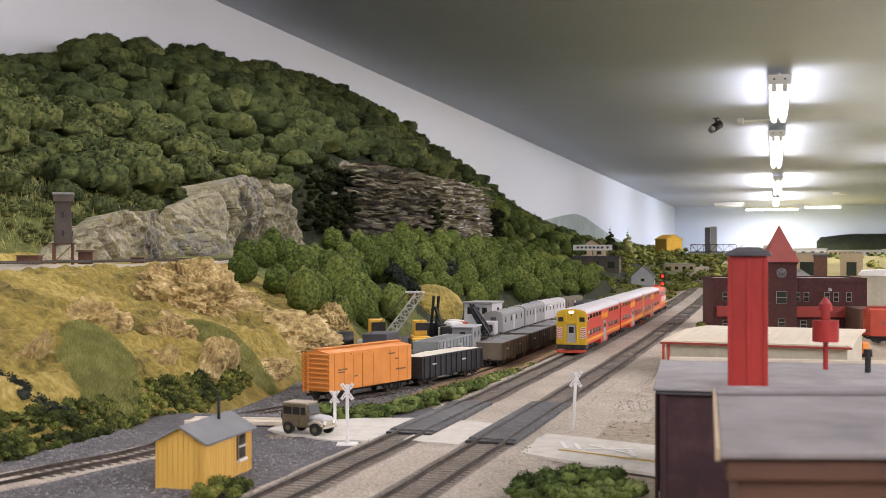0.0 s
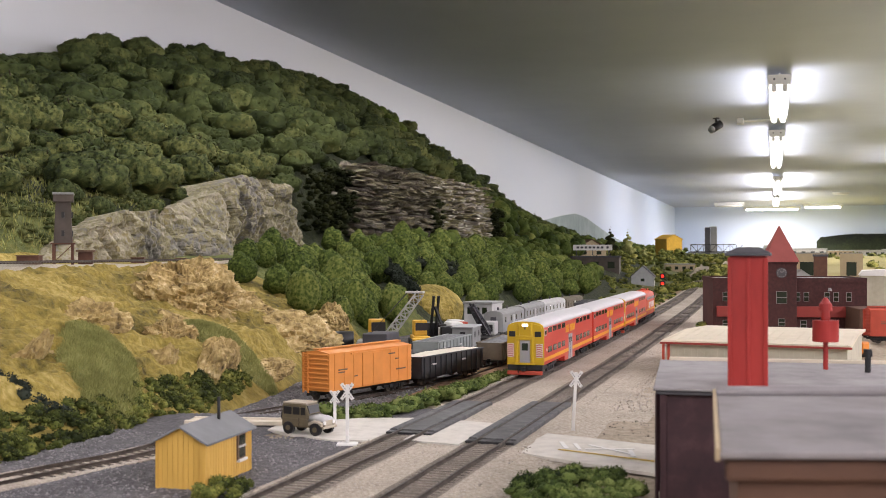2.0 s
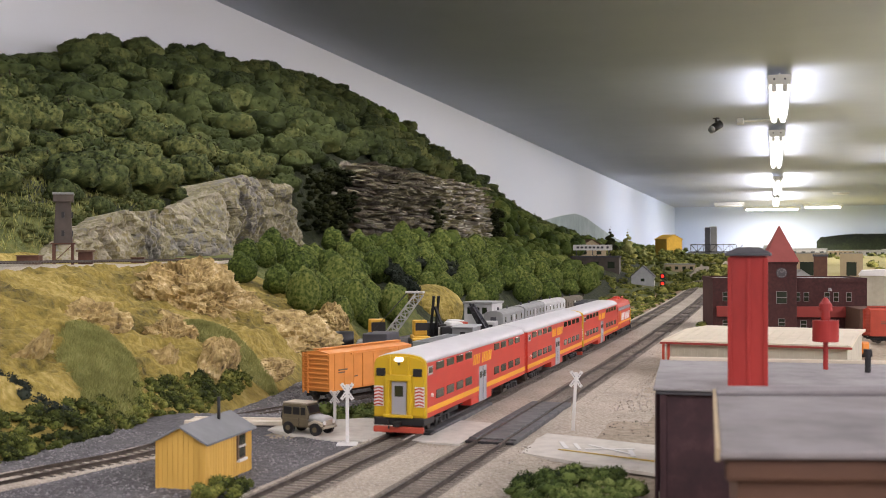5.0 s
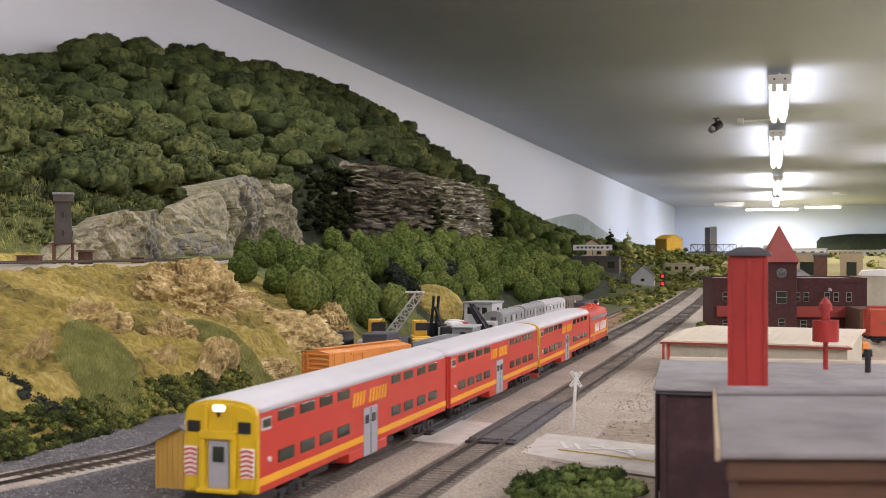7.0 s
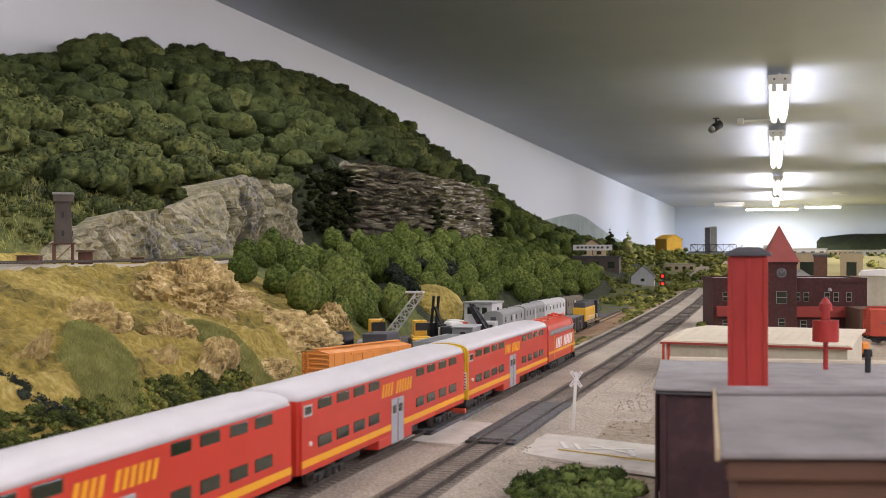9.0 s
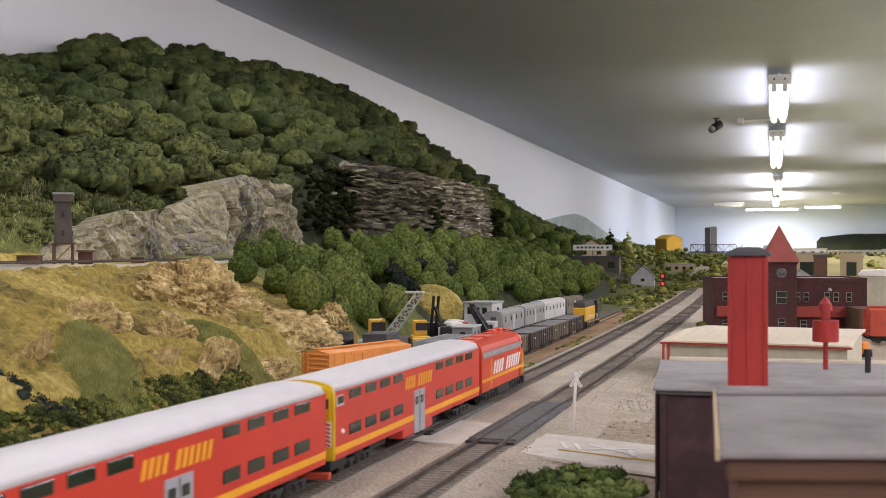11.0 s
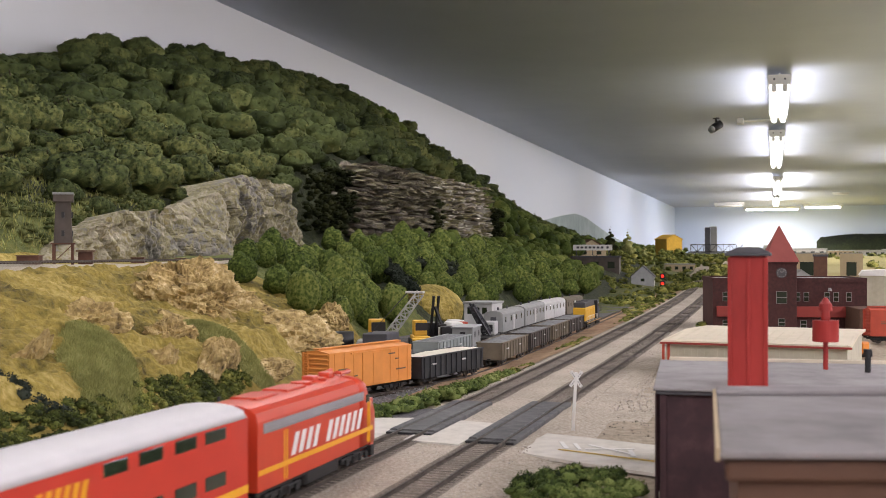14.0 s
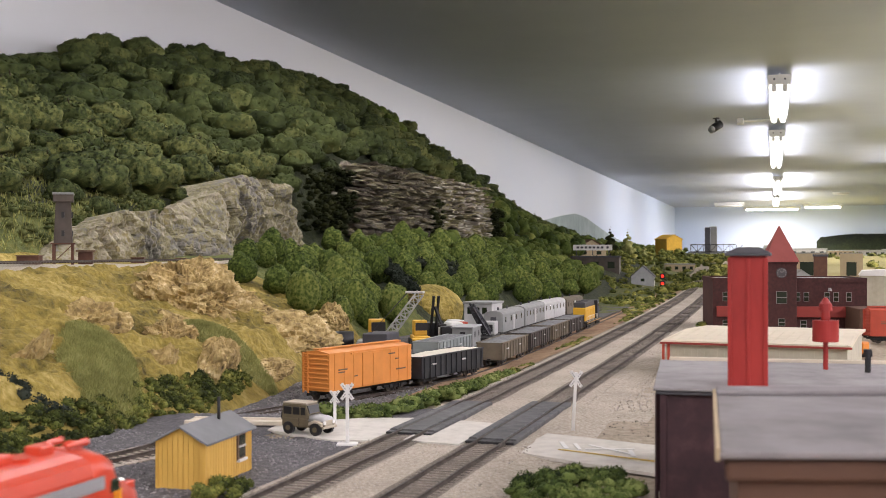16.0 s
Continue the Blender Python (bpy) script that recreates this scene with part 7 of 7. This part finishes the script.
def cream_building():
    t = thing("metal_shed", pose(-0.111, 1.200, -0.006, 0, 0, -7.0), "cream metal building with a low roof and red trim", "metal shed")
    X, Y, h = 0.185, 0.26, 0.036
    part("wall", box(B(), 0.004, X - 0.004, 0.004, Y - 0.004, 0, h), M["wallcream"], t, "buff ribbed siding")
    for i in range(26):
        x = 0.008 + i * 0.0067
        part("siding_rib", box(B(), x, x + 0.0018, 0.0034, 0.0045, 0, h), M["wallcream"], t)
    for i in range(20):
        y = 0.012 + i * 0.012
        part("siding_rib", box(B(), 0.0034, 0.0045, y, y + 0.002, 0, h), M["wallcream"], t)
    rf = loft(B(), [(-0.001, [(0, h), (0, h + 0.003), (X, h + 0.003), (X, h)]), (Y / 2, [(0.0, h + 0.004), (0.0, h + 0.007), (X, h + 0.007), (X, h + 0.004)]), (Y, [(0, h), (0, h + 0.003), (X, h + 0.003), (X, h)])])
    part("roof", rf, M["cream"], t, "cream sheet metal roof")
    for i in range(18):
        x = 0.004 + i * 0.0104
        part("roof_seam", loft(B(), [(0.0, [(x, h + 0.003), (x, h + 0.0035), (x + 0.001, h + 0.0035), (x + 0.001, h + 0.003)]), (Y / 2, [(x, h + 0.007), (x, h + 0.0075), (x + 0.001, h + 0.0075), (x + 0.001, h + 0.007)])]), M["cream"], t)
    part("fascia", box(B(), -0.001, X + 0.001, -0.0030, -0.0012, h - 0.0006, h + 0.0014), M["brickred"], t, "dull red eave trim")
    for x in (0.0005, 0.006):
        part("corner_post", box(B(), x, x + 0.0022, 0.001, 0.0034, 0, h), M["redcar"], t, "red corner post")
    v = thing("truck", pose(0.092, 1.50, -0.006, 0, 0, 60), "small orange and white truck behind the metal building", "truck")
    part("bed", box(B(), -0.009, 0.009, -0.020, 0.004, 0.006, 0.020, bevel=0.002), M["orange"], v)
    part("cab", box(B(), -0.009, 0.009, 0.005, 0.018, 0.006, 0.018, bevel=0.002), M["white"], v)
    for a in (-0.012, 0.011):
        for b in (-1, 1):
            part("wheel", rod(B(), (b * 0.007, a, 0.005), (b * 0.010, a, 0.005), 0.005, seg=12), M["black"], v)


def factory():
    t = thing("factory", pose(-0.096, 1.940, -0.006, 0, 0, 9.0), "dark red brick factory with a clock tower", "factory")
    X, Y, h = 0.245, 0.16, 0.084
    part("wall", box(B(), 0, X, 0, Y, 0, h), M["brick"], t, "dark red brick wall")
    part("roof", box(B(), 0.003, X - 0.003, 0.003, Y - 0.003, h, h + 0.0012), M["flatroof"], t, "pale grey flat roof")
    for a in ((0, X, -0.0012, 0.003), (0, X, Y - 0.003, Y)):
        part("parapet", box(B(), a[0], a[1], a[2], a[3], h - 0.003, h + 0.0035), M["brick"], t)
    for a in ((-0.0012, 0.003), (X - 0.003, X)):
        part("parapet", box(B(), a[0], a[1], 0.0031, Y - 0.0031, h - 0.003, h + 0.0035), M["brick"], t)
    part("canopy_band", box(B(), 0.006, X - 0.012, -0.0060, -0.0002, 0.0235, 0.0410, bevel=0.0005), M["brickred"], t, "bright red fascia band")
    for x0 in (0.016, 0.030, 0.131, 0.145, 0.178, 0.192, 0.212):
        framed_window(t, x0, x0 + 0.0085, 0.049, 0.064, -0.0006)
    for x0 in (0.016, 0.140, 0.185):
        framed_window(t, x0, x0 + 0.010, 0.006, 0.018, -0.0006)
    # tower
    b = B()
    box(b, 0.083, 0.131, -0.020, 0.028, 0, 0.112, bevel=0.0008)
    tw = part("tower", b, M["brick"], t, "square brick clock tower")
    part("tower_cornice", box(B(), 0.0815, 0.1325, -0.0215, 0.0295, 0.110, 0.1135, bevel=0.0006), M["brick"], tw)
    sp = B()
    v = [sp.verts.new(p) for p in ((0.079, -0.024, 0.1135), (0.135, -0.024, 0.1135), (0.135, 0.032, 0.1135), (0.079, 0.032, 0.1135), (0.107, 0.004, 0.174))]
    for f in ((0, 1, 4), (1, 2, 4), (2, 3, 4), (3, 0, 4), (3, 2, 1, 0)):
        sp.faces.new([v[i] for i in f])
    bmesh.ops.recalc_face_normals(sp, faces=sp.faces)
    part("spire", sp, M["spire"], tw, "dull red pyramid spire")
    ck = part("clock", rod(B(), (0.107, -0.0198, 0.0960), (0.107, -0.0214, 0.0960), 0.0085, seg=24), M["darkgrey"], tw, "dark round clock face")
    for a in range(12):
        q = a * math.pi / 6
        part("hour_mark", box(B(), 0.107 + 0.0066 * math.sin(q) - 0.0006, 0.107 + 0.0066 * math.sin(q) + 0.0006, -0.0219, -0.0213, 0.0960 + 0.0066 * math.cos(q) - 0.0006, 0.0960 + 0.0066 * math.cos(q) + 0.0006), M["carpale"], ck)
    hd = B()
    beam(hd, (0.107, -0.0218, 0.0960), (0.1035, -0.0218, 0.1000), 0.0010, 0.0006)
    beam(hd, (0.107, -0.0218, 0.0960), (0.1115, -0.0218, 0.1010), 0.0010, 0.0006)
    part("clock_hand", hd, M["carpale"], ck)
    framed_window(tw, 0.0985, 0.1155, 0.046, 0.066, -0.0205, "carsilver")
    framed_window(tw, 0.1015, 0.1125, 0.010, 0.022, -0.0205, "carsilver")
    ln = thing("wall_lamp", t.matrix_world @ pose(0.185, -0.004, 0.0655), "small grey wall lamp on the brick factory", "lamp")
    part("bracket", rod(B(), (0, 0.004, 0), (0, -0.004, 0.004), 0.0008, seg=6), M["darkgrey"], ln)
    part("shade", rod(B(), (0, -0.004, 0.001), (0, -0.004, 0.006), 0.0036, 0.002, 10), M["carsilver"], ln)


def gable_house(name, x, y, z, w, d, h, r, turn, wall, roof, label, windows=2):
    t = thing(name, pose(x, y, z, 0, 0, turn), label, "house")
    part("wall", prism(B(), [(-w / 2, -0.06), (-w / 2, h), (0, r), (w / 2, h), (w / 2, -0.06)], -d / 2, d / 2), M[wall], t)
    k = w * 0.04
    for s in (-1, 1):
        q = loft(B(), [(-d / 2 - k, [(0, r), (0, r + k * 0.7), (s * (w / 2 + k), h + k * 0.5), (s * (w / 2 + k), h - k * 0.3)]), (d / 2 + k, [(0, r), (0, r + k * 0.7), (s * (w / 2 + k), h + k * 0.5), (s * (w / 2 + k), h - k * 0.3)])])
        part("roof", q, M[roof], t)
    for i in range(windows):
        a = -w / 2 + w * (i + 0.5) / windows
        part("window", box(B(), a - w * 0.08, a + w * 0.08, -d / 2 - w * 0.01, -d / 2 + w * 0.01, h * 0.4, h * 0.75), M["glass"], t)
        b = -d / 2 + d * (i + 0.5) / windows
        part("window", box(B(), w / 2 - w * 0.01, w / 2 + w * 0.01, b - d * 0.07, b + d * 0.07, h * 0.4, h * 0.75), M["glass"], t)
    return t


def flat_block(name, x, y, z, w, d, h, turn, wall, roof, label, category="building", rows=2, cols=4):
    t = thing(name, pose(x, y, z, 0, 0, turn), label, category)
    part("wall", box(B(), -w / 2, w / 2, -d / 2, d / 2, -0.02, h), M[wall], t)
    part("roof", box(B(), -w / 2 - w * 0.02, w / 2 + w * 0.02, -d / 2 - w * 0.02, d / 2 + w * 0.02, h, h + w * 0.03), M[roof], t)
    for r in range(rows):
        for c in range(cols):
            a, z0 = -w / 2 + w * (c + 0.5) / cols, h * (r + 0.35) / rows
            part("window", box(B(), a - w / cols * 0.22, a + w / cols * 0.22, -d / 2 - w * 0.006, -d / 2 + w * 0.006, z0, z0 + h / rows * 0.4), M["glass"], t)
    return t


def build_far():
    gable_house("grey_house", -0.48, 4.45, 0.0, 0.085, 0.13, 0.030, 0.070, 4, "housewall", "blackroof", "small grey gabled house beside the line", 1)
    t = flat_block("engine_shed", -0.74, 5.0, 0.030, 0.20, 0.34, 0.070, 6, "tower", "blackroof", "long dark weathered building on the hillside", "building", 1, 3)
    s = thing("rooftop_sign", pose(-0.76, 5.01, 0.1085, 0, 0, 8), "long white signboard with dark unreadable lettering", "sign")
    part("board", box(B(), -0.085, 0.085, -0.002, 0.002, 0.022, 0.046), M["white"], s)
    bars = B()
    for k in range(7):
        box(bars, -0.070 + k * 0.0175, -0.058 + k * 0.0175, -0.0030, -0.0018, 0.030, 0.039)
    box(bars, 0.060, 0.070, -0.0030, -0.0018, 0.030, 0.040)
    part("lettering", bars, M["darkgrey"], s)
    for x in (-0.07, 0.0, 0.07):
        part("post", box(B(), x - 0.002, x + 0.002, 0.002, 0.005, 0, 0.040), M["darkgrey"], s)
    gable_house("brown_roof_house", -0.93, 5.9, 0.09, 0.16, 0.16, 0.05, 0.095, 30, "tanwall", "rust", "house with a brown roof among trees")
    gable_house("yellow_house", -0.70, 8.1, 0.155, 0.12, 0.16, 0.055, 0.085, 35, "machyellow", "locoyellow", "bright yellow house on the hill", 0)
    flat_block("low_house", -0.47, 6.1, 0.018, 0.15, 0.10, 0.040, 8, "tanwall", "carsilver", "low buff house with a pale flat roof", "house", 1, 4)
    for x, y, h, w, lab in ((-0.768, 14.3, 0.30, 0.060, "slim dark grey tower on the skyline"), (-0.70, 14.4, 0.31, 0.075, "pale grey silo tower on the skyline")):
        flat_block("skyline_tower", x, y, 0.12, w, w, h, 0, "darkgrey" if w < 0.07 else "carsilver", "carsilver", lab, "tower", 0, 2)
    # dark bridge truss
    b = thing("truss_bridge", pose(-0.47, 10.2, 0.125, 0, 0, 2), "dark steel truss bridge across the valley", "bridge")
    tr = B()
    for s in (-0.03, 0.03):
        beam(tr, (-0.22, s, 0.0), (0.22, s, 0.0), 0.006, 0.006)
        beam(tr, (-0.22, s, 0.062), (0.16, s, 0.062), 0.006, 0.006)
        for k in range(8):
            x = -0.22 + k * 0.055
            beam(tr, (x, s, 0.0 if k % 2 else 0.062), (x + 0.055, s, 0.062 if k % 2 else 0.0), 0.004, 0.004)
            beam(tr, (x, s, 0.0), (x, s, 0.062), 0.003, 0.003)
    part("truss", tr, M["black"], b)
    part("deck", box(B(), -0.24, 0.24, -0.032, 0.032, -0.008, -0.001), M["darkgrey"], b)
    for x in (-0.2, 0.2):
        part("pier", box(B(), x - 0.012, x + 0.012, -0.025, 0.025, -0.09, -0.008), M["carsilver"], b)
    # works to the right
    flat_block("buff_warehouse", 0.12, 4.25, 0.0, 0.125, 0.12, 0.118, -3, "tanwall", "carsilver", "plain buff warehouse behind the factory", "warehouse", 1, 1)
    flat_block("buff_silo_block", 0.262, 4.25, 0.0, 0.075, 0.09, 0.118, -3, "tanwall", "carsilver", "plain buff silo block with a dark top", "building", 1, 1)
    st = thing("smokestack", pose(0.118, 3.15, -0.006), "dark brown square smokestack", "chimney")
    part("shaft", box(B(), -0.0165, 0.0165, -0.0165, 0.0165, 0, 0.118, bevel=0.001), M["rust"], st)
    part("cap", box(B(), -0.019, 0.019, -0.019, 0.019, 0.1175, 0.1235, bevel=0.001), M["darkgrey"], st)
    gable_house("grey_cottage", 0.055, 2.75, -0.006, 0.075, 0.08, 0.062, 0.088, 8, "housewall", "carsilver", "small grey gabled loft above the factory roof", 1)
    c = thing("corrugated_warehouse", pose(0.255, 2.50, -0.006, 0, 0, -3), "pale green-buff corrugated warehouse", "warehouse")
    part("wall", box(B(), -0.085, 0.085, -0.06, 0.06, 0, 0.082), M["wallcream"], c)
    for k in range(18):
        x = -0.082 + k * 0.0095
        part("siding_rib", box(B(), x, x + 0.003, -0.0615, -0.0598, 0, 0.082), M["wallcream"], c)
    part("roof", prism(B(), [(-0.087, 0.082), (-0.080, 0.092), (0.0, 0.096), (0.080, 0.092), (0.087, 0.082)], -0.063, 0.063), M["white"], c, "white roof")
    boxcar(pose(0.196, 1.735, -0.0045, 0, 0, -80), 0.139, M["redcar"], "red ribbed boxcar beside the brick factory")
    dk = thing("loading_dock", pose(0.155, 1.86, -0.006, 0, 0, 9), "dull pink loading dock beside the factory", "dock")
    part("slab", box(B(), -0.025, 0.12, 0.02, 0.14, 0, 0.042, bevel=0.001), M["brownwall"], dk)
    for x, y, w, h, mt, lab in ((0.22, 9.4, 0.34, 0.06, "white", "long low white shed far off"), (0.55, 10.5, 0.20, 0.05, "tanwall", "low buff shed in the fields"), (0.95, 12.0, 0.35, 0.05, "carpale", "pale farm shed in the fields"), (1.35, 14.0, 0.3, 0.07, "white", "white farm building far off"), (-0.15, 9.2, 0.14, 0.07, "carsilver", "grey works building far off"), (0.02, 11.5, 0.22, 0.10, "housewall", "grey mill building far off")):
        flat_block("far_shed", x, y, ground_z(x, y), w, 0.15, h, 3, mt, "carpale", lab, "shed", 1, 5)
    # dark ridge before the end wall
    bm = B()
    prev = None
    for i in range(40):
        x = 0.95 + i * 0.085
        z = 0.46 + 0.07 * sstep(0, 10, i) * 1.0 - 0.09 * sstep(20, 40, i) + 0.012 * nz3(x, 0, 0, 4)
        if i == 0:
            z = 0.36
        a, b2, c2 = bm.verts.new((x, FAR_Y - 0.05, 0.1)), bm.verts.new((x, FAR_Y - 0.12, z)), bm.verts.new((x, FAR_Y - 0.40, 0.1))
        if prev:
            bm.faces.new((prev[1], b2, a, prev[0]))
            bm.faces.new((prev[2], c2, b2, prev[1]))
        prev = (a, b2, c2)
    solid("backdrop", bm, M["under"], "dark wooded ridge along the end wall", "backdrop", "structure", smooth=True)
    # scattered far greenery
    rnd = random.Random(31)
    pl, pale = [], []
    for _ in range(420):
        y = rnd.uniform(3.9, 11.0)
        x = -0.16 - rnd.random() * 0.75
        if x > track_point(y, -0.05)[0] and y < 4.6:
            continue
        if x < -0.40 and y < 5.2:
            continue
        pl.append((x, y, max(ground_z(x, y), hill_z(x, y)) + 0.006, rnd.uniform(0.016, 0.034)))
    for _ in range(330):
        y = rnd.uniform(3.1, 5.6)
        x = track_point(y, -0.05)[0] - rnd.random() * 0.55
        if (abs(x + 0.48) < 0.07 and 4.2 < y < 4.55) or (abs(x + 0.74) < 0.13 and 4.7 < y < 5.2) or (abs(x + 0.50) < 0.05 and y < 4.3) or (abs(x + 0.70) < 0.12 and y > 4.4 and y < 4.85):
            continue
        pl.append((x, y, max(ground_z(x, y), hill_z(x, y)) + 0.003, rnd.uniform(0.008, 0.020)))
    for _ in range(260):
        y = rnd.uniform(4.6, 20.0)
        x = rnd.uniform(-0.3, 0.3 + y * 0.11)
        (pl if rnd.random() < 0.6 else pale).append((x, y, ground_z(x, y) + 0.008, rnd.uniform(0.018, 0.035) * (1 + y * 0.035)))
    for _ in range(230):
        y = rnd.uniform(2.75, 4.25)
        x = track_point(y, -0.10)[0] - rnd.random() * 0.40
        if nz3(x, y, 6, 5) > -0.15 and not (abs(x + 0.372) < 0.05 and y > 3.6) and not (x > -0.47 and y < 3.1):
            pl.append((x, y, max(ground_z(x, y), hill_z(x, y)) + 0.003, rnd.uniform(0.008, 0.022)))
    for _ in range(150):
        y = rnd.uniform(6.6, 8.0)
        x = -1.02 + 0.80 * rnd.random()
        pl.append((x, y, max(ground_z(x, y), hill_z(x, y)) + 0.012 + rnd.random() * 0.022, rnd.uniform(0.018, 0.034)))
    for _ in range(26):
        pl.append((-0.70 + rnd.uniform(-0.13, 0.14), 7.90 + rnd.uniform(-0.05, 0.04), 0.09 + rnd.random() * 0.045, rnd.uniform(0.022, 0.036)))
    for _ in range(60):
        y = rnd.uniform(1.95, 2.9)
        x = track_point(y, SPACING + rnd.uniform(0.05, 0.10))[0]
        pl.append((x, y, ground_z(x, y) + 0.004, rnd.uniform(0.007, 0.015)))
    for _ in range(90):
        y = rnd.uniform(3.55, 4.3)
        x = track_point(y, rnd.uniform(-0.05, 0.20))[0]
        if y > 3.8 or abs(track_point(y, SPACING / 2)[0] - x) > 0.07:
            pl.append((x, y, ground_z(x, y) + 0.006, rnd.uniform(0.012, 0.026)))
    clumps("far_bushes", pl, M["leafbush"], "mixed green bushes round the far town", "bushes", 60)
    clumps("far_bushes", pale, M["grass"], "pale green bushes in the far fields", "bushes", 60)
    # slim pale and dark trees on the skyline
    for x, y, h, mt, lab in ((-0.94, 6.9, 0.19, "creeper", "dark slender conifer on the skyline"), (-1.40, 5.75, 0.12, "leafdark", "dark pointed conifer beyond the quarry"), (-1.44, 5.95, 0.13, "leafdark", "deep green conifer on the flank"), (-1.47, 6.2, 0.12, "leafdark", "dark conifer on the flank of the mountain"), (-1.42, 6.45, 0.13, "leafdark", "slim dark conifer on the flank"), (-1.48, 6.75, 0.12, "leafdark", "dark green conifer among far trees"), (-1.44, 7.1, 0.13, "leafdark", "small dark conifer on the far slope"), (-0.86, 7.1, 0.19, "grass", "pale slender tree on the skyline"), (-0.78, 7.3, 0.12, "grass", "pale bushy tree on the skyline"), (-0.80, 8.4, 0.11, "leafdark", "dark round tree beside the yellow house")):
        tt = thing("tree", pose(x, y, max(ground_z(x, y), hill_z(x, y)) - 0.01), lab, "tree")
        tp = [crown_template(70 + j, 2, 120, 1.1, 0.34, 0.35) for j in range(3)]
        vs, fs = [], []
        for k in range(9):
            q = k / 8
            r = h * 0.20 * (1.05 - q)
            a = k * 2.4
            v, f = tp[k % 3]
            o = len(vs)
            vs += [tuple(p) for p in (v * r + np.array((math.cos(a) * r * 0.6, math.sin(a) * r * 0.6, h * (0.25 + 0.72 * q))))]
            fs += [tuple(o + i for i in g) for g in f]
        part("crown", template_mesh("crown", (vs, fs), M[mt]), None, tt)
        part("trunk", rod(B(), (0, 0, 0), (0, 0, h * 0.8), h * 0.03, h * 0.01, 6), M["bark"], tt)


def build_shelf():
    """The old stone tower and scraps on the mountain shelf."""
    t = thing("stone_tower", pose(-0.965, 1.412, 0.106, 0, 0, 32), "grey-brown tapered lookout tower on timber legs", "tower")
    tw = loft(B(), [(0.0, [(-0.0125, -0.0125), (0.0125, -0.0125), (0.0125, 0.0125), (-0.0125, 0.0125)]), (0.058, [(-0.0100, -0.0100), (0.0100, -0.0100), (0.0100, 0.0100), (-0.0100, 0.0100)])])
    sh = part("shaft", tw, M["tower"], t, "weathered stone shaft")
    sh.matrix_local = pose(0, 0, 0.030, 90, 0, 0)
    part("parapet", box(B(), -0.0135, 0.0135, -0.0135, 0.0135, 0.088, 0.099, bevel=0.0008), M["tower"], t)
    part("cap", box(B(), -0.0145, 0.0145, -0.0145, 0.0145, 0.0985, 0.1015, bevel=0.0006), M["carsilver"], t)
    for z in (0.040, 0.066):
        part("slit", box(B(), -0.002, 0.002, -0.0130, -0.0100, z, z + 0.008), M["black"], t)
        part("slit", box(B(), 0.0100, 0.0130, -0.002, 0.002, z, z + 0.008), M["black"], t)
    for a in (-1, 1):
        for b in (-1, 1):
            part("leg", box(B(), a * 0.0125 - 0.0018, a * 0.0125 + 0.0018, b * 0.0125 - 0.0018, b * 0.0125 + 0.0018, 0, 0.030), M["rust"], t)
    br = B()
    beam(br, (-0.0125, -0.0135, 0.003), (0.0125, -0.0135, 0.028), 0.002, 0.001)
    beam(br, (0.0135, -0.0125, 0.028), (0.0135, 0.0125, 0.003), 0.002, 0.001)
    part("brace", br, M["rust"], t)
    part("platform", box(B(), -0.0165, 0.0165, -0.0165, 0.0165, 0.0285, 0.0305), M["rust"], t)
    s = thing("lean_to", pose(-0.955, 1.452, 0.106, 0, 0, 30), "rusty timber lean-to beside the tower", "shed")
    part("frame", box(B(), -0.010, 0.010, -0.012, 0.012, 0, 0.018, bevel=0.001), M["rust"], s)
    part("roof", box(B(), -0.013, 0.013, -0.015, 0.015, 0.018, 0.0205), M["darkwood"], s)
    for x, y, w, lab in ((-0.99, 1.37, 0.030, "dark timber crate on the shelf"), (-0.95, 1.72, 0.016, "rusty scrap box on the shelf"), (-0.97, 1.62, 0.02, "weathered box beside the shelf line")):
        c = thing("crate", pose(x, y, 0.106, 0, 0, 20), lab, "crate")
        part("crate_body", box(B(), -w / 2, w / 2, -w / 3, w / 3, 0, w * 0.4, bevel=0.0006), M["rust"], c)
        part("crate_lid", box(B(), -w / 2 - 0.001, w / 2 + 0.001, -w / 3 - 0.001, w / 3 + 0.001, w * 0.4, w * 0.4 + 0.0015), M["darkwood"], c)


# ---- build ----
build_room()
for row in ROW:
    fixture(*row)
for row in CROSS:
    fixture(*row, True)
fixture(-0.86, 23.75, 24.35, True, False)
# housings for the added lamps, all out of view
for row in UNSEEN:
    fixture(*row)
ceiling_camera()
build_ground()
build_ballast()
build_verge()
build_gravel()
build_dirt_strip()
build_road()
build_hill()
build_yard()
shed()
jeep()
crossbuck(-0.2735, 0.7195, -0.0052, 0.0405, 16, "white crossbuck sign on a post at the crossing", 0.72)
crossbuck(-0.1385, 0.8185, -0.0060, 0.0440, 20, "leaning white crossbuck sign across the tracks", 0.75, 4.0, False)
crossbuck(-0.3140, 0.800, -0.0060, 0.0260, 16, "small white crossbuck half hidden by the road", 0.6, 0.0, False)
signal()
maroon_building()
brown_building()
cream_building()
factory()
build_far()
build_shelf()
build_greenery()
build_woods()
build_tracks()
build_rocks()


motions()
